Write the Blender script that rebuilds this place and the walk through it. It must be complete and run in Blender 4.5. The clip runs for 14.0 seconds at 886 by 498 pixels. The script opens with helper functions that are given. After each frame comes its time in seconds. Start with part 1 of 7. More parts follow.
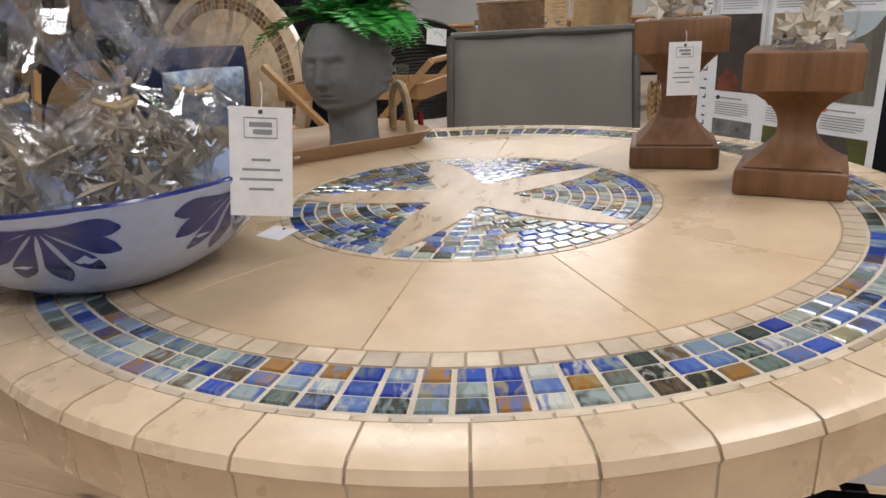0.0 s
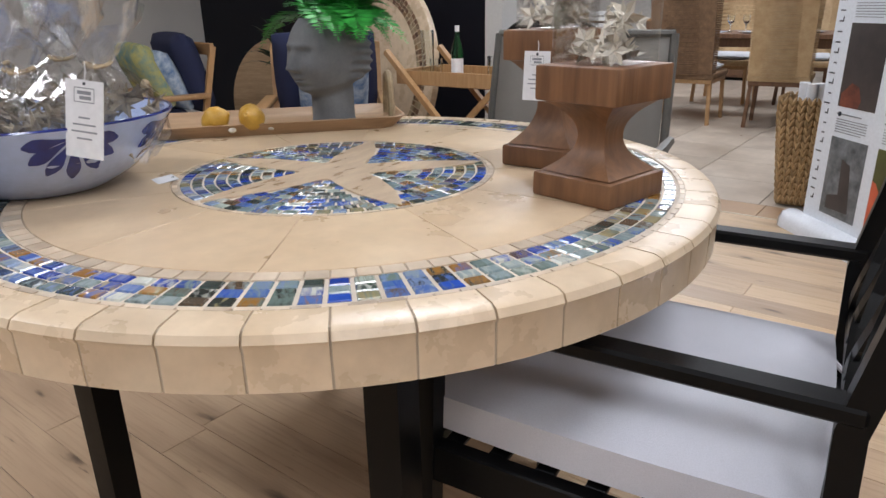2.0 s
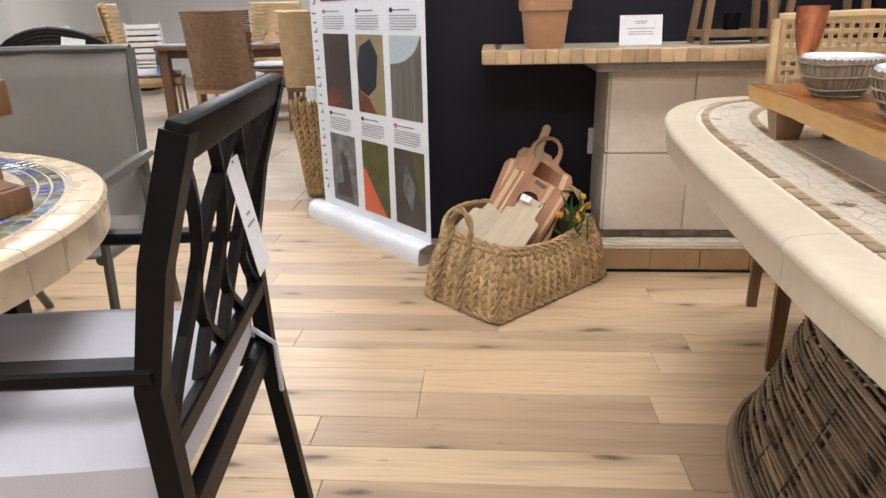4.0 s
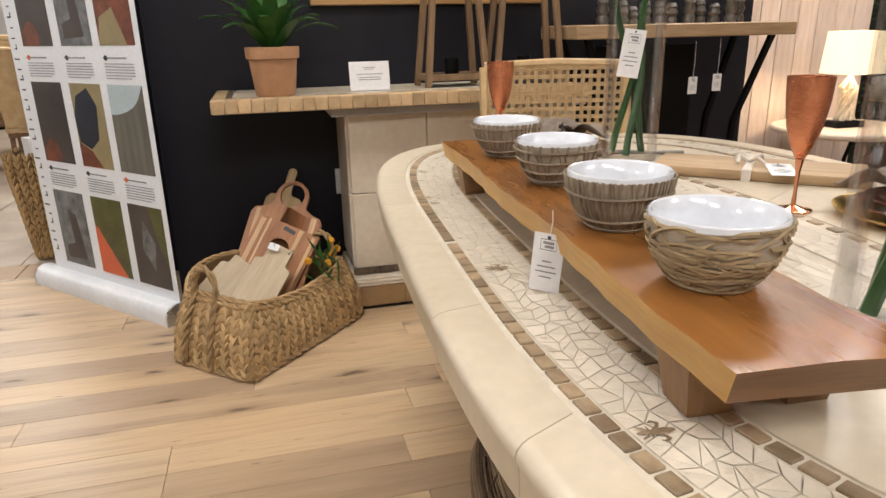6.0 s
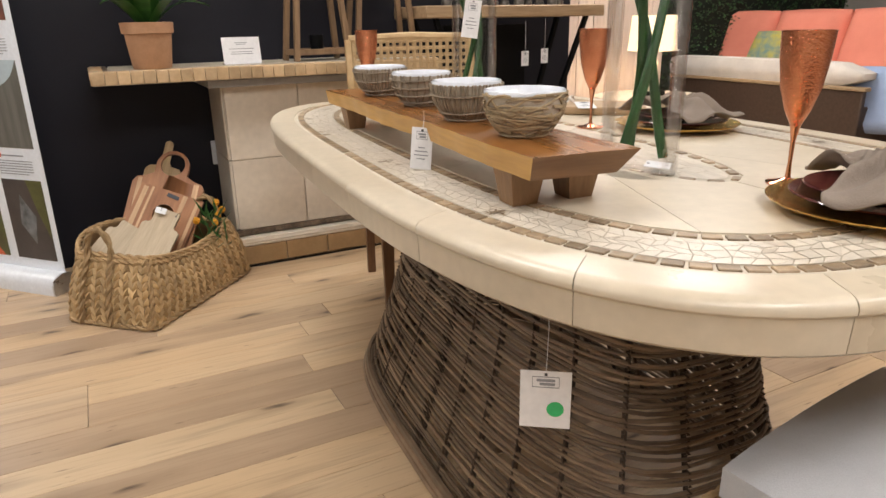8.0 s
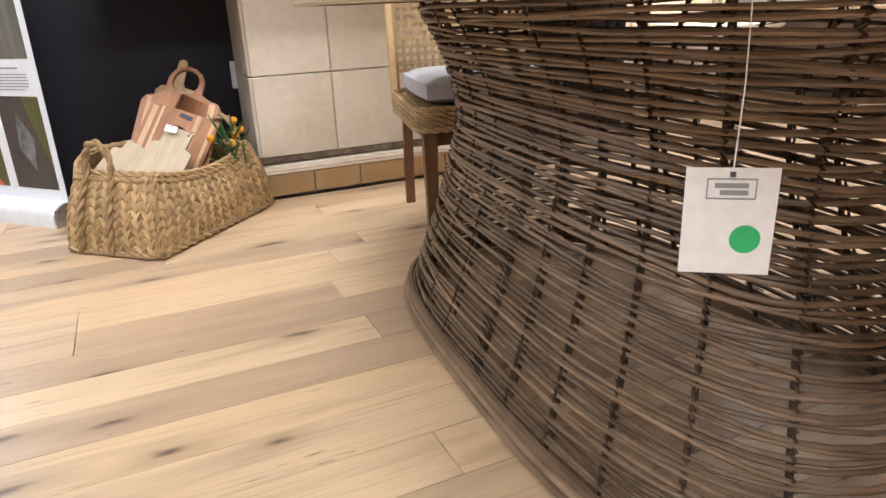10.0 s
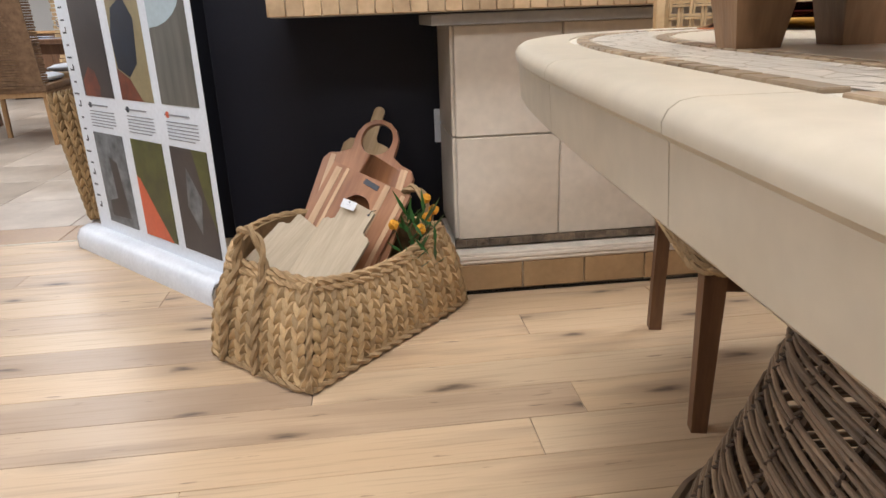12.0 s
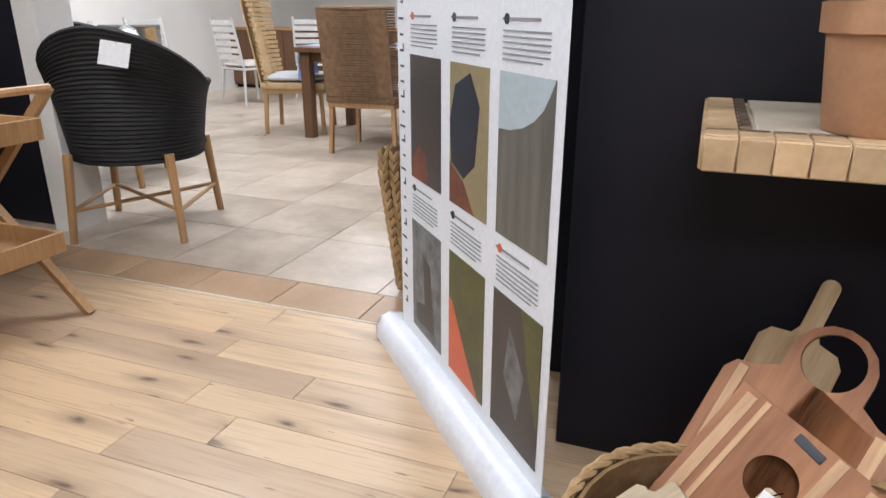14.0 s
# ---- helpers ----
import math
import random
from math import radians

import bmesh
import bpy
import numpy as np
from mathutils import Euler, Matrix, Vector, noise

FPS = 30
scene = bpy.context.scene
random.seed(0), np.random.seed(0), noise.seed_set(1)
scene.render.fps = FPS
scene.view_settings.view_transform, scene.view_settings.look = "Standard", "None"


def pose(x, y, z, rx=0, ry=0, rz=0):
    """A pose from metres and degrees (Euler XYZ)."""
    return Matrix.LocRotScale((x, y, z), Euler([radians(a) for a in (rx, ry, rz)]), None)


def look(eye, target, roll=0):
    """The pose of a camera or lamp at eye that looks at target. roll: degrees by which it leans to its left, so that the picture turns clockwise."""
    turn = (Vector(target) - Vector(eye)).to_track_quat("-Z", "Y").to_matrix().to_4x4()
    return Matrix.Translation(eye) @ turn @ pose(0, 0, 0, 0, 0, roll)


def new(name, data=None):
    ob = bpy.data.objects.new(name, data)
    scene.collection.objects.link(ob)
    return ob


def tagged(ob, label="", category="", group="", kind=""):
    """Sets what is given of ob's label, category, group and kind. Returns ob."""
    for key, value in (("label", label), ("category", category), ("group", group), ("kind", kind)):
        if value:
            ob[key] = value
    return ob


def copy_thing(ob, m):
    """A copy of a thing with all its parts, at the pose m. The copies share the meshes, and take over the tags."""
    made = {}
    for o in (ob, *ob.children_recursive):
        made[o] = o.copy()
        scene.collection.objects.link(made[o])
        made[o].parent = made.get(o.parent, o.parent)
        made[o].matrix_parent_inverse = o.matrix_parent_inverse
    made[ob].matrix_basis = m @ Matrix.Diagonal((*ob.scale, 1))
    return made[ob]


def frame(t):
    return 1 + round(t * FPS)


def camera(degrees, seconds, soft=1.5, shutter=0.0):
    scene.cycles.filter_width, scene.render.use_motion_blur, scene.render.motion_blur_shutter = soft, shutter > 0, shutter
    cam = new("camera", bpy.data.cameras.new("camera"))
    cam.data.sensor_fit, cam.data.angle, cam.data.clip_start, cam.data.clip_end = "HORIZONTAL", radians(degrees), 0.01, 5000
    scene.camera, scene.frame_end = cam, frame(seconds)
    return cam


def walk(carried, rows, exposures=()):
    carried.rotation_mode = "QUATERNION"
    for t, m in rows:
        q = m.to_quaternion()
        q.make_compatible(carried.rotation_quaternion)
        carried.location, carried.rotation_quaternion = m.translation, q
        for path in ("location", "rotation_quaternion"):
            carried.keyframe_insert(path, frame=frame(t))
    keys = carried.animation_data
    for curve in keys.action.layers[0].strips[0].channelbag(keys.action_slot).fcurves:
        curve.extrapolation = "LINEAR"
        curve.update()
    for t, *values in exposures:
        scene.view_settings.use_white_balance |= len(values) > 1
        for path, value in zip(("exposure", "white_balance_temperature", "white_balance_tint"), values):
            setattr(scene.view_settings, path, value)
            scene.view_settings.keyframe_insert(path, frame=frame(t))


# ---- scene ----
cam = camera(67.0, 14.0)
PATH = [
    (0, (0.296, 0.09, 1.198), (-0.026, 1.945, 0.526), -3.2),
    (0.5, (0.472, 0.079, 1.194), (-0.02, 1.896, 0.519), -3.3),
    (1, (0.632, 0.119, 1.196), (-0.02, 1.886, 0.524), -2.9),
    (1.5, (0.824, 0.119, 1.196), (0.009, 1.82, 0.531), -1.9),
    (2, (1.031, 0.117, 1.206), (0.142, 1.774, 0.525), -1.1),
    (2.5, (1.174, 0.131, 1.213), (0.44, 1.864, 0.537), 0.3),
    (3, (1.259, 0.115, 1.216), (0.877, 1.962, 0.552), 0.1),
    (3.5, (1.353, 0.09, 1.214), (1.275, 1.974, 0.546), -0.6),
    (4, (1.471, 0.098, 1.206), (1.643, 1.974, 0.534), -1.2),
    (4.2, (1.52, 0.12, 1.2), (1.755, 1.987, 0.524), -1.2),
    (6.3, (1.646, 0.053, 1.311), (2.49, 1.76, 0.7), -0.9),
    (6.5, (1.602, -0.001, 1.315), (2.481, 1.687, 0.702), -0.7),
    (7, (1.492, -0.132, 1.31), (2.408, 1.535, 0.691), -1.4),
    (7.5, (1.442, -0.239, 1.255), (2.437, 1.377, 0.625), -0.9),
    (8, (1.356, -0.294, 1.223), (2.484, 1.228, 0.58), -1.1),
    (8.2, (1.31, -0.295, 1.198), (2.466, 1.203, 0.551), -0.9),
    (10.3, (1.556, 0.135, 0.814), (2.554, 1.724, 0.121), -2.4),
    (10.5, (1.599, 0.221, 0.807), (2.563, 1.834, 0.124), -2.2),
    (11, (1.712, 0.462, 0.839), (2.526, 2.159, 0.162), -2.6),
    (11.5, (1.783, 0.644, 0.887), (2.439, 2.408, 0.211), -2.7),
    (12, (1.841, 0.868, 0.97), (2.347, 2.686, 0.31), -2.1),
    (12.5, (1.888, 1.088, 1.093), (2.2, 2.952, 0.438), -1.5),
    (13, (1.88, 1.39, 1.156), (1.961, 3.276, 0.496), -0.9),
    (13.5, (1.827, 1.677, 1.214), (1.685, 3.553, 0.537), -0.6),
    (14, (1.729, 1.909, 1.232), (1.359, 3.755, 0.557), 0.1),
]
walk(cam, [(t, look(eye, target, roll)) for t, eye, target, roll in PATH],
     exposures=((0, -0.45, 6400, 10), (0.5, -0.43, 6250, 10), (1.5, -0.38, 5950, 10), (3.0, -0.07, 6100, 10), (4.2, 0.1, 6400, 10), (6.5, -0.2, 6900, 10), (8.2, -0.08, 6700, 10), (10.3, 0.5, 6200, 10), (11.0, 0.5, 6350, 10), (12.0, 0.02, 6150, 10), (12.5, -0.08, 6050, 10), (13.0, -0.02, 6000, 10), (14.0, 0.1, 6050, 10)))

# ---- light ----
world = bpy.data.worlds.new("world")
scene.world = world
world.use_nodes = True
world.node_tree.nodes["Background"].inputs[0].default_value = (0.9, 0.95, 1, 1)
world.node_tree.nodes["Background"].inputs[1].default_value = 0.03
CEILING = 3.3
LAMPS = [(-1.9, 0.4), (-0.5, 2.9), (0.4, -1.5), (1.9, 1.9), (4.7, 2.9), (2.2, -1.3), (-1.2, 5.9), (0.6, 7.4), (6.2, 2.6), (4.6, -1.2), (-3.4, 8.6), (-0.8, 10.4), (2.6, 10.6)]
LAMP_WATT, LAMP_COLOR = 40.0, (0.98, 0.98, 1.0)
for lx, ly in LAMPS:
    d = bpy.data.lights.new("ceiling_lamp", "AREA")
    d.shape, d.size, d.size_y, d.energy, d.color = "RECTANGLE", 1.15, 0.55, LAMP_WATT * (1.7 if ly > 5 else 1.0), LAMP_COLOR
    new("ceiling_lamp_light", d).matrix_basis = pose(lx, ly, CEILING - 0.06)

# ---- materials ----
def mat(name, c1, c2=None, scale=8.0, rough=0.5, bump=0.1, metal=0.0, rand=0.0, stretch=(1, 1, 1), fine=60.0, coat=0.0, rough_var=0.1, island=False, spec=0.5):
    """Two-scale noise over object space, with a shift of value from piece to piece."""
    m = bpy.data.materials.new(name)
    m.use_nodes = True
    t = m.node_tree
    N, L = t.nodes, t.links
    b = N["Principled BSDF"]
    c2 = c2 or tuple(v * 0.8 for v in c1)
    co = N.new("ShaderNodeTexCoord")
    mp = N.new("ShaderNodeMapping")
    mp.inputs["Scale"].default_value = stretch
    L.new(co.outputs["Object"], mp.inputs[0])
    add = N.new("ShaderNodeVectorMath")
    rnd = N.new("ShaderNodeNewGeometry") if island else N.new("ShaderNodeObjectInfo")
    rsock = rnd.outputs["Random Per Island"] if island else rnd.outputs["Random"]
    mul = N.new("ShaderNodeMath")
    mul.operation, mul.inputs[1].default_value = "MULTIPLY", 37.0
    L.new(rsock, mul.inputs[0])
    L.new(mp.outputs[0], add.inputs[0])
    if rand or island:
        L.new(mul.outputs[0], add.inputs[1])
    n1 = N.new("ShaderNodeTexNoise")
    n1.inputs["Scale"].default_value, n1.inputs["Detail"].default_value, n1.inputs["Roughness"].default_value = scale, 5, 0.6
    n2 = N.new("ShaderNodeTexNoise")
    n2.inputs["Scale"].default_value, n2.inputs["Detail"].default_value = fine, 3
    L.new(add.outputs[0], n1.inputs["Vector"])
    L.new(add.outputs[0], n2.inputs["Vector"])
    r = N.new("ShaderNodeValToRGB")
    r.color_ramp.elements[0].position, r.color_ramp.elements[1].position = 0.32, 0.68
    r.color_ramp.elements[0].color, r.color_ramp.elements[1].color = (*c2, 1), (*c1, 1)
    L.new(n1.outputs["Fac"], r.inputs[0])
    hs = N.new("ShaderNodeHueSaturation")
    L.new(r.outputs[0], hs.inputs["Color"])
    v1 = N.new("ShaderNodeMapRange")
    v1.inputs[3].default_value, v1.inputs[4].default_value = 1 - rand, 1 + rand
    L.new(rsock, v1.inputs[0])
    v2 = N.new("ShaderNodeMapRange")
    v2.inputs[3].default_value, v2.inputs[4].default_value = 0.88, 1.12
    L.new(n2.outputs["Fac"], v2.inputs[0])
    vm = N.new("ShaderNodeMath")
    vm.operation = "MULTIPLY"
    L.new(v1.outputs[0], vm.inputs[0])
    L.new(v2.outputs[0], vm.inputs[1])
    L.new(vm.outputs[0], hs.inputs["Value"])
    L.new(hs.outputs[0], b.inputs["Base Color"])
    rr = N.new("ShaderNodeMapRange")
    rr.inputs[3].default_value, rr.inputs[4].default_value = max(0.02, rough - rough_var), min(1, rough + rough_var)
    L.new(n1.outputs["Fac"], rr.inputs[0])
    L.new(rr.outputs[0], b.inputs["Roughness"])
    if bump:
        bp = N.new("ShaderNodeBump")
        bp.inputs["Strength"].default_value, bp.inputs["Distance"].default_value = bump, 0.004
        L.new(n2.outputs["Fac"], bp.inputs["Height"])
        L.new(bp.outputs[0], b.inputs["Normal"])
    b.inputs["Metallic"].default_value = metal
    b.inputs["Coat Weight"].default_value = coat
    b.inputs["Coat Roughness"].default_value = 0.12
    b.inputs["Specular IOR Level"].default_value = spec
    return m


def ramp_mat(name, stops, rough=0.15, island=False, streak=(30, 90, 30), coat=0.6, mix=0.45):
    """Glass-like pieces: a colour of its own for each piece, streaked with a second one."""
    m = mat(name, (0.5, 0.5, 0.5), rough=rough, rough_var=0.06, bump=0.15, fine=40, coat=coat, island=island)
    t = m.node_tree
    N, L = t.nodes, t.links
    rnd = N.new("ShaderNodeNewGeometry") if island else N.new("ShaderNodeObjectInfo")
    sock = rnd.outputs["Random Per Island"] if island else rnd.outputs["Random"]
    ramps = []
    for k in (1.0, 7.31):
        w = N.new("ShaderNodeMath")
        w.operation, w.inputs[1].default_value = "MULTIPLY", k
        f = N.new("ShaderNodeMath")
        f.operation = "FRACT"
        L.new(sock, w.inputs[0])
        L.new(w.outputs[0], f.inputs[0])
        r = N.new("ShaderNodeValToRGB")
        r.color_ramp.interpolation = "CONSTANT"
        e = r.color_ramp.elements
        while len(e) < len(stops):
            e.new(0.5)
        for i, c in enumerate(stops):
            e[i].position, e[i].color = i / len(stops), (*c, 1)
        L.new(f.outputs[0], r.inputs[0])
        ramps.append(r)
    co = N.new("ShaderNodeTexCoord")
    mp = N.new("ShaderNodeMapping")
    mp.inputs["Scale"].default_value = streak
    off = N.new("ShaderNodeVectorMath")
    sc = N.new("ShaderNodeMath")
    sc.operation, sc.inputs[1].default_value = "MULTIPLY", 91.0
    L.new(sock, sc.inputs[0])
    L.new(co.outputs["Object"], mp.inputs[0])
    L.new(mp.outputs[0], off.inputs[0])
    L.new(sc.outputs[0], off.inputs[1])
    n = N.new("ShaderNodeTexNoise")
    n.inputs["Scale"].default_value, n.inputs["Detail"].default_value, n.inputs["Distortion"].default_value = 1.0, 4, 1.2
    L.new(off.outputs[0], n.inputs["Vector"])
    cr = N.new("ShaderNodeMapRange")
    cr.inputs[1].default_value, cr.inputs[2].default_value, cr.inputs[4].default_value = 0.45, 0.65, mix * 2
    L.new(n.outputs["Fac"], cr.inputs[0])
    mx = N.new("ShaderNodeMix")
    mx.data_type = "RGBA"
    L.new(cr.outputs[0], mx.inputs[0])
    L.new(ramps[0].outputs[0], mx.inputs[6])
    L.new(ramps[1].outputs[0], mx.inputs[7])
    L.new(mx.outputs[2], N["Principled BSDF"].inputs["Base Color"])
    return m


def wood(name, c1, c2, along=0, scale=3.0, rough=0.5, rand=0.12, bump=0.15, coat=0.0, grain=14.0):
    st = [grain, grain, grain]
    st[along] = 1.2
    return mat(name, c1, c2, scale=scale, rough=rough, rand=rand, bump=bump, stretch=st, fine=scale * 4, coat=coat)


def plank_mat():
    """Oak-look planks: honey to grey-brown from piece to piece, with grain, figure, knots and short cracks."""
    m = bpy.data.materials.new("floor_plank_oak")
    m.use_nodes = True
    N, L = m.node_tree.nodes, m.node_tree.links
    b = N["Principled BSDF"]
    co, inf = N.new("ShaderNodeTexCoord"), N.new("ShaderNodeObjectInfo")
    k = N.new("ShaderNodeMath")
    k.operation, k.inputs[1].default_value = "MULTIPLY", 53.0
    L.new(inf.outputs["Random"], k.inputs[0])
    ad = N.new("ShaderNodeVectorMath")
    L.new(co.outputs["Object"], ad.inputs[0])
    L.new(k.outputs[0], ad.inputs[1])

    def stretched(x, y, scale, detail=4, bend=0.0):
        mp = N.new("ShaderNodeMapping")
        mp.inputs["Scale"].default_value = (x, y, 1)
        L.new(ad.outputs[0], mp.inputs[0])
        n = N.new("ShaderNodeTexNoise")
        n.inputs["Scale"].default_value, n.inputs["Detail"].default_value, n.inputs["Distortion"].default_value = scale, detail, bend
        L.new(mp.outputs[0], n.inputs["Vector"])
        return n.outputs["Fac"]

    def span(sock, a, c, lo, hi):
        r = N.new("ShaderNodeMapRange")
        for q, v in zip((1, 2, 3, 4), (a, c, lo, hi)):
            r.inputs[q].default_value = v
        L.new(sock, r.inputs[0])
        return r.outputs[0]

    def blend(fac, col, over):
        x = N.new("ShaderNodeMix")
        x.data_type = "RGBA"
        x.inputs[7].default_value = (*over, 1)
        L.new(fac, x.inputs[0])
        L.new(col, x.inputs[6])
        return x.outputs[2]

    tone = N.new("ShaderNodeValToRGB")
    e = tone.color_ramp.elements
    e.new(0.35), e.new(0.62), e.new(0.84)
    for q, (p, c) in enumerate(((0.0, (0.60, 0.435, 0.265)), (0.35, (0.545, 0.385, 0.235)), (0.62, (0.58, 0.43, 0.275)), (0.84, (0.445, 0.315, 0.205)), (1.0, (0.36, 0.255, 0.17)))):
        e[q].position, e[q].color = p, (*c, 1)
    hop = N.new("ShaderNodeMath")
    hop.operation, hop.inputs[1].default_value = "MULTIPLY", 17.37
    fr = N.new("ShaderNodeMath")
    fr.operation = "FRACT"
    L.new(inf.outputs["Random"], hop.inputs[0])
    L.new(hop.outputs[0], fr.inputs[0])
    L.new(fr.outputs[0], tone.inputs[0])
    col = blend(span(stretched(0.9, 9, 1.5, 5, 0.6), 0.50, 0.74, 0.0, 0.62), tone.outputs[0], (0.31, 0.215, 0.14))
    col = blend(span(stretched(0.6, 4.5, 1.1, 4), 0.52, 0.72, 0.0, 0.5), col, (0.66, 0.50, 0.33))
    grain = stretched(2.0, 60, 2.0, 4)
    col = blend(span(grain, 0.52, 0.72, 0.0, 0.35), col, (0.27, 0.185, 0.115))
    mp = N.new("ShaderNodeMapping")
    mp.inputs["Scale"].default_value = (1.25, 4.2, 1)
    L.new(ad.outputs[0], mp.inputs[0])
    wob = N.new("ShaderNodeTexNoise")
    wob.inputs["Scale"].default_value, wob.inputs["Detail"].default_value = 5, 3
    L.new(mp.outputs[0], wob.inputs["Vector"])
    sh = N.new("ShaderNodeMix")
    sh.data_type, sh.inputs[0].default_value = "VECTOR", 0.17
    L.new(mp.outputs[0], sh.inputs[4])
    L.new(wob.outputs["Color"], sh.inputs[5])
    vo = N.new("ShaderNodeTexVoronoi")
    vo.voronoi_dimensions = "2D"
    vo.inputs["Scale"].default_value = 1.3
    L.new(sh.outputs[1], vo.inputs["Vector"])
    col = blend(span(vo.outputs["Distance"], 0.05, 0.24, 0.55, 0.0), col, (0.28, 0.19, 0.12))
    col = blend(span(vo.outputs["Distance"], 0.012, 0.075, 0.9, 0.0), col, (0.075, 0.045, 0.03))
    col = blend(span(stretched(5, 42, 1.6, 3), 0.69, 0.76, 0.0, 0.75), col, (0.12, 0.075, 0.05))
    L.new(col, b.inputs["Base Color"])
    L.new(span(grain, 0.3, 0.7, 0.30, 0.44), b.inputs["Roughness"])
    bp = N.new("ShaderNodeBump")
    bp.inputs["Strength"].default_value, bp.inputs["Distance"].default_value = 0.09, 0.004
    L.new(grain, bp.inputs["Height"])
    L.new(bp.outputs[0], b.inputs["Normal"])
    return m


def glass_mat(name, tint=(0.95, 0.98, 0.97), rough=0.02):
    m = bpy.data.materials.new(name)
    m.use_nodes = True
    b = m.node_tree.nodes["Principled BSDF"]
    b.inputs["Base Color"].default_value = (*tint, 1)
    b.inputs["Roughness"].default_value = rough
    b.inputs["Transmission Weight"].default_value = 1.0
    b.inputs["IOR"].default_value = 1.45
    return m


M = {}
M["plank"] = plank_mat()
M["travertine"] = mat("travertine_slab", (0.63, 0.49, 0.33), (0.52, 0.385, 0.245), scale=5, rough=0.30, rand=0.09, bump=0.20, fine=26, rough_var=0.10)
M["travertine_rim"] = mat("travertine_rim", (0.66, 0.53, 0.375), (0.53, 0.405, 0.27), scale=8, rough=0.28, rand=0.10, bump=0.2, fine=34)
M["grout"] = mat("sand_grout", (0.62, 0.54, 0.44), scale=20, rough=0.85, bump=0.3, fine=250)
M["rim_grout"] = mat("taupe_rim_grout", (0.44, 0.36, 0.27), (0.36, 0.29, 0.21), scale=20, rough=0.85, bump=0.3, fine=250)
M["beige_bit"] = mat("beige_marble_bits", (0.62, 0.52, 0.40), (0.44, 0.34, 0.24), scale=14, rough=0.35, rand=0.25, island=True)
M["glass_tile"] = ramp_mat("blue_green_glass_tile", [(0.02, 0.05, 0.30), (0.20, 0.27, 0.29), (0.03, 0.035, 0.03), (0.09, 0.16, 0.40), (0.30, 0.26, 0.14), (0.55, 0.56, 0.50), (0.05, 0.07, 0.065), (0.14, 0.19, 0.17), (0.30, 0.15, 0.035), (0.18, 0.25, 0.42), (0.025, 0.08, 0.42), (0.40, 0.45, 0.40), (0.30, 0.36, 0.36), (0.12, 0.08, 0.05)], streak=(28, 75, 28))
M["glass_tile_rest"] = ramp_mat("blue_green_glass_rest", [(0.02, 0.05, 0.30), (0.20, 0.27, 0.29), (0.03, 0.035, 0.03), (0.09, 0.16, 0.40), (0.30, 0.26, 0.14), (0.55, 0.56, 0.50), (0.05, 0.07, 0.065), (0.14, 0.19, 0.17)], island=True)
M["cream_stone"] = mat("cream_limestone", (0.61, 0.535, 0.42), (0.53, 0.455, 0.345), scale=4, rough=0.32, rand=0.04, bump=0.05, fine=40, rough_var=0.12)
M["brown_stone"] = mat("brown_stone_tile", (0.36, 0.27, 0.17), (0.22, 0.15, 0.09), scale=30, rough=0.42, rand=0.35, bump=0.1)
M["chips"] = mat("white_marble_chips", (0.68, 0.62, 0.53), (0.60, 0.53, 0.43), scale=18, rough=0.3, rand=0.08, island=True)
M["chip_grout"] = mat("warm_white_grout", (0.64, 0.575, 0.475), scale=20, rough=0.8, bump=0.2)
M["black_metal"] = mat("black_powder_coat", (0.0035, 0.0035, 0.004), scale=30, spec=0.16, rough=0.4, bump=0.05, fine=400)
M["white_fabric"] = mat("white_outdoor_fabric", (0.57, 0.575, 0.63), (0.52, 0.525, 0.585), scale=5, rough=0.9, bump=0.3, fine=500)
M["grey_fabric"] = mat("grey_cushion_fabric", (0.47, 0.48, 0.505), (0.41, 0.42, 0.445), scale=6, rough=0.9, bump=0.3, fine=500)
M["grey_sling"] = mat("grey_sling_mesh", (0.20, 0.185, 0.165), (0.16, 0.15, 0.135), scale=4, rough=0.7, bump=0.4, fine=350)
M["grey_frame"] = mat("taupe_aluminium", (0.10, 0.095, 0.085), scale=20, rough=0.4)
M["ped_wood"] = wood("brown_stained_wood", (0.205, 0.098, 0.042), (0.115, 0.052, 0.022), along=2, scale=2.0, rough=0.5, rand=0.08, bump=0.2)
M["tray_wood"] = wood("acacia_tray", (0.36, 0.235, 0.135), (0.26, 0.16, 0.085), along=0, rough=0.5)
M["teak"] = wood("teak", (0.46, 0.28, 0.13), (0.36, 0.20, 0.085), along=2, rough=0.5)
M["teak_dark"] = wood("dark_teak", (0.17, 0.085, 0.04), (0.11, 0.052, 0.025), along=2, rough=0.5)
M["seagrass"] = mat("seagrass", (0.50, 0.345, 0.175), (0.33, 0.21, 0.095), scale=14, rough=0.7, rand=0.28, bump=0.5, fine=160, island=True)
# about half the strand tone: shade between strands is put into this colour
M["seagrass_plain"] = mat("seagrass_gap_shade", (0.27, 0.17, 0.08), (0.16, 0.095, 0.04), scale=20, rough=0.85, bump=0.6, fine=120)
M["rope"] = mat("seagrass_rope", (0.43, 0.29, 0.15), (0.28, 0.18, 0.085), scale=30, rough=0.8, bump=0.6, fine=200, rand=0.15)
M["rattan_dark"] = mat("dark_rattan_rods", (0.24, 0.165, 0.105), (0.10, 0.064, 0.04), scale=7, rough=0.4, rand=0.35, bump=0.2, fine=90)
M["rattan_bind"] = mat("dark_rattan_binding", (0.085, 0.052, 0.03), (0.045, 0.027, 0.016), scale=20, rough=0.55, rand=0.2)
M["rattan_light"] = mat("natural_rattan", (0.56, 0.40, 0.22), (0.44, 0.29, 0.14), scale=12, rough=0.55, rand=0.12, bump=0.15, fine=90)
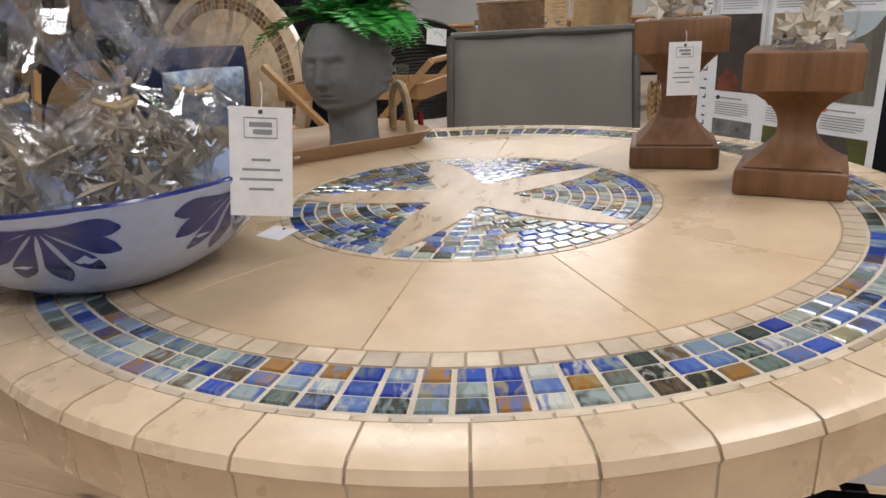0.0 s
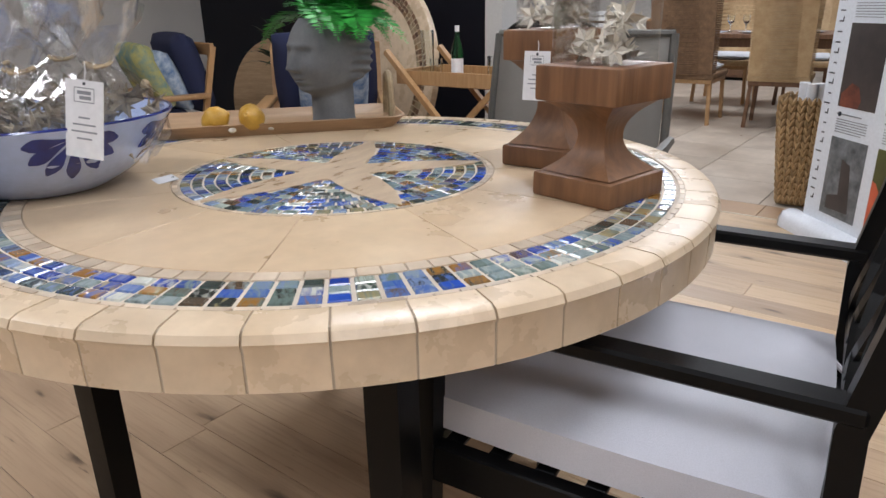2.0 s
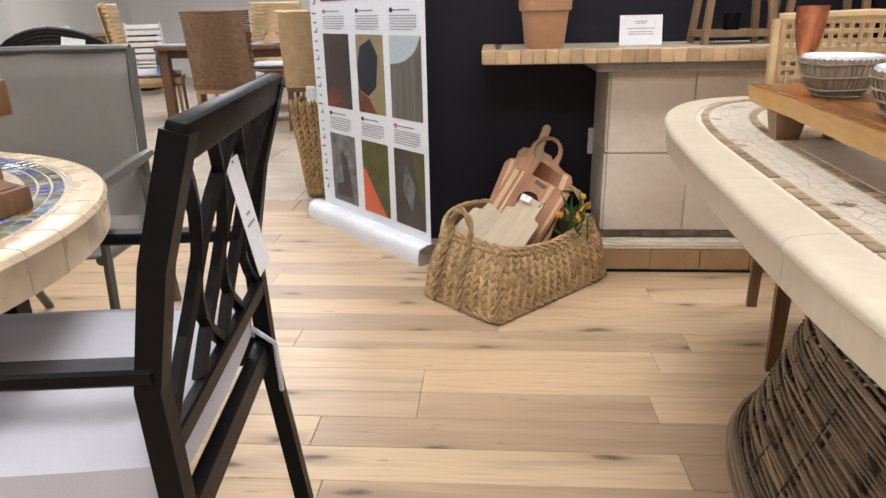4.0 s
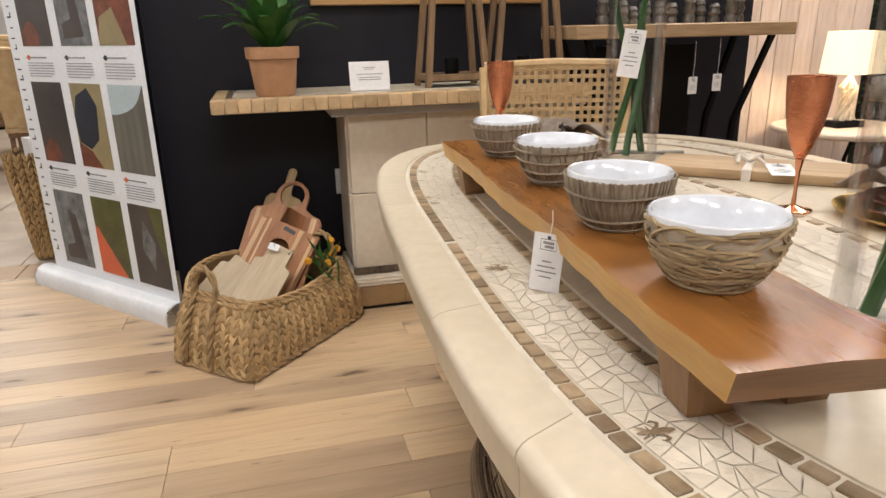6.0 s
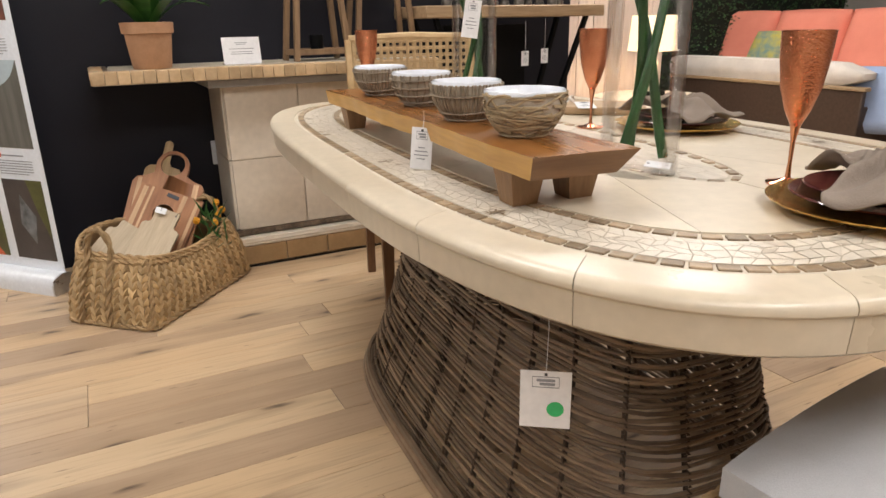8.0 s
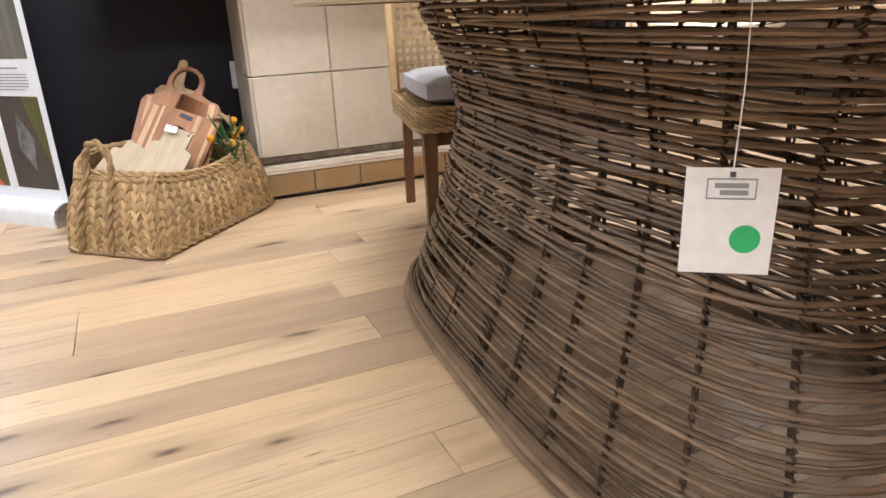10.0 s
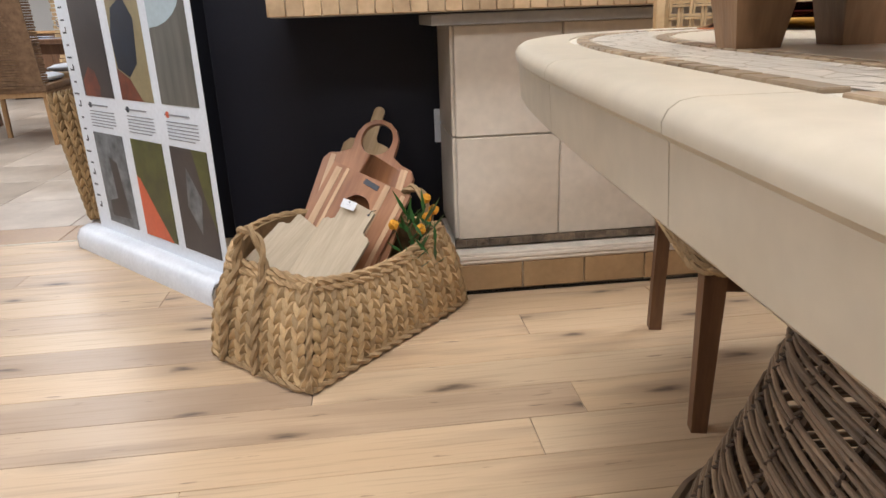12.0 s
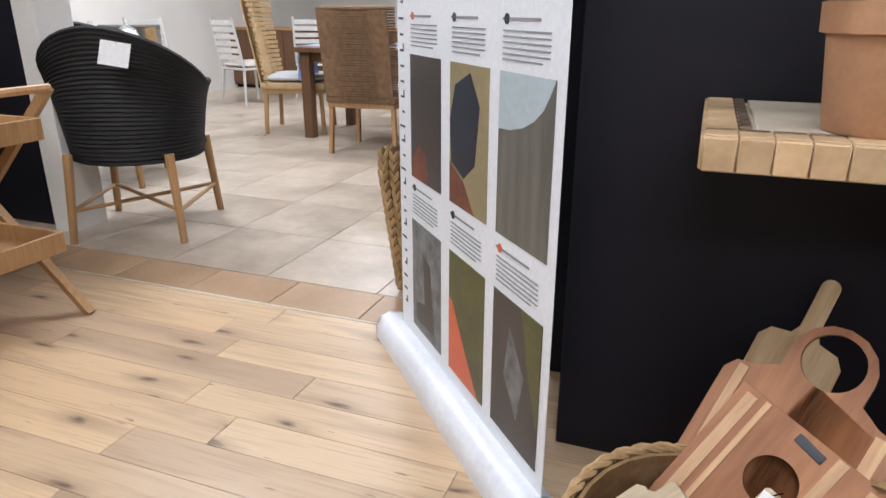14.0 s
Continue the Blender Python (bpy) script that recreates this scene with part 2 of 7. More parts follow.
M["abaca"] = mat("brown_woven_abaca", (0.23, 0.135, 0.07), (0.13, 0.072, 0.036), scale=25, rough=0.7, rand=0.1, bump=0.4, fine=120)
M["black_wall"] = mat("charcoal_wall_paint", (0.011, 0.011, 0.017), (0.009, 0.009, 0.014), scale=2, rough=0.55, spec=0.25, bump=0.08, fine=150)
M["white_paint"] = mat("white_wall_paint", (0.76, 0.74, 0.71), (0.72, 0.70, 0.67), scale=1.5, rough=0.7, bump=0.06, fine=120)
M["ceiling_paint"] = mat("ceiling_paint", (0.62, 0.60, 0.57), scale=2, rough=0.85, bump=0.1)
M["wall_tile"] = mat("cream_wall_tile", (0.66, 0.58, 0.48), (0.59, 0.50, 0.40), scale=3, rough=0.38, rand=0.04, bump=0.05, fine=30)
M["tan_tile"] = mat("tan_ceramic_tile", (0.44, 0.29, 0.15), (0.35, 0.22, 0.105), scale=6, rough=0.4, rand=0.09, bump=0.08)
M["emperador"] = mat("brown_marble_mosaic", (0.21, 0.155, 0.105), (0.06, 0.042, 0.03), scale=30, rough=0.3, rand=0.4, island=True)
M["mantel_tile"] = mat("honey_travertine_mosaic", (0.56, 0.40, 0.235), (0.44, 0.30, 0.165), scale=18, rough=0.42, rand=0.2)
M["mantel_slab"] = mat("mantel_cream_slab", (0.66, 0.58, 0.46), scale=6, rough=0.35)
M["grey_slab"] = mat("grey_primed_board", (0.40, 0.39, 0.38), scale=5, rough=0.6)
M["hall_tile"] = mat("hall_porcelain_tile", (0.50, 0.43, 0.355), (0.30, 0.245, 0.19), scale=3.0, rough=0.32, rand=0.07, bump=0.05, fine=20)
M["border_tile"] = mat("tan_border_tile", (0.40, 0.27, 0.165), (0.32, 0.205, 0.12), scale=4, rough=0.4, rand=0.06)
M["star"] = mat("veined_star_marble", (0.60, 0.48, 0.34), (0.40, 0.29, 0.19), scale=5, rough=0.3, stretch=(6, 2, 1), bump=0.1)
M["paper"] = mat("white_card", (0.78, 0.78, 0.80), (0.75, 0.75, 0.77), scale=4, rough=0.6, bump=0)
M["banner"] = mat("banner_vinyl", (0.74, 0.78, 0.84), (0.72, 0.76, 0.82), scale=2, rough=0.45, bump=0)
M["ink"] = mat("dark_print", (0.06, 0.065, 0.08), scale=5, rough=0.6, bump=0)
M["ink_grey"] = mat("grey_print", (0.27, 0.28, 0.31), scale=5, rough=0.6, bump=0)
M["print_dark"] = mat("print_dark_weave", (0.075, 0.062, 0.058), (0.04, 0.034, 0.034), scale=5, rough=0.45, bump=0)
M["print_navy"] = mat("print_navy", (0.03, 0.04, 0.065), (0.012, 0.013, 0.018), scale=4, rough=0.45, bump=0)
M["print_grey"] = mat("print_grey_curtain", (0.17, 0.165, 0.145), (0.09, 0.088, 0.075), scale=3, rough=0.45, bump=0, stretch=(6, 6, 0.6))
M["print_sky"] = mat("print_pale_sky", (0.45, 0.55, 0.60), scale=3, rough=0.45, bump=0)
M["print_green"] = mat("print_green_blur", (0.115, 0.12, 0.035), (0.05, 0.05, 0.02), scale=6, rough=0.45, bump=0)
M["print_orange"] = mat("print_coral_fabric", (0.62, 0.13, 0.06), (0.55, 0.11, 0.05), scale=6, rough=0.45, bump=0)
M["print_steel"] = mat("print_grey_furniture", (0.22, 0.235, 0.25), (0.06, 0.065, 0.07), scale=14, rough=0.45, bump=0)
M["print_brown"] = mat("print_red_brown", (0.22, 0.07, 0.04), (0.10, 0.035, 0.025), scale=15, rough=0.45, bump=0)
M["print_gold"] = mat("print_gold_light", (0.30, 0.25, 0.14), scale=10, rough=0.45, bump=0)
M["silver"] = mat("satin_aluminium", (0.62, 0.63, 0.65), scale=20, rough=0.3, metal=0.9, bump=0)
M["white_plastic"] = mat("white_plastic", (0.74, 0.77, 0.82), scale=3, rough=0.3, bump=0)
M["ceramic_white"] = mat("white_glaze", (0.70, 0.73, 0.79), (0.67, 0.70, 0.76), scale=4, rough=0.12, bump=0.03, coat=0.5)
M["ceramic_bluewhite"] = mat("pale_blue_glaze", (0.42, 0.50, 0.72), (0.38, 0.46, 0.69), scale=4, rough=0.14, bump=0.03, coat=0.5)
M["cobalt"] = mat("cobalt_brush_paint", (0.010, 0.015, 0.11), (0.02, 0.035, 0.22), scale=25, rough=0.16, bump=0, coat=0.4)
M["twig"] = mat("grey_willow_twigs", (0.36, 0.30, 0.225), (0.22, 0.17, 0.12), scale=25, rough=0.7, rand=0.2, bump=0.3)
M["bowl_body"] = mat("grey_fibre_wall", (0.46, 0.41, 0.34), (0.30, 0.25, 0.19), scale=22, rough=0.8, bump=0.4, fine=120)
M["twig_pale"] = mat("pale_grass_twine", (0.40, 0.31, 0.19), (0.24, 0.175, 0.10), scale=25, rough=0.75, rand=0.2, bump=0.3)
M["board_top"] = wood("amber_slab_wood", (0.28, 0.115, 0.028), (0.18, 0.066, 0.014), along=1, scale=2.0, rough=0.28, bump=0.06, coat=0.3)
M["board_edge"] = wood("golden_live_edge", (0.56, 0.335, 0.10), (0.43, 0.23, 0.06), along=1, scale=2.0, rough=0.4, bump=0.15)
M["board_leg"] = wood("brown_board_leg", (0.27, 0.155, 0.075), (0.19, 0.10, 0.045), along=2, rough=0.5)
M["walnut_end"] = wood("dark_board_end", (0.20, 0.105, 0.05), (0.13, 0.062, 0.028), along=0, rough=0.45)
M["copper"] = mat("hammered_copper", (0.72, 0.30, 0.17), (0.60, 0.22, 0.12), scale=40, rough=0.17, metal=1.0, bump=0.6, fine=220)
M["copper_smooth"] = mat("smooth_copper", (0.74, 0.33, 0.19), scale=20, rough=0.14, metal=1.0, bump=0)
M["gold"] = mat("gold_plate", (0.78, 0.54, 0.16), (0.68, 0.44, 0.12), scale=20, rough=0.22, metal=1.0, bump=0.2, fine=200)
M["maroon"] = mat("maroon_glaze", (0.10, 0.022, 0.02), (0.06, 0.014, 0.013), scale=12, rough=0.12, coat=0.6)
M["napkin"] = mat("taupe_linen", (0.24, 0.195, 0.16), (0.19, 0.15, 0.12), scale=10, rough=0.9, bump=0.4, fine=400)
M["leaf"] = mat("green_blade", (0.035, 0.12, 0.022), (0.02, 0.075, 0.014), scale=20, rough=0.4, rand=0.2, island=True)
M["stem"] = mat("green_stem", (0.018, 0.075, 0.018), (0.010, 0.045, 0.010), scale=15, rough=0.35, rand=0.15)
M["fern"] = mat("bright_fern", (0.06, 0.40, 0.06), (0.028, 0.23, 0.03), scale=14, rough=0.5, rand=0.25, island=True)
M["dark_leaf"] = mat("dark_palm_leaf", (0.018, 0.05, 0.022), (0.01, 0.028, 0.012), scale=14, rough=0.5, island=True)
M["yellow_bloom"] = mat("mustard_bloom", (0.70, 0.34, 0.02), (0.58, 0.24, 0.01), scale=60, rough=0.8, bump=0.6, fine=200)
M["terracotta"] = mat("terracotta", (0.47, 0.265, 0.15), (0.39, 0.205, 0.11), scale=10, rough=0.75, bump=0.2, fine=90)
M["soil"] = mat("dark_soil", (0.03, 0.022, 0.016), scale=40, rough=0.95, bump=0.8)
M["acacia"] = wood("acacia_board", (0.42, 0.195, 0.088), (0.23, 0.092, 0.042), along=2, scale=1.7, rough=0.38, rand=0.08, grain=9)
M["acacia_pale"] = wood("acacia_sapwood", (0.62, 0.41, 0.235), (0.48, 0.29, 0.155), along=2, rough=0.45)
M["pale_board"] = wood("pale_mango_wood", (0.58, 0.475, 0.34), (0.48, 0.38, 0.255), along=2, rough=0.55)
M["tan_board"] = wood("tan_paddle_wood", (0.58, 0.43, 0.26), (0.47, 0.33, 0.18), along=2, rough=0.5)
M["concrete"] = mat("grey_cast_concrete", (0.155, 0.16, 0.165), (0.115, 0.12, 0.125), scale=9, rough=0.75, bump=0.3, fine=120)
M["lemon"] = mat("lemon_skin", (0.56, 0.34, 0.05), (0.46, 0.25, 0.03), scale=10, rough=0.4, bump=0.3, fine=140)
M["shell"] = mat("white_shells", (0.66, 0.62, 0.54), (0.45, 0.39, 0.30), scale=25, rough=0.5, rand=0.2, bump=0.2, island=True)
M["shell_fill"] = mat("beige_sea_stars", (0.30, 0.255, 0.19), (0.17, 0.14, 0.10), scale=25, rough=0.7, rand=0.35, bump=0.4, island=True)
M["navy_fabric"] = mat("navy_fabric", (0.018, 0.024, 0.07), scale=6, rough=0.9, bump=0.3, fine=300)
M["blue_print"] = mat("blue_white_print", (0.50, 0.56, 0.62), (0.08, 0.16, 0.32), scale=16, rough=0.9, bump=0.2)
M["yellow_print"] = mat("teal_yellow_print", (0.55, 0.45, 0.08), (0.10, 0.24, 0.27), scale=9, rough=0.9, bump=0.2)
M["coral_fabric"] = mat("coral_fabric", (0.80, 0.27, 0.19), (0.74, 0.23, 0.16), scale=5, rough=0.9, bump=0.2, fine=300)
M["cream_fabric"] = mat("cream_fabric", (0.72, 0.66, 0.60), scale=5, rough=0.9, bump=0.2, fine=300)
M["blue_fabric"] = mat("pale_blue_fabric", (0.36, 0.46, 0.68), scale=5, rough=0.9, bump=0.2, fine=300)
M["brown_frame"] = wood("espresso_sofa_frame", (0.075, 0.045, 0.03), (0.05, 0.028, 0.018), along=0, rough=0.5)
M["whitewash"] = wood("whitewashed_boards", (0.68, 0.57, 0.50), (0.58, 0.46, 0.39), along=2, scale=2.0, rough=0.65, rand=0.1)
M["hedge"] = mat("hedge_leaves", (0.035, 0.095, 0.025), (0.012, 0.04, 0.01), scale=20, rough=0.6, rand=0.4, island=True)
# near-black backing: shade between leaves and between boards is put into its colour
M["dark_void"] = mat("dark_gap_shade_backing", (0.008, 0.014, 0.007), scale=10, rough=0.9)
M["rustic"] = wood("rustic_pale_wood", (0.44, 0.31, 0.185), (0.32, 0.21, 0.115), along=0, rough=0.6)
M["lantern_wood"] = wood("weathered_lantern_wood", (0.26, 0.165, 0.09), (0.17, 0.10, 0.052), along=2, rough=0.6)
M["mirror_frame"] = wood("honey_frame_wood", (0.43, 0.255, 0.105), (0.34, 0.19, 0.07), along=0, rough=0.45)
M["pewter"] = mat("dark_pewter", (0.16, 0.145, 0.13), (0.07, 0.062, 0.055), scale=30, rough=0.45, metal=0.4, rand=0.2)
M["green_glass"] = glass_mat("green_bottle_glass", (0.03, 0.22, 0.08), 0.05)
M["clear"] = glass_mat("clear_glass")
M["film"] = None
M["wine"] = mat("dark_wine_bottle", (0.012, 0.008, 0.008), scale=10, rough=0.1, coat=0.5, bump=0)
M["red_foil"] = mat("red_foil", (0.28, 0.012, 0.02), scale=30, rough=0.3, bump=0.1)
M["green_dot"] = mat("green_sticker", (0.03, 0.48, 0.16), scale=8, rough=0.5, bump=0)
M["black_rope"] = mat("black_woven_rope", (0.013, 0.013, 0.014), (0.006, 0.006, 0.007), scale=30, rough=0.7, bump=0.5, fine=150)
M["white_frame"] = mat("white_aluminium", (0.62, 0.61, 0.59), scale=6, rough=0.4)
M["mosaic_brown"] = ramp_mat("brown_pebble_mosaic", [(0.28, 0.17, 0.08), (0.12, 0.06, 0.03), (0.42, 0.33, 0.2), (0.2, 0.1, 0.05)], island=True, rough=0.3)
M["tassel"] = mat("blue_tassel", (0.05, 0.12, 0.42), (0.30, 0.38, 0.6), scale=12, rough=0.9)


def film_mat(name, rough, crinkle, gloss):
    """Thin clear film or glass: see-through, with glints where it bends."""
    m = bpy.data.materials.new(name)
    m.use_nodes = True
    t = m.node_tree
    N, L = t.nodes, t.links
    N.remove(N["Principled BSDF"])
    tr = N.new("ShaderNodeBsdfTransparent")
    gl = N.new("ShaderNodeBsdfGlossy")
    gl.inputs["Roughness"].default_value = rough
    mx = N.new("ShaderNodeMixShader")
    nz = N.new("ShaderNodeTexNoise")
    nz.inputs["Scale"].default_value, nz.inputs["Detail"].default_value = 28, 4
    co = N.new("ShaderNodeTexCoord")
    L.new(co.outputs["Object"], nz.inputs["Vector"])
    bp = N.new("ShaderNodeBump")
    bp.inputs["Strength"].default_value, bp.inputs["Distance"].default_value = crinkle, 0.012
    L.new(nz.outputs["Fac"], bp.inputs["Height"])
    L.new(bp.outputs[0], gl.inputs["Normal"])
    lw = N.new("ShaderNodeFresnel")
    lw.inputs["IOR"].default_value = 1.5
    L.new(bp.outputs[0], lw.inputs["Normal"])
    k = N.new("ShaderNodeMath")
    k.operation, k.inputs[1].default_value, k.use_clamp = "MULTIPLY_ADD", gloss, True
    k.inputs[2].default_value = 0.0
    L.new(lw.outputs[0], k.inputs[0])
    L.new(k.outputs[0], mx.inputs[0])
    L.new(tr.outputs[0], mx.inputs[1])
    L.new(gl.outputs[0], mx.inputs[2])
    L.new(mx.outputs[0], N["Material Output"].inputs[0])
    return m


M["film"] = film_mat("cellophane", 0.12, 0.4, 0.38)
M["vase_glass"] = film_mat("thin_clear_glass", 0.03, 0.05, 0.34)


def glow_mat(name, color, strength):
    m = bpy.data.materials.new(name)
    m.use_nodes = True
    b = m.node_tree.nodes["Principled BSDF"]
    b.inputs["Base Color"].default_value = (*color, 1)
    b.inputs["Emission Color"].default_value = (*color, 1)
    b.inputs["Emission Strength"].default_value = strength
    return m


M["diffuser"] = glow_mat("lamp_diffuser", (1.0, 0.94, 0.86), 6.0)
M["lit_shade"] = glow_mat("lit_linen_shade", (1.0, 0.84, 0.58), 1.1)

# ---- building helpers ----
def B():
    return bmesh.new()


def box(bm, c, s, bev=0.0, m=None, seg=1):
    """A box of size s centred on c, its edges rounded by bev, then moved by m."""
    r = bmesh.ops.create_cube(bm, size=1.0)
    vs = r["verts"]
    bmesh.ops.scale(bm, vec=s, verts=vs)
    bmesh.ops.translate(bm, vec=c, verts=vs)
    if bev:
        es = list({e for v in vs for e in v.link_edges})
        out = bmesh.ops.bevel(bm, geom=es, offset=bev, segments=seg, profile=0.5, affect="EDGES")
        vs = list({v for f in out["faces"] for v in f.verts} | {v for v in vs if v.is_valid})
    if m is not None:
        bmesh.ops.transform(bm, matrix=m, verts=vs)
    return bm


def tube(bm, pts, r, n=8, closed=False):
    """A round rod along a line of points; r is one radius or one for each point."""
    P = [Vector(p) for p in pts]
    k = len(P)
    rs = r if isinstance(r, (list, tuple)) else [r] * k
    rings, up = [], None
    for i in range(k):
        a, b = (P[i - 1], P[(i + 1) % k]) if closed else (P[max(i - 1, 0)], P[min(i + 1, k - 1)])
        d = (b - a).normalized()
        if up is None:
            up = d.orthogonal().normalized()
        up = (up - d * up.dot(d))
        up = up.normalized() if up.length > 1e-6 else d.orthogonal().normalized()
        s = d.cross(up)
        rings.append([bm.verts.new(P[i] + rs[i] * (math.cos(2 * math.pi * j / n) * up + math.sin(2 * math.pi * j / n) * s)) for j in range(n)])
    for i in range(k if closed else k - 1):
        A, C = rings[i], rings[(i + 1) % k]
        for j in range(n):
            bm.faces.new((A[j], A[(j + 1) % n], C[(j + 1) % n], C[j]))
    if not closed:
        bm.faces.new(rings[0][::-1])
        bm.faces.new(rings[-1])
    return bm


def lathe(bm, prof, n=32, c=(0, 0, 0), squash=(1, 1)):
    """A turned shape from (radius, height) pairs."""
    rings = []
    for r, z in prof:
        if r < 1e-5:
            rings.append([bm.verts.new((c[0], c[1], c[2] + z))])
        else:
            rings.append([bm.verts.new((c[0] + r * squash[0] * math.cos(2 * math.pi * j / n), c[1] + r * squash[1] * math.sin(2 * math.pi * j / n), c[2] + z)) for j in range(n)])
    for A, C in zip(rings, rings[1:]):
        for j in range(n):
            q = [A[j % len(A)], A[(j + 1) % len(A)], C[(j + 1) % len(C)], C[j % len(C)]]
            q = [v for i, v in enumerate(q) if v not in q[:i]]
            if len(q) > 2:
                bm.faces.new(q)
    return bm


def prism(bm, poly, z0, z1, bev=0.0, m=None):
    """A flat outline raised from z0 to z1, with a small chamfer round the top."""
    n = len(poly)
    cx, cy = sum(p[0] for p in poly) / n, sum(p[1] for p in poly) / n
    lo = [bm.verts.new((p[0], p[1], z0)) for p in poly]
    rows = [lo]
    if bev:
        rows.append([bm.verts.new((p[0], p[1], z1 - bev)) for p in poly])
        top = []
        for p in poly:
            d = math.hypot(p[0] - cx, p[1] - cy) or 1
            k = max(0.0, 1 - bev / d)
            top.append(bm.verts.new((cx + (p[0] - cx) * k, cy + (p[1] - cy) * k, z1)))
        rows.append(top)
    else:
        rows.append([bm.verts.new((p[0], p[1], z1)) for p in poly])
    for A, C in zip(rows, rows[1:]):
        for j in range(n):
            bm.faces.new((A[j], A[(j + 1) % n], C[(j + 1) % n], C[j]))
    bm.faces.new(rows[-1])
    bm.faces.new(lo[::-1])
    if m is not None:
        bmesh.ops.transform(bm, matrix=m, verts=[v for r in rows for v in r])
    return bm


def ball(bm, c, r, seg=12, squash=(1, 1, 1), rot=None):
    res = bmesh.ops.create_uvsphere(bm, u_segments=seg, v_segments=max(5, seg // 2 + 1), radius=r)
    bmesh.ops.scale(bm, vec=squash, verts=res["verts"])
    if rot is not None:
        bmesh.ops.rotate(bm, cent=(0, 0, 0), matrix=rot, verts=res["verts"])
    bmesh.ops.translate(bm, vec=c, verts=res["verts"])
    return bm


def mesh_of(name, bm, material, smooth=40):
    bmesh.ops.recalc_face_normals(bm, faces=bm.faces)
    me = bpy.data.meshes.new(name)
    bm.to_mesh(me)
    bm.free()
    if material:
        me.materials.append(material)
    if smooth:
        me.shade_smooth()
        me.set_sharp_from_angle(angle=radians(smooth))
    return me


def part(name, bm, material, parent=None, label="", smooth=40, m=None):
    ob = new(name, mesh_of(name, bm, material, smooth))
    ob.parent = parent
    if m is not None:
        ob.matrix_basis = m
    return tagged(ob, label)


def thing(name, m, label, category, group="", kind=""):
    ob = new(name)
    ob.empty_display_size = 0.1
    ob.matrix_basis = m
    return tagged(ob, label, category, group, kind)


def piece(name, me, parent, m):
    ob = new(name, me)
    ob.parent = parent
    ob.matrix_basis = m
    return ob


ROOM = pose(0, 0, 0, 0, 0, -9.5)          # walls, planks and the mantel stand askew to the first view


def room(u, v, z=0, rz=0):
    return ROOM @ pose(u, v, z, 0, 0, rz)

# ---- the setting ----
def struct(name, bm, material, label, m=None, smooth=0):
    ob = part(name, bm, material, None, label, smooth, m)
    ob["kind"] = "structure"
    return ob


EDGE_V = 4.43                             # where the planks meet the hall's tiles
struct("floor", box(B(), (2.5, 0.4, -0.06), (17, 8.06, 0.1)), M["grout"], "subfloor under oak-look vinyl planks", ROOM)
struct("floor_hall", box(B(), (2.5, EDGE_V + 5.0, -0.06), (17, 10.0, 0.1)), M["grout"], "screed under grey-beige hall tiles", ROOM)
struct("ceiling", box(B(), (2.5, 4.5, CEILING + 0.05), (17.2, 20.2, 0.1)), M["ceiling_paint"], "plain off-white shop ceiling", ROOM)
struct("wall_south", box(B(), (2.5, -3.7, 1.6), (17.2, 0.12, 3.4)), M["white_paint"], "plain white wall behind the walk", ROOM)
struct("wall_west", box(B(), (-6.0, 4.5, 1.6), (0.12, 20.2, 3.4)), M["white_paint"], "plain white side wall", ROOM)
struct("wall_east", box(B(), (11.0, 4.5, 1.6), (0.12, 20.2, 3.4)), M["white_paint"], "plain white far side wall", ROOM)
struct("wall_north", box(B(), (2.5, 14.5, 1.6), (17.2, 0.12, 3.4)), M["white_paint"], "white wall at the end of the hall", ROOM)
struct("wall_black", box(B(), (2.765, 3.97, 1.6), (3.33, 0.16, 3.4), 0.004), M["black_wall"], "charcoal painted wall behind the mantel", ROOM)
struct("wall_black_return", box(B(), (1.01, 5.42, 1.6), (0.26, 2.24, 3.4), 0.004), M["black_wall"], "charcoal return wall towards the hall", ROOM)
struct("wall_charcoal", box(B(), (-4.05, 5.02, 1.6), (3.9, 0.16, 3.4), 0.004), M["black_wall"], "charcoal wall behind the lounge corner", ROOM)
struct("trim_post", box(B(), (-2.02, 5.0, 1.6), (0.16, 0.24, 3.4), 0.006), M["white_paint"], "white end post of the charcoal wall", ROOM)
# near-black core behind the boards stands in for shade in their gaps
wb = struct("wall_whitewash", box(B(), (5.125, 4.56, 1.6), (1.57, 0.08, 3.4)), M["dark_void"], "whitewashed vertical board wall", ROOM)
for i in range(10):
    part("board", box(B(), (4.42 + i * 0.157, 4.5, 1.6), (0.152, 0.03, 3.38), 0.003), M["whitewash"], wb, smooth=0)
# near-black core stands in for the shade among the leaves
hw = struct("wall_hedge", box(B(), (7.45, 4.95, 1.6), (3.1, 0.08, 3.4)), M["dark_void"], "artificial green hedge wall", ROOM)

# ceiling fixtures
fx = thing("ceiling_light", pose(LAMPS[0][0], LAMPS[0][1], CEILING), "white recessed ceiling light panel with diffuser", "ceiling light", "ceiling lights")
bm = B()
for sx, sy, cx, cy in ((1.3, 0.05, 0, 0.325), (1.3, 0.05, 0, -0.325), (0.05, 0.6, 0.625, 0), (0.05, 0.6, -0.625, 0)):
    box(bm, (cx, cy, -0.025), (sx, sy, 0.05))
part("frame", bm, M["white_frame"], fx, smooth=0)
part("diffuser", box(B(), (0, 0, -0.02), (1.2, 0.6, 0.012)), M["diffuser"], fx, smooth=0)
for lx, ly in LAMPS[1:]:
    copy_thing(fx, pose(lx, ly, CEILING))

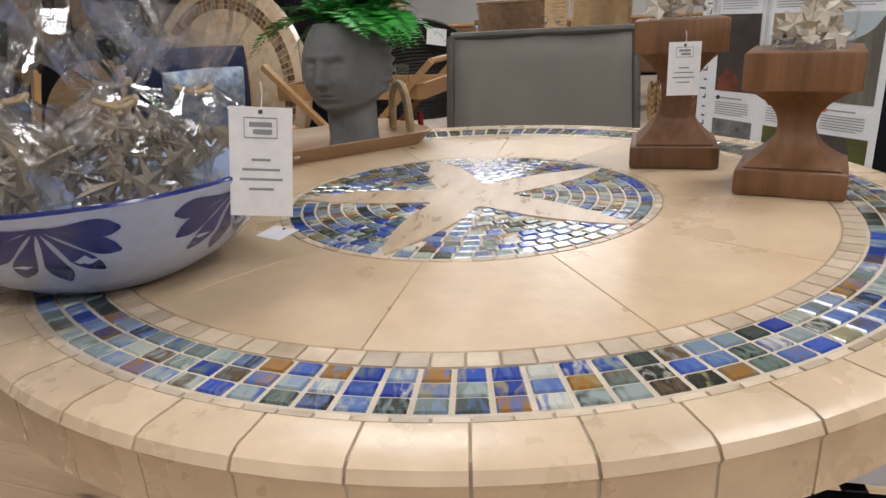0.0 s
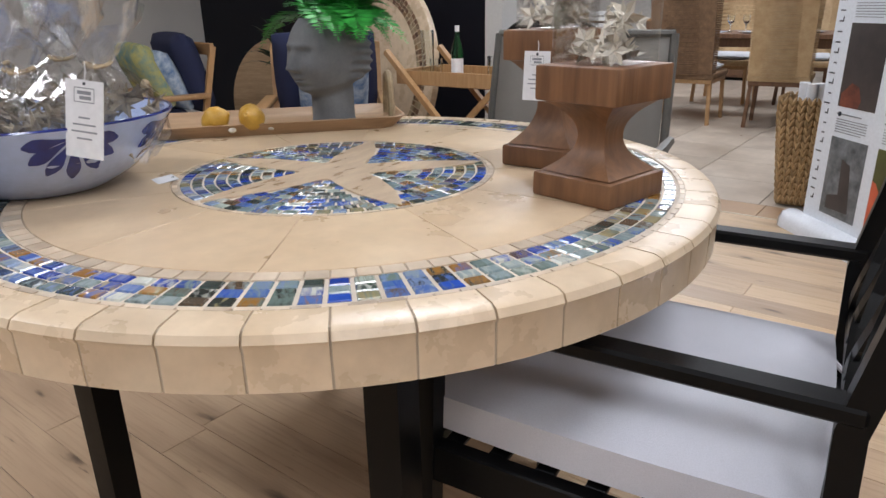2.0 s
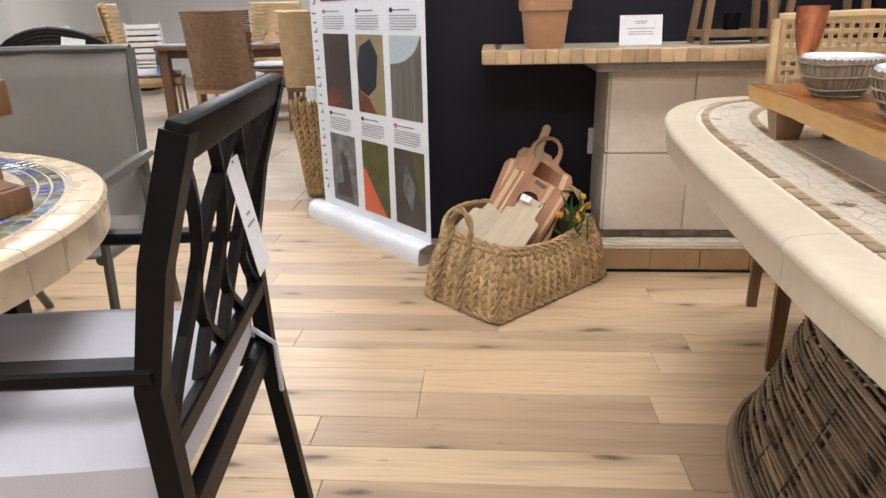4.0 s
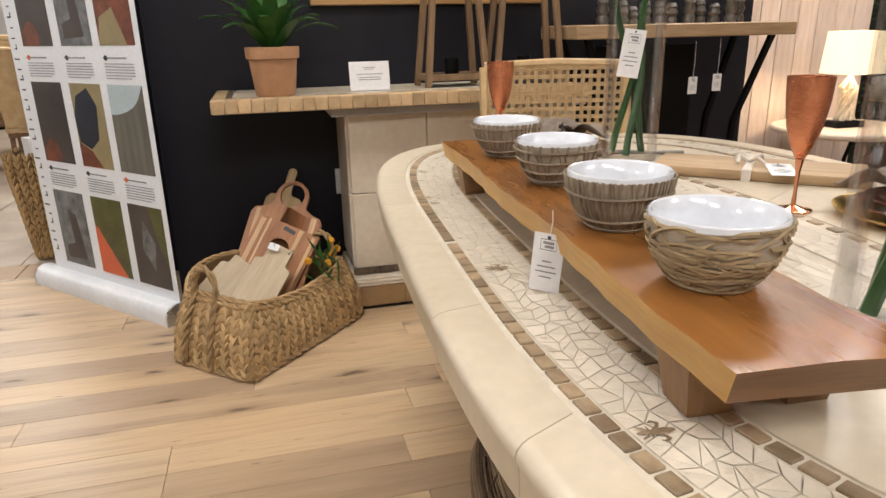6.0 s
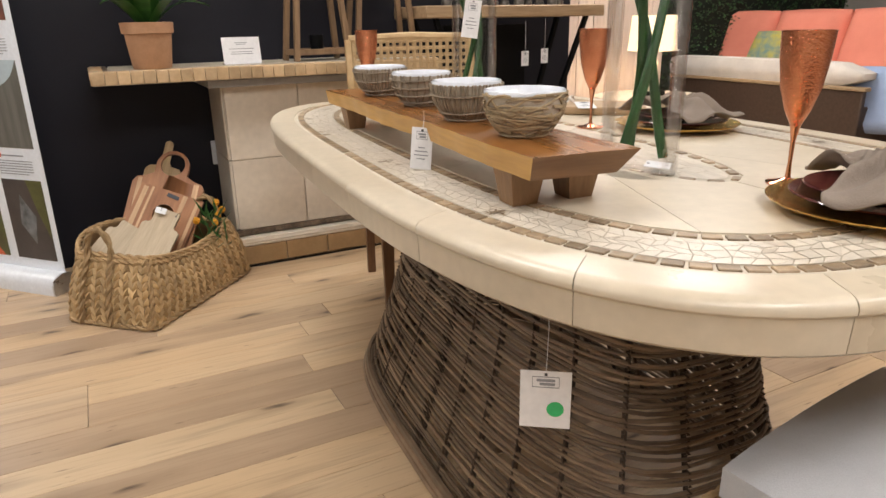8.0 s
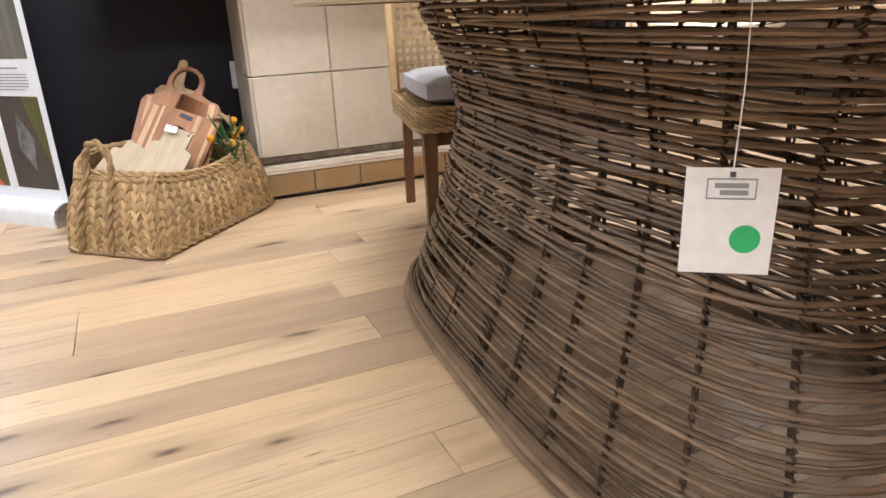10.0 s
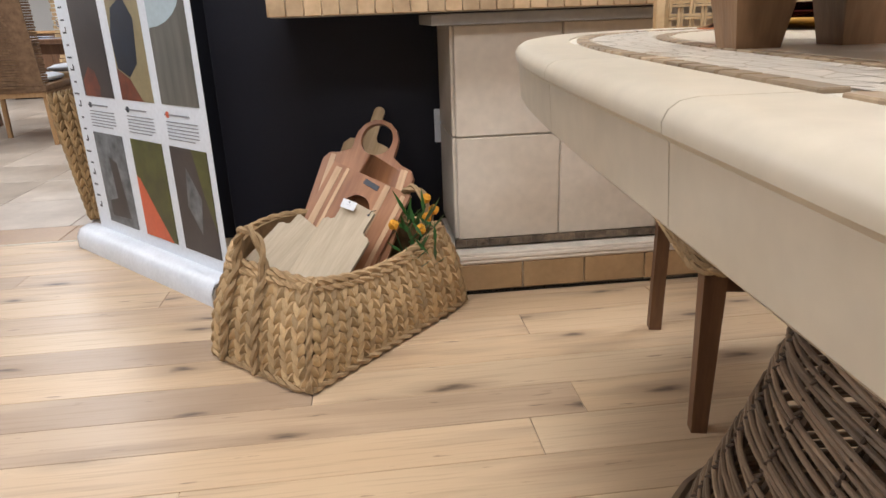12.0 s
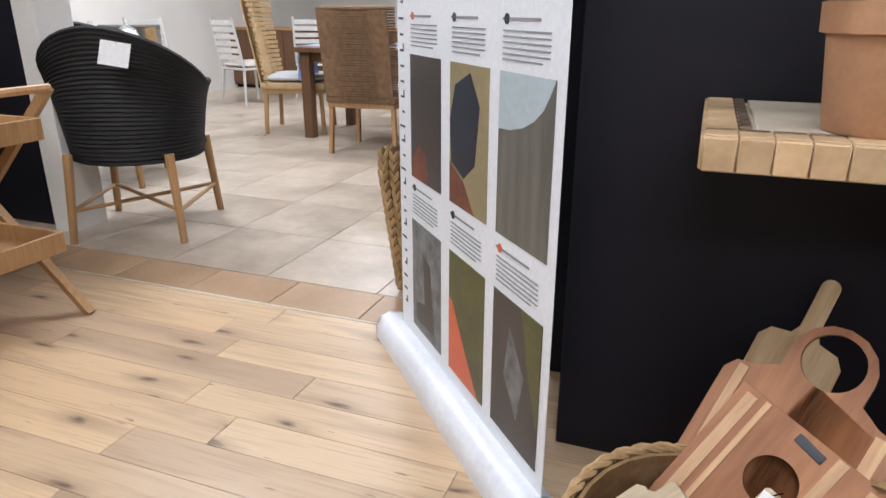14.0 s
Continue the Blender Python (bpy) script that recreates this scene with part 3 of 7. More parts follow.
# ---- mantel ----
mw = thing("mantel", room(0, 0), "cream tiled mantel with mosaic-edged shelf on tan plinth", "fireplace mantel", kind="structure")
part("body", box(B(), (2.54, 3.685, 0.56), (1.12, 0.39, 0.76)), M["chip_grout"], mw, smooth=0)
part("cap_slab", box(B(), (2.525, 3.645, 0.955), (1.25, 0.47, 0.036), 0.003), M["grey_slab"], mw, smooth=0)
part("plinth_core", box(B(), (2.535, 3.66, 0.075), (1.15, 0.53, 0.15)), M["chip_grout"], mw, smooth=0)
part("shelf_core", box(B(), (2.265, 3.61, 1.004), (1.72, 0.52, 0.053)), M["chip_grout"], mw, smooth=0)
tile_l = mesh_of("wall_tile", box(B(), (0, 0, 0), (0.372, 0.014, 0.372), 0.003), M["wall_tile"], 0)
for i in range(3):
    for z in (0.372, 0.749):
        piece("tile", tile_l, mw, pose(2.165 + i * 0.377, 3.484, z))
tile_s = mesh_of("side_tile", box(B(), (0, 0, 0), (0.014, 0.37, 0.372), 0.003), M["wall_tile"], 0)
for z in (0.372, 0.749):
    piece("tile", tile_s, mw, pose(1.974, 3.680, z))
tile_p = mesh_of("plinth_tile", box(B(), (0, 0, 0), (0.226, 0.016, 0.1), 0.003), M["tan_tile"], 0)
for i in range(5):
    piece("plinth_tile", tile_p, mw, pose(2.083 + i * 0.23, 3.392, 0.068))
part("kick", box(B(), (2.54, 3.405, 0.009), (1.14, 0.02, 0.018)), M["black_metal"], mw, smooth=0)
bm = B()
for i, (z, r) in enumerate(((0.126, 0.008), (0.139, 0.011), (0.151, 0.007))):
    tube(bm, [(1.97, 3.39 + i * 0.004, z), (3.115, 3.39 + i * 0.004, z)], r, 8)
part("molding", bm, M["wall_tile"], mw, "ribbed cream moulding")
bm = B()
rng = random.Random(4)
for i in range(28):
    box(bm, (1.985 + i * 0.041, 3.48, 0.171), (0.0405, 0.020 + rng.uniform(-0.001, 0.001), 0.027), 0.0008)
part("mosaic_strip", bm, M["emperador"], mw, "dark brown marble strip", smooth=0)
# shelf: front row, end row and top border of small tiles, then cream slabs
tf = mesh_of("shelf_tile", box(B(), (0, 0, 0), (0.0522, 0.012, 0.056), 0.002), M["mantel_tile"], 40)
te = mesh_of("shelf_end_tile", box(B(), (0, 0, 0), (0.012, 0.0522, 0.056), 0.002), M["mantel_tile"], 40)
tt = mesh_of("shelf_top_tile", box(B(), (0, 0, 0), (0.0522, 0.0522, 0.010), 0.0015), M["mantel_tile"], 40)
td = mesh_of("shelf_dark_tile", box(B(), (0, 0, 0), (0.050, 0.022, 0.010), 0.002), M["emperador"], 40)
for i in range(32):
    u = 1.427 + i * 0.0538
    piece("tile", tf, mw, pose(u, 3.344, 1.008))
    piece("tile", tt, mw, pose(u, 3.377, 1.034))
    piece("tile", td, mw, pose(u, 3.416, 1.034))
for i in range(10):
    piece("tile", te, mw, pose(1.402, 3.377 + i * 0.0535, 1.008))
    if i:
        piece("tile", tt, mw, pose(1.429, 3.377 + i * 0.0535, 1.034))
        if i > 1:
            piece("tile", td, mw, pose(1.468, 3.375 + i * 0.0535, 1.034, 0, 0, 90))
for i in range(4):
    part("slab", box(B(), (1.485 + 0.205 + i * 0.41, 3.647, 1.033), (0.406, 0.434, 0.010), 0.002), M["mantel_slab"], mw, smooth=0)

# ---- round mosaic table ----
RC, RR, RZ = (0.142, 1.288), 0.79, 0.870


def sector(r0, r1, a, z0, z1, bev=0.0015, n=1):
    """A piece of a ring between two radii, a radians wide, centred on +x."""
    pts = [(r0 * math.cos(t), r0 * math.sin(t)) for t in np.linspace(-a / 2, a / 2, n + 1)]
    pts += [(r1 * math.cos(t), r1 * math.sin(t)) for t in np.linspace(a / 2, -a / 2, n + 1)]
    return prism(B(), pts, z0, z1, bev)


rt = thing("round_table", pose(*RC, 0), "round travertine dining table with blue glass mosaic and black legs", "dining table")
top = part("tabletop", lathe(B(), [(0, RZ - 0.075), (RR - 0.03, RZ - 0.080), (RR - 0.0053, RZ - 0.078), (RR - 0.0053, RZ - 0.014), (RR - 0.014, RZ - 0.0022), (0, RZ - 0.0028)], 96), M["rim_grout"], rt, "sand coloured grout bed")
NR = 50
prof = [(0.727, RZ - 0.006), (0.727, RZ), (RR - 0.018, RZ), (RR - 0.006, RZ - 0.004), (RR, RZ - 0.014), (RR - 0.004, RZ - 0.021), (RR - 0.004, RZ - 0.078), (RR - 0.03, RZ - 0.083)]


def rim_piece(prof, a, n=3):
    bm = B()
    rows = [[bm.verts.new((r * math.cos(t), r * math.sin(t), z)) for r, z in prof] for t in np.linspace(-a / 2, a / 2, n + 1)]
    for A, C in zip(rows, rows[1:]):
        for j in range(len(prof) - 1):
            bm.faces.new((A[j], C[j], C[j + 1], A[j + 1]))
    bm.faces.new(rows[0])
    bm.faces.new(rows[-1][::-1])
    return bm


me = mesh_of("rim_stone", rim_piece(prof, 2 * math.pi / NR - 0.0042), M["travertine_rim"])
for i in range(NR):
    piece("rim_stone", me, rt, pose(0, 0, 0, 0, 0, i * 360 / NR - 0.4))
NF = 12
me = mesh_of("field_slab", sector(0.346, 0.602, 2 * math.pi / NF - 0.0018, RZ - 0.006, RZ, 0.001, 6), M["travertine"], 0)
for i in range(NF):
    piece("field_slab", me, rt, pose(0, 0, 0, 0, 0, i * 360 / NF + 11))
band = part("mosaic_band", lathe(B(), [(0.633, RZ - 0.0022), (0.717, RZ - 0.0022)], 96), M["grout"], rt, "band of blue, amber and green glass tiles")
rest = B()
for k in range(3):
    r0 = 0.6365 + k * 0.0262
    n = 122
    a = 2 * math.pi / n
    me = mesh_of("glass_tile", sector(r0, r0 + 0.0218, a - 0.0085, RZ - 0.004, RZ + 0.0006, 0.0022), M["glass_tile"], 0)
    for i in range(n):
        ang = i * 360 / n - 0.4
        if 25 < ang % 360 < 175:
            bm2 = sector(r0, r0 + 0.0218, a - 0.0085, RZ - 0.004, RZ + 0.0006, 0.0022)
            bmesh.ops.rotate(bm2, cent=(0, 0, 0), matrix=Matrix.Rotation(radians(ang), 3, "Z"), verts=bm2.verts)
            tmp = bpy.data.meshes.new("tmp")
            bm2.to_mesh(tmp)
            bm2.free()
            rest.from_mesh(tmp)
            bpy.data.meshes.remove(tmp)
        else:
            piece("glass_tile", me, band, pose(0, 0, 0, 0, 0, ang))
part("far_glass_tiles", rest, M["glass_tile_rest"], band, smooth=0)["kind"] = "stuff"
bm = B()
for r0, r1, n in ((0.6045, 0.6325, 112), (0.7175, 0.7260, 130), (0.3330, 0.3435, 70)):
    for i in range(n):
        a0, a1 = 2 * math.pi * (i + 0.05) / n, 2 * math.pi * (i + 0.95) / n
        vs = [(r * math.cos(t), r * math.sin(t)) for r, t in ((r0, a0), (r1, a0), (r1, a1), (r0, a1))]
        prism(bm, vs, RZ - 0.005, RZ)
part("stone_border", bm, M["beige_bit"], rt, "thin borders of beige stone bits", smooth=0)["kind"] = "stuff"
# star medallion
STAR = [(0.02, 1.617), (-0.151, 1.424), (-0.024, 1.107), (0.231, 1.119), (0.316, 1.387)]
TIPS = [math.atan2(y - RC[1], x - RC[0]) for x, y in STAR]
A0 = TIPS[0]


def star_r(ang):
    """Half-open star: far along the five tips, short between them, with curved arms."""
    x = ((ang - A0) / (2 * math.pi / 5) + 0.5) % 1 - 0.5
    x = abs(x) * 2
    return 0.082 + 0.254 * max(0.0, 1 - x * 1.02) ** 1.95


med = part("medallion", lathe(B(), [(0, RZ - 0.0022), (0.332, RZ - 0.0022)], 64), M["grout"], rt, "mosaic medallion with a marble star")
pts = [(star_r(t) * math.cos(t), star_r(t) * math.sin(t)) for t in np.linspace(0, 2 * math.pi, 121)[:-1]]
part("star", prism(B(), pts, RZ - 0.005, RZ + 0.0016), M["star"], med, "veined cream marble star", smooth=0)
for k in range(10):
    r0 = 0.3085 - k * 0.0238
    n = max(8, round(2 * math.pi * r0 / 0.0285))
    a = 2 * math.pi / n
    me = mesh_of("glass_tile", sector(r0, r0 + 0.0200, a - 0.0042 / r0, RZ - 0.004, RZ + 0.0006, 0.002), M["glass_tile"], 0)
    for i in range(n):
        t = a * (i + 0.37 * k)
        if star_r(t) < r0 + 0.012:
            piece("glass_tile", me, med, pose(0, 0, 0, 0, 0, math.degrees(t)))
for a in (45, 135, 225, 315):
    t = radians(a - 2)
    c, s = math.cos(t), math.sin(t)
    part("leg", tube(B(), [(0.57 * c, 0.57 * s, RZ - 0.08), (0.57 * c, 0.57 * s, 0.0)], 0.044, 4), M["black_metal"], rt, "square black steel leg", smooth=0)
bm = B()
for a in (8 + 45, 8 + 135):
    t = radians(a)
    c, s = math.cos(t), math.sin(t)
    tube(bm, [(-0.5 * c, -0.5 * s, RZ - 0.11), (0.5 * c, 0.5 * s, RZ - 0.11)], 0.03, 4)
part("underframe", bm, M["black_metal"], rt, smooth=0)

# ---- oval stone table ----
OC, OA, OZ, Oa, Ob, On = (2.695, 1.020), -13.2, 0.9260, 0.668, 1.176, 3.5


def se(t, d=0.0, a=Oa, b=Ob, n=On):
    """A point of the table's outline, d metres in from the rim."""
    c, s = math.cos(t), math.sin(t)
    return ((a - d) * math.copysign(abs(c) ** (2 / n), c), (b - d) * math.copysign(abs(s) ** (2 / n), s))


def even(fn, count):
    """Parameters that step evenly along a closed curve."""
    T = np.linspace(0, 2 * math.pi, 2001)
    P = np.array([fn(t) for t in T])
    L = np.concatenate([[0], np.cumsum(np.hypot(*np.diff(P, axis=0).T))])
    return [float(np.interp(x, L, T)) for x in np.linspace(0, L[-1], count, endpoint=False)], L[-1]


ot = thing("oval_table", pose(*OC, 0, 0, 0, OA), "oval cream stone mosaic dining table on a dark rattan base", "dining table")
T160, per = even(lambda t: se(t), 160)
bm = B()
rows = []
for d, z in ((0.03, OZ - 0.072), (0.0125, OZ - 0.070), (0.0095, OZ - 0.030), (0.0105, OZ - 0.010), (0.020, OZ - 0.0028), (0.4, OZ - 0.0028)):
    rows.append([bm.verts.new((*se(t, d), z)) for t in T160])
for A, C in zip(rows, rows[1:]):
    for j in range(160):
        bm.faces.new((A[j], A[(j + 1) % 160], C[(j + 1) % 160], C[j]))
bm.faces.new(rows[-1])
bm.faces.new(rows[0][::-1])
part("tabletop", bm, M["chip_grout"], ot, "cream grout bed")
oprof = [(0.078, OZ - 0.006), (0.078, OZ), (0.020, OZ), (0.010, OZ - 0.0018), (0.004, OZ - 0.0062), (0.001, OZ - 0.0125), (0.0015, OZ - 0.0185), (0.006, OZ - 0.023), (0.009, OZ - 0.070), (0.014, OZ - 0.075), (0.035, OZ - 0.076)]
TR, per = even(lambda t: se(t), 20 * 8)
for i in range(20):
    bm = B()
    rows = []
    for k in range(9):
        t0 = TR[(i * 8 + k) % 160]
        rows.append([bm.verts.new((*se(t0, d), z)) for d, z in oprof])
    for row, nxt in ((rows[0], rows[1]), (rows[-1], rows[-2])):    # a hair of joint at both ends
        for v, w in zip(row, nxt):
            v.co = v.co.lerp(w.co, 0.018)
    for A, C in zip(rows, rows[1:]):
        for j in range(len(oprof) - 1):
            bm.faces.new((A[j], C[j], C[j + 1], A[j + 1]))
    bm.faces.new(rows[0])
    bm.faces.new(rows[-1][::-1])
    part("rim_stone", bm, M["cream_stone"], ot)
for d0, name in ((0.098, "outer"), (0.212, "inner")):
    TT, per = even(lambda t: se(t, d0), 1)
    n = int(per / 0.0335)
    TT, per = even(lambda t: se(t, d0), n)
    me = mesh_of("stone_tile", box(B(), (0, 0, 0), (0.0285, 0.019, 0.006), 0.001), M["brown_stone"], 0)
    for t in TT:
        p, q = se(t, d0), se(t + 0.002, d0)
        piece("stone_tile", me, ot, pose(p[0], p[1], OZ - 0.0026, 0, 0, math.degrees(math.atan2(q[1] - p[1], q[0] - p[0]))))
rng = random.Random(2)


def chips(bm, fn, cols, rws, z):
    """Broken marble chips fitted into a band; fn(i/cols, j/rws) gives a place."""
    jit = {(i, j): (rng.uniform(-0.34, 0.34), rng.uniform(-0.3, 0.3) if 0 < j < rws else 0) for i in range(cols) for j in range(rws + 1)}
    def at(i, j):
        a, b = jit[(i % cols, j)]
        return Vector(fn(((i + a + (j % 2) * 0.5)) / cols, (j + b) / rws))
    for i in range(cols):
        for j in range(rws):
            q = [at(i, j), at(i + 1, j), at(i + 1, j + 1), at(i, j + 1)]
            c = sum(q, Vector((0, 0))) / 4
            q = [c + (p - c) * (1 - 0.0011 / max(0.004, (p - c).length)) for p in q]
            tri = [q] if rng.random() < 0.6 else [[q[0], q[1], q[2]], [q[0], q[2], q[3]]]
            for g in tri:
                c = sum(g, Vector((0, 0))) / len(g)
                try:
                    bm.faces.new([bm.verts.new((*(c + (p - c) * 0.97), z)) for p in g])
                except ValueError:
                    pass


TB, _ = even(lambda t: se(t, 0.155), 360)


def band_pt(f, g):
    x = (f % 1) * 360
    i = int(x)
    t = TB[i] + ((TB[(i + 1) % 360] - TB[i]) % (2 * math.pi)) * (x - i)
    return se(t, 0.111 + 0.088 * g)


bm = B()
chips(bm, band_pt, 230, 4, OZ - 0.001)
part("chip_band", bm, M["chips"], ot, "band of broken white marble chips", smooth=0)["kind"] = "stuff"


def oval_r(t, a, b):
    return (a * math.cos(t), b * math.sin(t))


TS, _ = even(lambda t: se(t, 0.2255), 64)
NS = 16
for i in range(NS):
    i0, i1 = i * 4, (i + 1) * 4
    out = [Vector(se(TS[k % 64], 0.2255)) for k in range(i0, i1 + 1)]
    inn = []
    for k in range(i0, i1 + 1):
        p = se(TS[k % 64], 0.2255)
        t = math.atan2(p[1] / 0.66, p[0] / 0.155)
        inn.append(Vector(oval_r(t, 0.165, 0.67)))
    pl = out + inn[::-1]
    c = sum(pl, Vector((0, 0))) / len(pl)
    pl = [c + (p - c) * (1 - 0.0015 / max(0.01, (p - c).length)) for p in pl]
    part("field_slab", prism(B(), pl, OZ - 0.006, OZ), M["cream_stone"], ot, smooth=0)
TM, per = even(lambda t: oval_r(t, 0.150, 0.655), 50)
me = mesh_of("stone_tile", box(B(), (0, 0, 0), (0.031, 0.019, 0.006), 0.002), M["brown_stone"], 0)
for t in TM:
    p, q = oval_r(t, 0.150, 0.655), oval_r(t + 0.01, 0.150, 0.655)
    piece("stone_tile", me, ot, pose(p[0], p[1], OZ - 0.0026, 0, 0, math.degrees(math.atan2(q[1] - p[1], q[0] - p[0]))))
bm = B()
chips(bm, lambda f, g: oval_r(f * 2 * math.pi, 0.02 + 0.115 * g, 0.4 + 0.238 * g), 44, 4, OZ - 0.001)
part("chip_medallion", bm, M["chips"], ot, "oval centre of broken white marble chips", smooth=0)["kind"] = "stuff"


def fleur(m):
    """A small lily emblem inlaid in dark stone."""
    bm = B()
    def petal(path, w):
        pts = [Vector(p) for p in path]
        L, R = [], []
        for i, p in enumerate(pts):
            d = (pts[min(i + 1, len(pts) - 1)] - pts[max(i - 1, 0)]).normalized()
            k = w * math.sin(math.pi * (i + 0.4) / (len(pts) - 0.2))
            L.append(p + Vector((-d.y, d.x)) * k)
            R.append(p - Vector((-d.y, d.x)) * k)
        bm.faces.new([bm.verts.new((q.x, q.y, 0)) for q in L + R[::-1]])
    petal([(0, -0.005), (0, 0.012), (0, 0.026), (0, 0.04)], 0.009)
    for s in (-1, 1):
        petal([(s * 0.004, -0.004), (s * 0.012, 0.012), (s * 0.024, 0.018), (s * 0.031, 0.008), (s * 0.026, 0.001)], 0.0045)
        petal([(s * 0.004, -0.01), (s * 0.013, -0.018), (s * 0.018, -0.028)], 0.003)
    petal([(0, -0.01), (0, -0.02), (0, -0.032)], 0.005)
    petal([(-0.018, -0.007), (-0.006, -0.0071), (0.006, -0.0071), (0.018, -0.007)], 0.003)
    part("lily_inlay", bm, M["brown_stone"], ot, "brown lily emblem", smooth=0, m=m @ Matrix.Scale(0.55, 4))


TF, _ = even(lambda t: se(t, 0.155), 12)
oinv = pose(*OC, 0, 0, 0, OA).inverted()
FL = [(2.233, 1.485), (2.143, 0.985), (2.054, 0.505)]
for t in TF:
    p = se(t, 0.155)
    q = se(t + 0.01, 0.155)
    w = pose(*OC, 0, 0, 0, OA) @ Vector((*p, 0))
    if w.x < 2.4 and 0.2 < w.y < 1.8:
        continue
    fleur(pose(p[0], p[1], OZ + 0.0006, 0, 0, math.degrees(math.atan2(q[1] - p[1], q[0] - p[0]))))
for x, y in FL:
    w = oinv @ Vector((x, y, 0))
    fleur(pose(w.x, w.y, OZ + 0.0006, 0, 0, -90))

# hourglass base of rattan rods round an oval
def base_r(z):
    """Half axes of the base at height z: wide foot, waist, flared top."""
    h = OZ - 0.074
    x = z / h
    w = 0.272 + 0.163 * max(0.0, (0.66 - x) / 0.66) ** 1.3 + 0.105 * max(0.0, (x - 0.66) / 0.34) ** 1.6
    return w, w + 0.40


def base_pt(t, z, out=0.0):
    a, b = base_r(z)
    c, s = math.cos(t), math.sin(t)
    return ((a + out) * math.copysign(abs(c) ** 0.64, c), (b + out) * math.copysign(abs(s) ** 0.64, s), z)


T72, _ = even(lambda t: base_pt(t, 0.3)[:2], 80)
rng = random.Random(9)
nrod = 60
H0 = OZ - 0.078
for i in range(nrod):
    z = 0.055 + (H0 - 0.065) * (i / (nrod - 1))
    ph = [rng.uniform(0, 6.28) for _ in range(3)]
    pts = [base_pt(t, z + 0.0045 * math.sin(3 * t + ph[0]) + 0.003 * math.sin(7 * t + ph[1]), 0.003 * math.sin(5 * t + ph[2])) for t in T72]
    part("rod", tube(B(), pts, 0.0047 + rng.uniform(-0.0006, 0.0006), 7, True), M["rattan_dark"], ot)
for k in range(3):
    pts = [base_pt(t, 0.015 + 0.017 * k, 0.012) for t in T72]
    part("foot_rod", tube(B(), pts, 0.011, 6, True), M["rattan_dark"], ot)
for i in range(26):
    t = T72[int(i * 80 / 26)]
    bm = B()
    tube(bm, [base_pt(t, z, -0.012) for z in np.linspace(0.01, H0, 14)], 0.0065, 6)
    part("rib", bm, M["rattan_bind"], ot)
    bm = B()
    pts = []
    for k in range(nrod * 2 + 1):
        z = 0.05 + (H0 - 0.06) * k / (nrod * 2)
        pts.append(base_pt(t + (0.008 if k % 2 else -0.008), z, 0.0062 if k % 2 else -0.003))
    tube(bm, pts, 0.0031, 5)
    part("binding", bm, M["rattan_bind"], ot)

# ---- small helpers for things ----
def card(parent_m, w, h, label, lines=4, mark=True, string=0.0, group="", dot=False):
    """A hanging price card: paper, a framed mark, printed bars and a string."""
    t = thing("price_tag", parent_m, label, "price tag", group)
    part("card", box(B(), (0, 0, -h / 2), (w, 0.0012, h)), M["paper"], t, smooth=0)
    bm = B()
    y = -0.0009
    if mark:
        for sx, sz, cx, cz in ((0.52, 0.012, 0, 0.10), (0.52, 0.012, 0, 0.28), (0.012, 0.18, -0.26, 0.19), (0.012, 0.18, 0.26, 0.19), (0.36, 0.045, 0, 0.16), (0.3, 0.045, 0.03, 0.225)):
            box(bm, (cx * w, y, -cz * h), (sx * w, 0.0006, max(sz * h, 0.0006)))
    for i in range(lines):
        box(bm, (0, y, -h * (0.48 + 0.09 * i)), (w * (0.3, 0.6, 0.68, 0.4)[i % 4], 0.0006, h * 0.022))
    part("print", bm, M["ink_grey"], t, smooth=0)["kind"] = "stuff"
    part("eyelet", box(B(), (0, y, -0.006), (0.005, 0.0008, 0.005)), M["ink"], t, smooth=0)
    if string:
        part("string", tube(B(), [(0, 0, -0.006), (0.002, 0, string * 0.5), (0, 0.0, string)], 0.0008, 4), M["paper"], t)
    if dot:
        part("sticker", lathe(B(), [(0, 0.0004), (w * 0.17, 0.0004), (w * 0.17, 0)], 20), M["green_dot"], t, "round green sticker", m=pose(w * 0.2, y, -h * 0.66, 90, 0, 0))
    return t


def cushion(name, s, material, parent, m, label="", puff=0.35, n=10, edge=0.35):
    """A padded cushion of size s, fuller in the middle, with a welted edge."""
    bm = B()
    top, bot = [], []
    for i in range(n + 1):
        ra, rb = [], []
        for j in range(n + 1):
            x, y = i / n * 2 - 1, j / n * 2 - 1
            k = (1 - abs(x) ** 5) * (1 - abs(y) ** 5)
            cx, cy = x * (1 - 0.035 * y * y), y * (1 - 0.035 * x * x)
            h = s[2] / 2 * ((1 - puff) * (1 if k > 0.02 else edge) + puff * k ** 0.5)
            ra.append(bm.verts.new((cx * s[0] / 2, cy * s[1] / 2, h)))
            rb.append(bm.verts.new((cx * s[0] / 2, cy * s[1] / 2, -h)))
        top.append(ra)
        bot.append(rb)
    for i in range(n):
        for j in range(n):
            bm.faces.new((top[i][j], top[i + 1][j], top[i + 1][j + 1], top[i][j + 1]))
            bm.faces.new((bot[i][j], bot[i][j + 1], bot[i + 1][j + 1], bot[i + 1][j]))
    for i in range(n):
        for a, b in (((i, 0), (i + 1, 0)), ((n, i), (n, i + 1)), ((i + 1, n), (i, n)), ((0, i + 1), (0, i))):
            bm.faces.new((top[a[0]][a[1]], bot[a[0]][a[1]], bot[b[0]][b[1]], top[b[0]][b[1]]))
    return part(name, bm, material, parent, label, smooth=60, m=m)


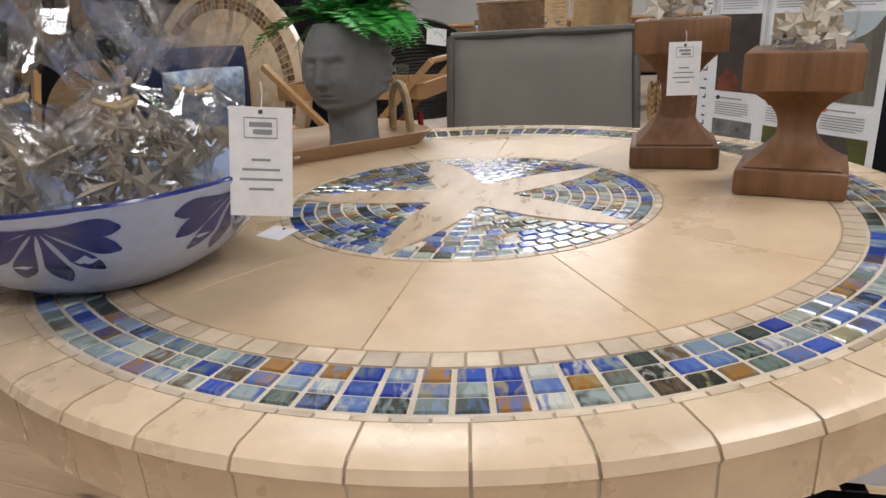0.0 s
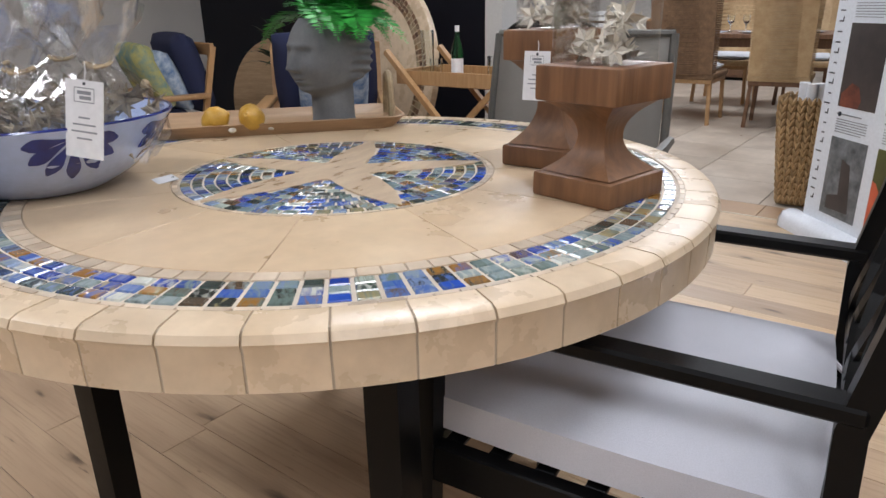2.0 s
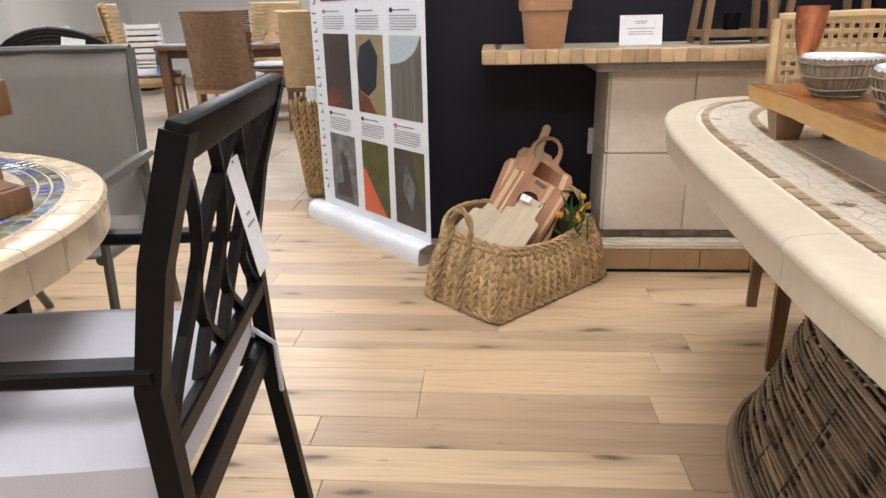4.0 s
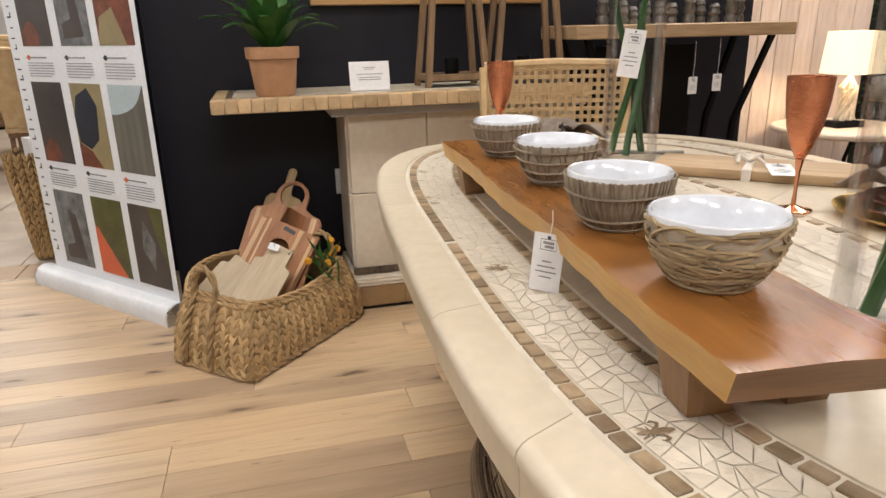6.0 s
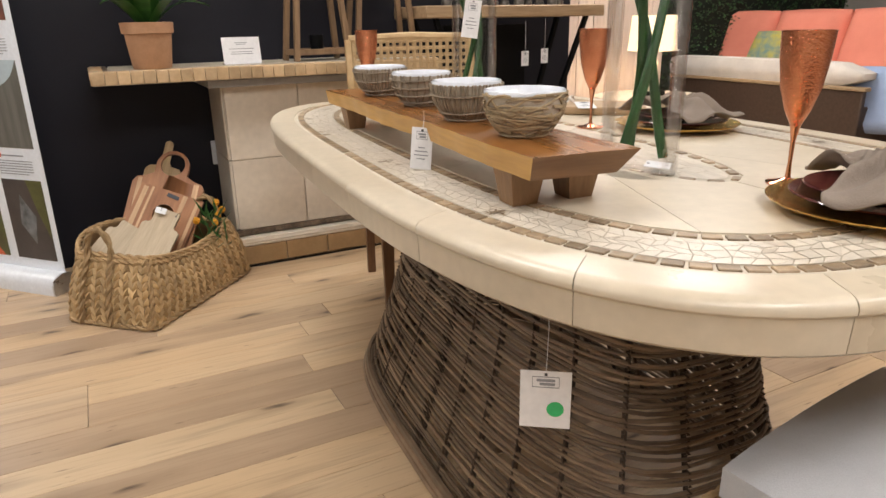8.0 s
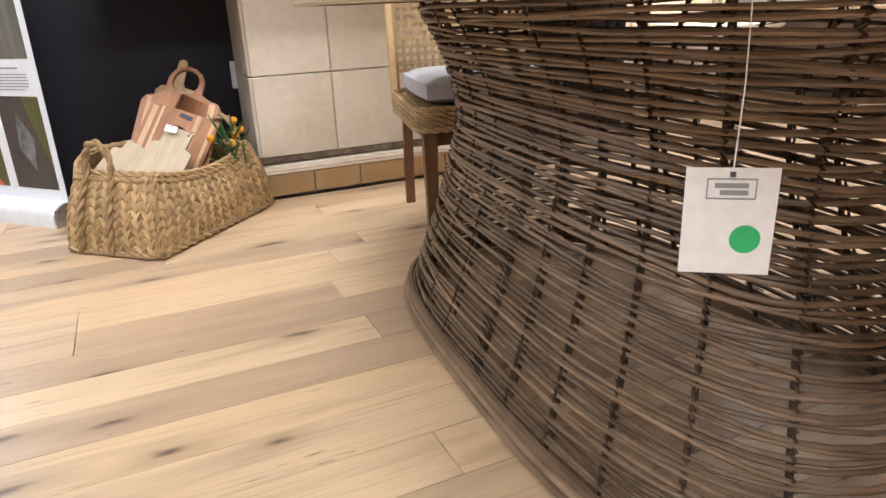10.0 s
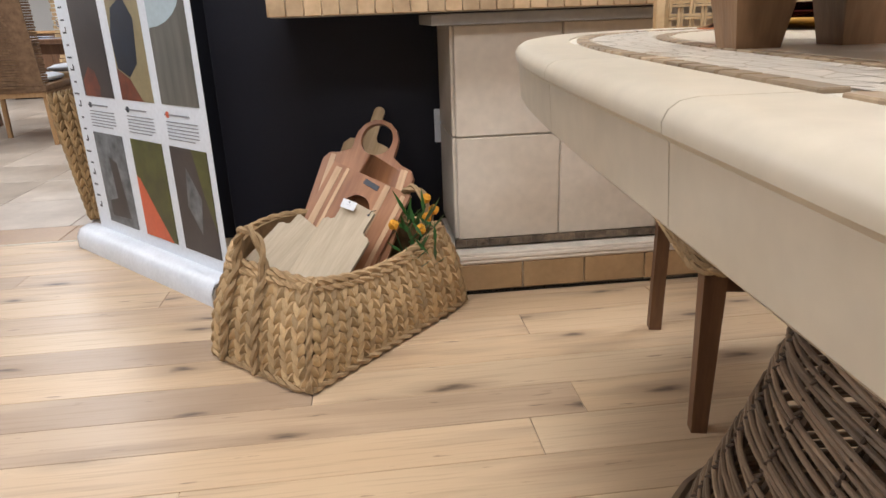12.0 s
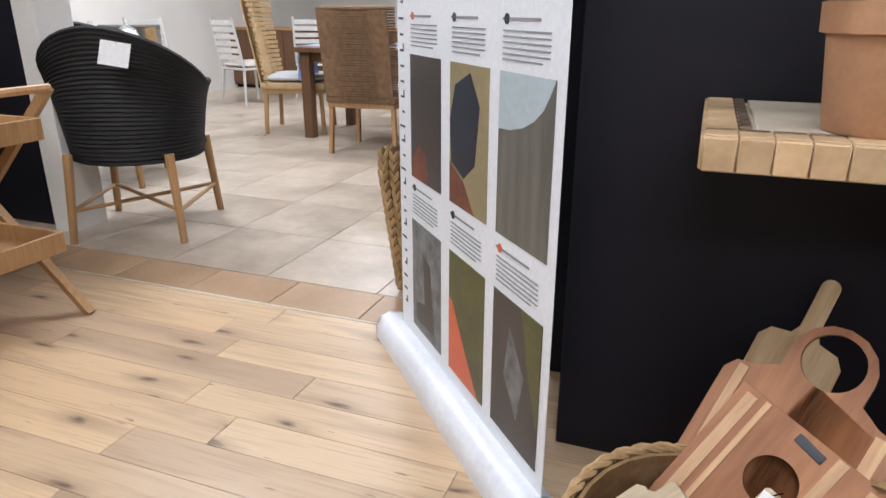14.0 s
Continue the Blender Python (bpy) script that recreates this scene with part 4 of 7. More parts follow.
# ---- on the round table ----
def pedestal(m, h, label):
    """A square wooden stand: block foot, hollowed waist, block head."""
    t = thing("wooden_stand", m, label, "candle stand", "stands on the round table")
    q = math.sqrt(2)
    rot = pose(0, 0, 0, 0, 0, 45)
    part("foot", box(B(), (0, 0, 0.023), (0.172, 0.172, 0.046), 0.006, seg=2), M["ped_wood"], t)
    pr = []
    for i in range(15):
        x = i / 14
        w = 0.029 + 0.046 * abs(2 * x - 1) ** 2.2
        pr.append((w * q, 0.048 + x * (h - 0.048 - 0.062)))
    part("waist", lathe(B(), pr, 4), M["ped_wood"], t, smooth=25, m=rot)
    part("head", box(B(), (0, 0, h - 0.031), (0.172, 0.172, 0.062), 0.004, seg=2), M["ped_wood"], t)
    return t


def hurricane(m, h, fill, label):
    """A square glass vase with shells inside."""
    t = thing("glass_vase", m, label, "glass vase", "vases of shells")
    bm = B()
    box(bm, (0, 0, h / 2), (0.135, 0.135, h), 0.006, seg=2)
    bm.faces.ensure_lookup_table()
    box(bm, (0, 0, h / 2 + 0.008), (0.123, 0.123, h - 0.002))
    g = part("glass", bm, M["vase_glass"], t)
    g.visible_shadow = False
    r = random.Random(int(fill * 100))
    bm = B()
    for i in range(30):
        x, y = r.uniform(-0.045, 0.045), r.uniform(-0.045, 0.045)
        z = 0.016 + r.random() ** 1.4 * 0.062 * fill
        n = 5
        c = Vector((x, y, z))
        rot = Euler((r.uniform(0, 3), r.uniform(0, 3), r.uniform(0, 6))).to_matrix()
        rad = r.uniform(0.016, 0.030)
        for k in range(n):
            a = 2 * math.pi * k / n
            tip = c + rot @ Vector((math.cos(a), math.sin(a), 0.5)) * rad
            l = c + rot @ Vector((math.cos(a - 0.6), math.sin(a - 0.6), 0.1)) * rad * 0.62
            s = c + rot @ Vector((math.cos(a + 0.6), math.sin(a + 0.6), 0.1)) * rad * 0.62
            bm.faces.new([bm.verts.new(p) for p in (c, l, tip, s)])
    ob = part("shells", bm, M["shell"], t, "white shells and shell flowers", smooth=0)
    ob["kind"] = "stuff"
    return t


PA = pose(0.712, 1.327, RZ, 0, 0, -20)
pedestal(PA, 0.237, "short square brown wooden candle stand on the table")
hurricane(PA @ pose(0, 0, 0.2374), 0.26, 1.1, "square glass vase with white shells on a wooden stand")
PB = pose(0.548, 1.556, RZ, 0, 0, -8)
pedestal(PB, 0.288, "taller square brown wooden candle stand on the table")
hurricane(PB @ pose(0, 0, 0.2884), 0.26, 0.8, "square glass vase with shells on the taller stand")
card(pose(0.541, 1.452, 1.118, -4, 0, -6), 0.058, 0.098, "white hanging price card on a wooden stand", string=0.02)

TRM = pose(-0.386, 1.690, RZ, 0, 0, 40.8)
tr = thing("serving_tray", TRM, "long acacia serving tray with rope-wrapped loop handles", "tray")


def rrect(a, b, r, n=5):
    pts = []
    for cx, cy, t0 in ((a - r, b - r, 0), (-a + r, b - r, 90), (-a + r, -b + r, 180), (a - r, -b + r, 270)):
        for k in range(n + 1):
            t = radians(t0 + 90 * k / n)
            pts.append((cx + r * math.cos(t), cy + r * math.sin(t)))
    return pts


bm = B()
rings = []
for a, b, z in ((0.355, 0.135, 0.0), (0.385, 0.158, 0.034), (0.378, 0.150, 0.036), (0.345, 0.125, 0.012)):
    rings.append([bm.verts.new((x, y, z)) for x, y in rrect(a, b, 0.06)])
for A, C in zip(rings, rings[1:]):
    for j in range(len(A)):
        bm.faces.new((A[j], A[(j + 1) % len(A)], C[(j + 1) % len(A)], C[j]))
bm.faces.new(rings[-1])
bm.faces.new(rings[0][::-1])
part("body", bm, M["tray_wood"], tr)
for s in (-1, 1):
    pts = [(s * 0.352, 0.05 * math.cos(math.pi * k / 12), 0.02 + 0.125 * math.sin(math.pi * k / 12) ** 0.8) for k in range(13)]
    part("handle", tube(B(), pts, 0.0115, 8), M["twig_pale"], tr, "rope-wrapped loop handle")


def lemon(x, y, r, rz):
    bm = B()
    lathe(bm, [(0, -1.18 * r), (0.22 * r, -1.08 * r), (0.62 * r, -0.8 * r), (0.95 * r, -0.3 * r), (r, 0.1 * r), (0.85 * r, 0.6 * r), (0.45 * r, 0.98 * r), (0.2 * r, 1.12 * r), (0.16 * r, 1.22 * r), (0, 1.18 * r)], 16)
    ob = part("lemon", bm, M["lemon"], None, "yellow lemon lying on the acacia tray", smooth=60, m=pose(x, y, RZ + 0.012 + r, 68, 0, rz))
    tagged(ob, category="fruit", group="lemons on the tray")


lemon(-0.345, 1.552, 0.036, 20)
lemon(-0.430, 1.495, 0.036, 120)
lemon(-0.395, 1.598, 0.034, 200)
rng = random.Random(3)
for x, y in ((-0.285, 1.600), (-0.372, 1.498), (-0.300, 1.578), (-0.47, 1.47)):
    ob = part("pebble", ball(B(), (0, 0, 0.008), 0.011, 10, (1.2, 0.9, 0.7)), M["shell"], None, "small white shell on the tray", m=pose(x, y, RZ + 0.0125, 0, 0, rng.uniform(0, 180)))
    tagged(ob, category="shell", group="shells on the tray")

# concrete head planter: one plain cast shape
def bump1(x, c, w):
    return math.exp(-((x - c) / w) ** 2)


def head_face(y, z):
    """Relief of the face: nose, sockets, lids, brow, lips, chin and cheeks."""
    a = abs(y)
    nose = 0.034 * bump1(y, 0, 0.0125) * max(0.0, min(1.0, (0.226 - z) / 0.055)) * max(0.0, min(1.0, (z - 0.158) / 0.008))
    d = nose + 0.010 * bump1(a, 0.014, 0.008) * bump1(z, 0.167, 0.008)
    d += -0.015 * bump1(a, 0.034, 0.018) * bump1(z, 0.207, 0.014) + 0.009 * bump1(a, 0.035, 0.013) * bump1(z, 0.204, 0.007)
    d += 0.007 * bump1(z, 0.229, 0.008) * bump1(y, 0, 0.06)
    d += (0.010 * bump1(z, 0.1435, 0.005) + 0.011 * bump1(z, 0.131, 0.006) - 0.005 * bump1(z, 0.1372, 0.0025)) * bump1(y, 0, 0.022)
    d += -0.006 * bump1(z, 0.119, 0.006) * bump1(y, 0, 0.03) + 0.013 * bump1(z, 0.104, 0.012) * bump1(y, 0, 0.026)
    return d + 0.006 * bump1(a, 0.055, 0.025) * bump1(z, 0.165, 0.025)


bm = B()
rings = []
for k in range(80):
    z = 0.300 * k / 79
    ring = []
    for q in range(160):
        p = 2 * math.pi * q / 160
        c, sn = math.cos(p), math.sin(p)
        start = 0.098 - 0.022 * c                 # the jaw reaches lower in front than at the nape
        t = max(0.0, min(1.0, (z - start) / 0.035))
        t = t * t * (3 - 2 * t)
        egg = math.sqrt(max(0.02, 1 - ((z - 0.196) / 0.135) ** 2))
        ex, ey = (0.128 if c > 0 else 0.122) * egg, (0.098 + 0.010 * min(1.0, z / 0.2)) * egg
        r = (0.066 + 0.006 * bump1(z, 0, 0.015)) * (1 - t) + t / math.hypot(c / ex, sn / ey)
        y = r * sn
        if c > 0.1:
            r += t * head_face(y, z) * min(1.0, (c - 0.1) * 2.5)
        if c < 0.2 and z > 0.105:
            w = min(1.0, (0.2 - c) * 3) * t
            r += w * (0.007 + 0.0045 * math.sin(z * 250 + 1.3 * math.sin(p * 3)))
        ring.append(bm.verts.new((r * c + 0.012 * t * c, r * sn, z)))
    rings.append(ring)
rings.append([bm.verts.new((v.co.x * 0.86, v.co.y * 0.86, 0.298)) for v in rings[-1]])
rings.append([bm.verts.new((v.co.x * 0.8, v.co.y * 0.8, 0.262)) for v in rings[-1]])
for A, C in zip(rings, rings[1:]):
    for q in range(160):
        bm.faces.new((A[q], A[(q + 1) % 160], C[(q + 1) % 160], C[q]))
bm.faces.new(rings[-1])
bm.faces.new(rings[0][::-1])
head = part("head_planter", bm, M["concrete"], None, "grey cast-concrete head planter standing on the tray", smooth=70, m=pose(-0.205, 1.748, RZ + 0.0125, 0, 0, 258) @ Matrix.Diagonal((0.93, 0.95, 1.0, 1)))
tagged(head, category="planter")


def frond(bm, base, yaw, length, rise, droop, width, rng, pairs=16):
    """A fern frond: a bent stalk with two rows of small tapered leaflets."""
    d = Vector((math.cos(yaw), math.sin(yaw), 0))
    side = Vector((-d.y, d.x, 0))
    prev = None
    for i in range(pairs + 1):
        t = i / pairs
        p = Vector(base) + d * length * t + Vector((0, 0, rise * t - droop * t * t))
        if prev is not None:
            a, b, c = prev + side * 0.0012, prev - side * 0.0012, p
            bm.faces.new([bm.verts.new(q) for q in (a, b, c)])
            tang = (p - prev).normalized()
            up = side.cross(tang)
            w = width * math.sin(math.pi * (0.12 + 0.86 * t)) + 0.004
            for s in (-1, 1):
                for k in (0, 0.5):
                    o = prev.lerp(p, k)
                    tip = o + side * s * w + tang * w * 0.35 + up * rng.uniform(-0.2, 0.1) * w
                    m1 = o.lerp(tip, 0.5) + tang * w * 0.17
                    m2 = o.lerp(tip, 0.5) - tang * w * 0.12
                    bm.faces.new([bm.verts.new(q) for q in (o, m2, tip, m1)])
        prev = p


fn = thing("fern", pose(-0.198, 1.778, RZ + 0.318), "bright green artificial fern in the head planter", "plant")
rng = random.Random(21)
for i in range(64):
    bm = B()
    frond(bm, (rng.uniform(-0.06, 0.06), rng.uniform(-0.05, 0.05), 0), radians(304 + 258 * rng.random()), rng.uniform(0.12, 0.27), rng.uniform(0.06, 0.30), rng.uniform(0.05, 0.2), rng.uniform(0.04, 0.06), rng)
    part("frond", bm, M["fern"], fn, smooth=0)

# blue and white bowl with wrapped sea stars
BW = pose(-0.335, 0.930, RZ)
bw = thing("ceramic_bowl", BW, "large pale blue-white ceramic bowl with cobalt brush flowers", "bowl")
bprof = [(0, 0.004), (0.115, 0.0), (0.130, 0.006), (0.178, 0.035), (0.225, 0.080), (0.256, 0.135), (0.264, 0.146), (0.258, 0.148), (0.248, 0.135), (0.215, 0.083), (0.168, 0.040), (0.118, 0.016), (0, 0.014)]
part("body", lathe(B(), bprof, 64), M["ceramic_bluewhite"], bw, smooth=60)


def wall_r(z):
    return float(np.interp(z, [0.006, 0.035, 0.080, 0.135], [0.130, 0.178, 0.225, 0.256])) + 0.0008


for k in range(7):
    a0 = radians(-70 + k * 360 / 7)
    bm = B()
    def on(aa, z):
        r = wall_r(z)
        return (r * math.cos(a0 + aa / r), r * math.sin(a0 + aa / r), z)
    for j in range(-3, 4):
        ang = radians(j * 27)
        L = 0.090 - 0.006 * abs(j)
        left, right = [], []
        for i in range(9):
            t = i / 8
            w = 0.0009 + 0.0118 * math.sin(math.pi * min(1.0, 0.02 + 0.95 * t ** 2.2))
            x, z = math.sin(ang) * L * t * 1.15, 0.130 - math.cos(ang) * L * t * 0.92
            nx, nz = math.cos(ang), math.sin(ang)
            left.append(bm.verts.new(on(x + nx * w, z + nz * w)))
            right.append(bm.verts.new(on(x - nx * w, z - nz * w)))
        for i in range(8):
            bm.faces.new((left[i], left[i + 1], right[i + 1], right[i]))
    part("painted_flower", bm, M["cobalt"], bw, "cobalt blue brush flower", smooth=60)
bm = B()
tube(bm, [(0.2605 * math.cos(t), 0.2605 * math.sin(t), 0.1475) for t in np.linspace(0, 2 * math.pi, 65)[:-1]], 0.0035, 6, True)
part("rim_line", bm, M["cobalt"], bw, "thin blue rim line")
rng = random.Random(17)


def sea_star(bm, c, r, rot):
    pts = []
    for k in range(10):
        a = math.pi * k / 5
        q = r if k % 2 == 0 else r * 0.38
        pts.append(Vector((math.cos(a) * q, math.sin(a) * q, 0)))
    u, l = Vector((0, 0, r * 0.22)), Vector((0, 0, -r * 0.12))
    T = [bm.verts.new(Vector(c) + rot @ p) for p in pts]
    a, b = bm.verts.new(Vector(c) + rot @ u), bm.verts.new(Vector(c) + rot @ l)
    for k in range(10):
        bm.faces.new((a, T[k], T[(k + 1) % 10]))
        bm.faces.new((b, T[(k + 1) % 10], T[k]))


for i, (x, y, z) in enumerate(((0.09, -0.06, 0.10), (-0.08, -0.09, 0.10), (-0.02, 0.10, 0.11), (0.12, 0.08, 0.10), (-0.14, 0.03, 0.1))):
    t = thing("wrapped_sea_stars", BW @ pose(x, y, z - 0.05), "bundle of beige sea stars in clear crinkled wrap", "decoration", "bundles in the bowl")
    bm = B()
    for k in range(26):
        sea_star(bm, (rng.gauss(0, 0.045), rng.gauss(0, 0.045), rng.uniform(0.02, 0.14)), rng.uniform(0.025, 0.045), Euler((rng.uniform(0, 3), rng.uniform(0, 3), rng.uniform(0, 6))).to_matrix())
    part("sea_stars", bm, M["shell_fill"], t, smooth=0)["kind"] = "stuff"
    bm = B()
    rings = []
    pr = [(0.07, 0.0), (0.10, 0.05), (0.098, 0.12), (0.06, 0.165), (0.022, 0.19), (0.045, 0.225), (0.085, 0.27), (0.10, 0.31)]
    for r, zz in pr:
        ph = rng.uniform(0, 6)
        rings.append([bm.verts.new((r * (1 + 0.16 * math.sin(5 * a + ph) + rng.uniform(-0.12, 0.12)) * math.cos(a), r * (1 + 0.16 * math.sin(5 * a + ph) + rng.uniform(-0.12, 0.12)) * math.sin(a), zz + rng.uniform(-0.012, 0.012))) for a in np.linspace(0, 2 * math.pi, 25)[:-1]])
    for A, C in zip(rings, rings[1:]):
        for j in range(24):
            bm.faces.new((A[j], A[(j + 1) % 24], C[(j + 1) % 24], C[j]))
    w = part("wrap", bm, M["film"], t, "clear crinkled cellophane", smooth=25)
    w.visible_shadow = False
    part("tie", tube(B(), [(0.024 * math.cos(a), 0.024 * math.sin(a), 0.19 + 0.004 * math.sin(2 * a)) for a in np.linspace(0, 6.283, 17)[:-1]], 0.004, 6, True), M["twig_pale"], t, "jute tie")
card(pose(-0.050, 0.860, 1.100, -8, 6, 14), 0.075, 0.132, "white price card hanging over the bowl's rim", lines=4, string=0.03)
card(pose(-0.135, 1.085, RZ + 0.004, -84, 0, -25), 0.055, 0.10, "white blank price card lying on the table", lines=0, mark=False)

# ---- black chair with white cushion ----
BC = pose(0.83, 1.270, 0, 0, 0, -93) @ Matrix.Diagonal((1.07, 1, 1, 1))
bc = thing("dining_armchair", BC, "black metal dining armchair with lattice back and white cushion", "chair")
for s in (-1, 1):
    x = 0.285 * s
    part("back_post", tube(B(), [(x, 0.385, 0), (x, 0.335, 0.42), (x, 0.325, 0.72), (x, 0.36, 0.9), (x, 0.415, 1.075)], 0.026, 4), M["black_metal"], bc, smooth=0)
    part("front_leg", tube(B(), [(x, -0.30, 0), (x, -0.27, 0.735)], 0.025, 4), M["black_metal"], bc, smooth=0)
    part("arm", box(B(), (x, 0.03, 0.745), (0.045, 0.62, 0.026), 0.005), M["black_metal"], bc, smooth=0)
    part("seat_rail", box(B(), (x, 0.02, 0.455), (0.03, 0.64, 0.075), 0.003), M["black_metal"], bc, smooth=0)
part("front_rail", box(B(), (0, -0.285, 0.455), (0.55, 0.03, 0.075), 0.003), M["black_metal"], bc, smooth=0)
part("rear_rail", box(B(), (0, 0.325, 0.455), (0.55, 0.03, 0.06), 0.003), M["black_metal"], bc, smooth=0)
part("top_rail", box(B(), (0, 0, 0), (0.60, 0.03, 0.06), 0.008, m=pose(0, 0.41, 1.06, -16, 0, 0), seg=2), M["black_metal"], bc)
part("lower_back_rail", box(B(), (0, 0, 0), (0.56, 0.022, 0.04), 0.004, m=pose(0, 0.335, 0.62, -4, 0, 0)), M["black_metal"], bc, smooth=0)


def backy(z):
    return 0.33 + 0.08 * max(0.0, (z - 0.7) / 0.36) ** 1.2


for x0, x1 in ((-0.27, 0.0), (0.0, -0.27), (0.0, 0.27), (0.27, 0.0), (-0.135, 0.135), (0.135, -0.135)):
    pts = []
    for k in range(9):
        t = k / 8
        z = 0.635 + 0.405 * t
        pts.append((x0 + (x1 - x0) * (t + 0.10 * math.sin(2 * math.pi * t)), backy(z), z))
    part("lattice_bar", tube(B(), pts, 0.0125, 4), M["black_metal"], bc, smooth=0)
for i in range(7):
    part("slat", box(B(), (0, -0.24 + i * 0.085, 0.486), (0.54, 0.035, 0.01), 0.002), M["black_metal"], bc, smooth=0)
cushion("cushion", (0.555, 0.64, 0.105), M["white_fabric"], bc, pose(0, 0.0, 0.543), "white box seat cushion", puff=0.3, edge=0.86)
for s in (-1, 1):
    part("cushion_tie", tube(B(), [(0.25 * s, 0.31, 0.53), (0.262 * s, 0.36, 0.48), (0.255 * s, 0.365, 0.36)], 0.006, 6), M["white_fabric"], bc, "white fabric tie")
card(BC @ pose(0.02, 0.395, 0.98, -10, 0, 180), 0.075, 0.20, "tan kraft card hanging on the chair back", lines=2, mark=False)

# second matching chair on the near side, and a grey sling chair across
gc = thing("sling_chair", pose(0.255, 2.40, 0), "taupe sling armchair with aluminium frame at the table", "chair")
bm = B()
rows = []
for k in range(13):
    t = k / 12
    if t < 0.5:
        q = t / 0.5
        y, z = -0.26 + 0.48 * q, 0.50 - 0.035 * math.sin(math.pi * q)
    else:
        q = (t - 0.5) / 0.5
        y, z = 0.22 + 0.03 * q + 0.06 * q * q, 0.50 + 0.60 * q
    rows.append([bm.verts.new((x * 0.335 * (1 - 0.03 * t), y + 0.035 * (1 - x * x) * (t > 0.5), z)) for x in np.linspace(-1, 1, 9)])
for A, C in zip(rows, rows[1:]):
    for j in range(8):
        bm.faces.new((A[j], A[j + 1], C[j + 1], C[j]))
sl = part("sling", bm, M["grey_sling"], gc, "taupe mesh sling", smooth=60)
sl.modifiers.new("thick", "SOLIDIFY").thickness = 0.006
for s in (-1, 1):
    x = 0.345 * s
    part("side_frame", tube(B(), [(x, -0.28, 0.50), (x, 0.1, 0.47), (x, 0.22, 0.52), (x, 0.255, 0.8), (x * 0.98, 0.31, 1.10)], 0.016, 8), M["grey_frame"], gc)
    part("arm", tube(B(), [(x + 0.02 * s, -0.26, 0.725), (x + 0.03 * s, 0.0, 0.735), (x + 0.02 * s, 0.25, 0.73)], [0.018, 0.022, 0.018], 6), M["grey_frame"], gc)
    part("front_leg", tube(B(), [(x + 0.01 * s, -0.30, 0), (x + 0.02 * s, -0.26, 0.725)], 0.016, 6), M["grey_frame"], gc)
    part("rear_leg", tube(B(), [(x - 0.07 * s, 0.57, 0), (x + 0.01 * s, 0.2, 0.725)], 0.018, 6), M["grey_frame"], gc)
part("top_bar", tube(B(), [(-0.338, 0.31, 1.10), (0, 0.345, 1.10), (0.338, 0.31, 1.10)], 0.015, 8), M["grey_frame"], gc)
part("cross_bar", tube(B(), [(-0.345, 0.1, 0.46), (0.345, 0.1, 0.46)], 0.013, 6), M["grey_frame"], gc)

# ---- banner ----
BN = Matrix.Translation((1.63, 3.235, 0)) @ pose(0, 0, 0, 0, 0, math.degrees(math.atan2(0.97, -0.627)))
bn = thing("roll_up_banner", BN, "white roll-up banner with rows of printed photos", "banner stand")
bm = B()
pts = [(0.0, 0.0), (0.0, 0.05), (-0.02, 0.085), (-0.06, 0.10), (-0.10, 0.095), (-0.135, 0.06), (-0.14, 0.012), (-0.13, 0.0)]
n = len(pts)
A = [bm.verts.new((0.0, y, z)) for y, z in pts]
C = [bm.verts.new((1.155, y, z)) for y, z in pts]
for j in range(n):
    bm.faces.new((A[j], A[(j + 1) % n], C[(j + 1) % n], C[j]))
part("cassette", bm, M["white_plastic"], bn, "rounded white base cassette", smooth=60)
for x in (-0.006, 1.161):
    bm = B()
    a = [bm.verts.new((x - 0.006, y, z)) for y, z in pts]
    c = [bm.verts.new((x + 0.006, y, z)) for y, z in pts]
    bm.faces.new(a)
    bm.faces.new(c[::-1])
    for j in range(n):
        bm.faces.new((a[j], a[(j + 1) % n], c[(j + 1) % n], c[j]))
    part("end_cap", bm, M["silver"], bn, "satin metal end cap", smooth=0)
BH = 2.25
YS = -0.085                                # the sheet rises behind the cassette's front edge
part("sheet", box(B(), (0.536, YS, (BH + 0.09) / 2), (1.078, 0.002, BH - 0.09)), M["banner"], bn, "printed white vinyl sheet", smooth=0)
part("top_rail", box(B(), (0.536, YS, BH + 0.005), (1.09, 0.02, 0.03), 0.006), M["silver"], bn, smooth=0)
part("pole", tube(B(), [(0.55, YS - 0.03, 0.06), (0.55, YS - 0.03, BH)], 0.012, 8), M["silver"], bn)
YP = YS + 0.0022


def flat(bm, x0, x1, z0, z1, y=YP, t=0.0016):
    return box(bm, ((x0 + x1) / 2, y, (z0 + z1) / 2), (x1 - x0, t, z1 - z0))


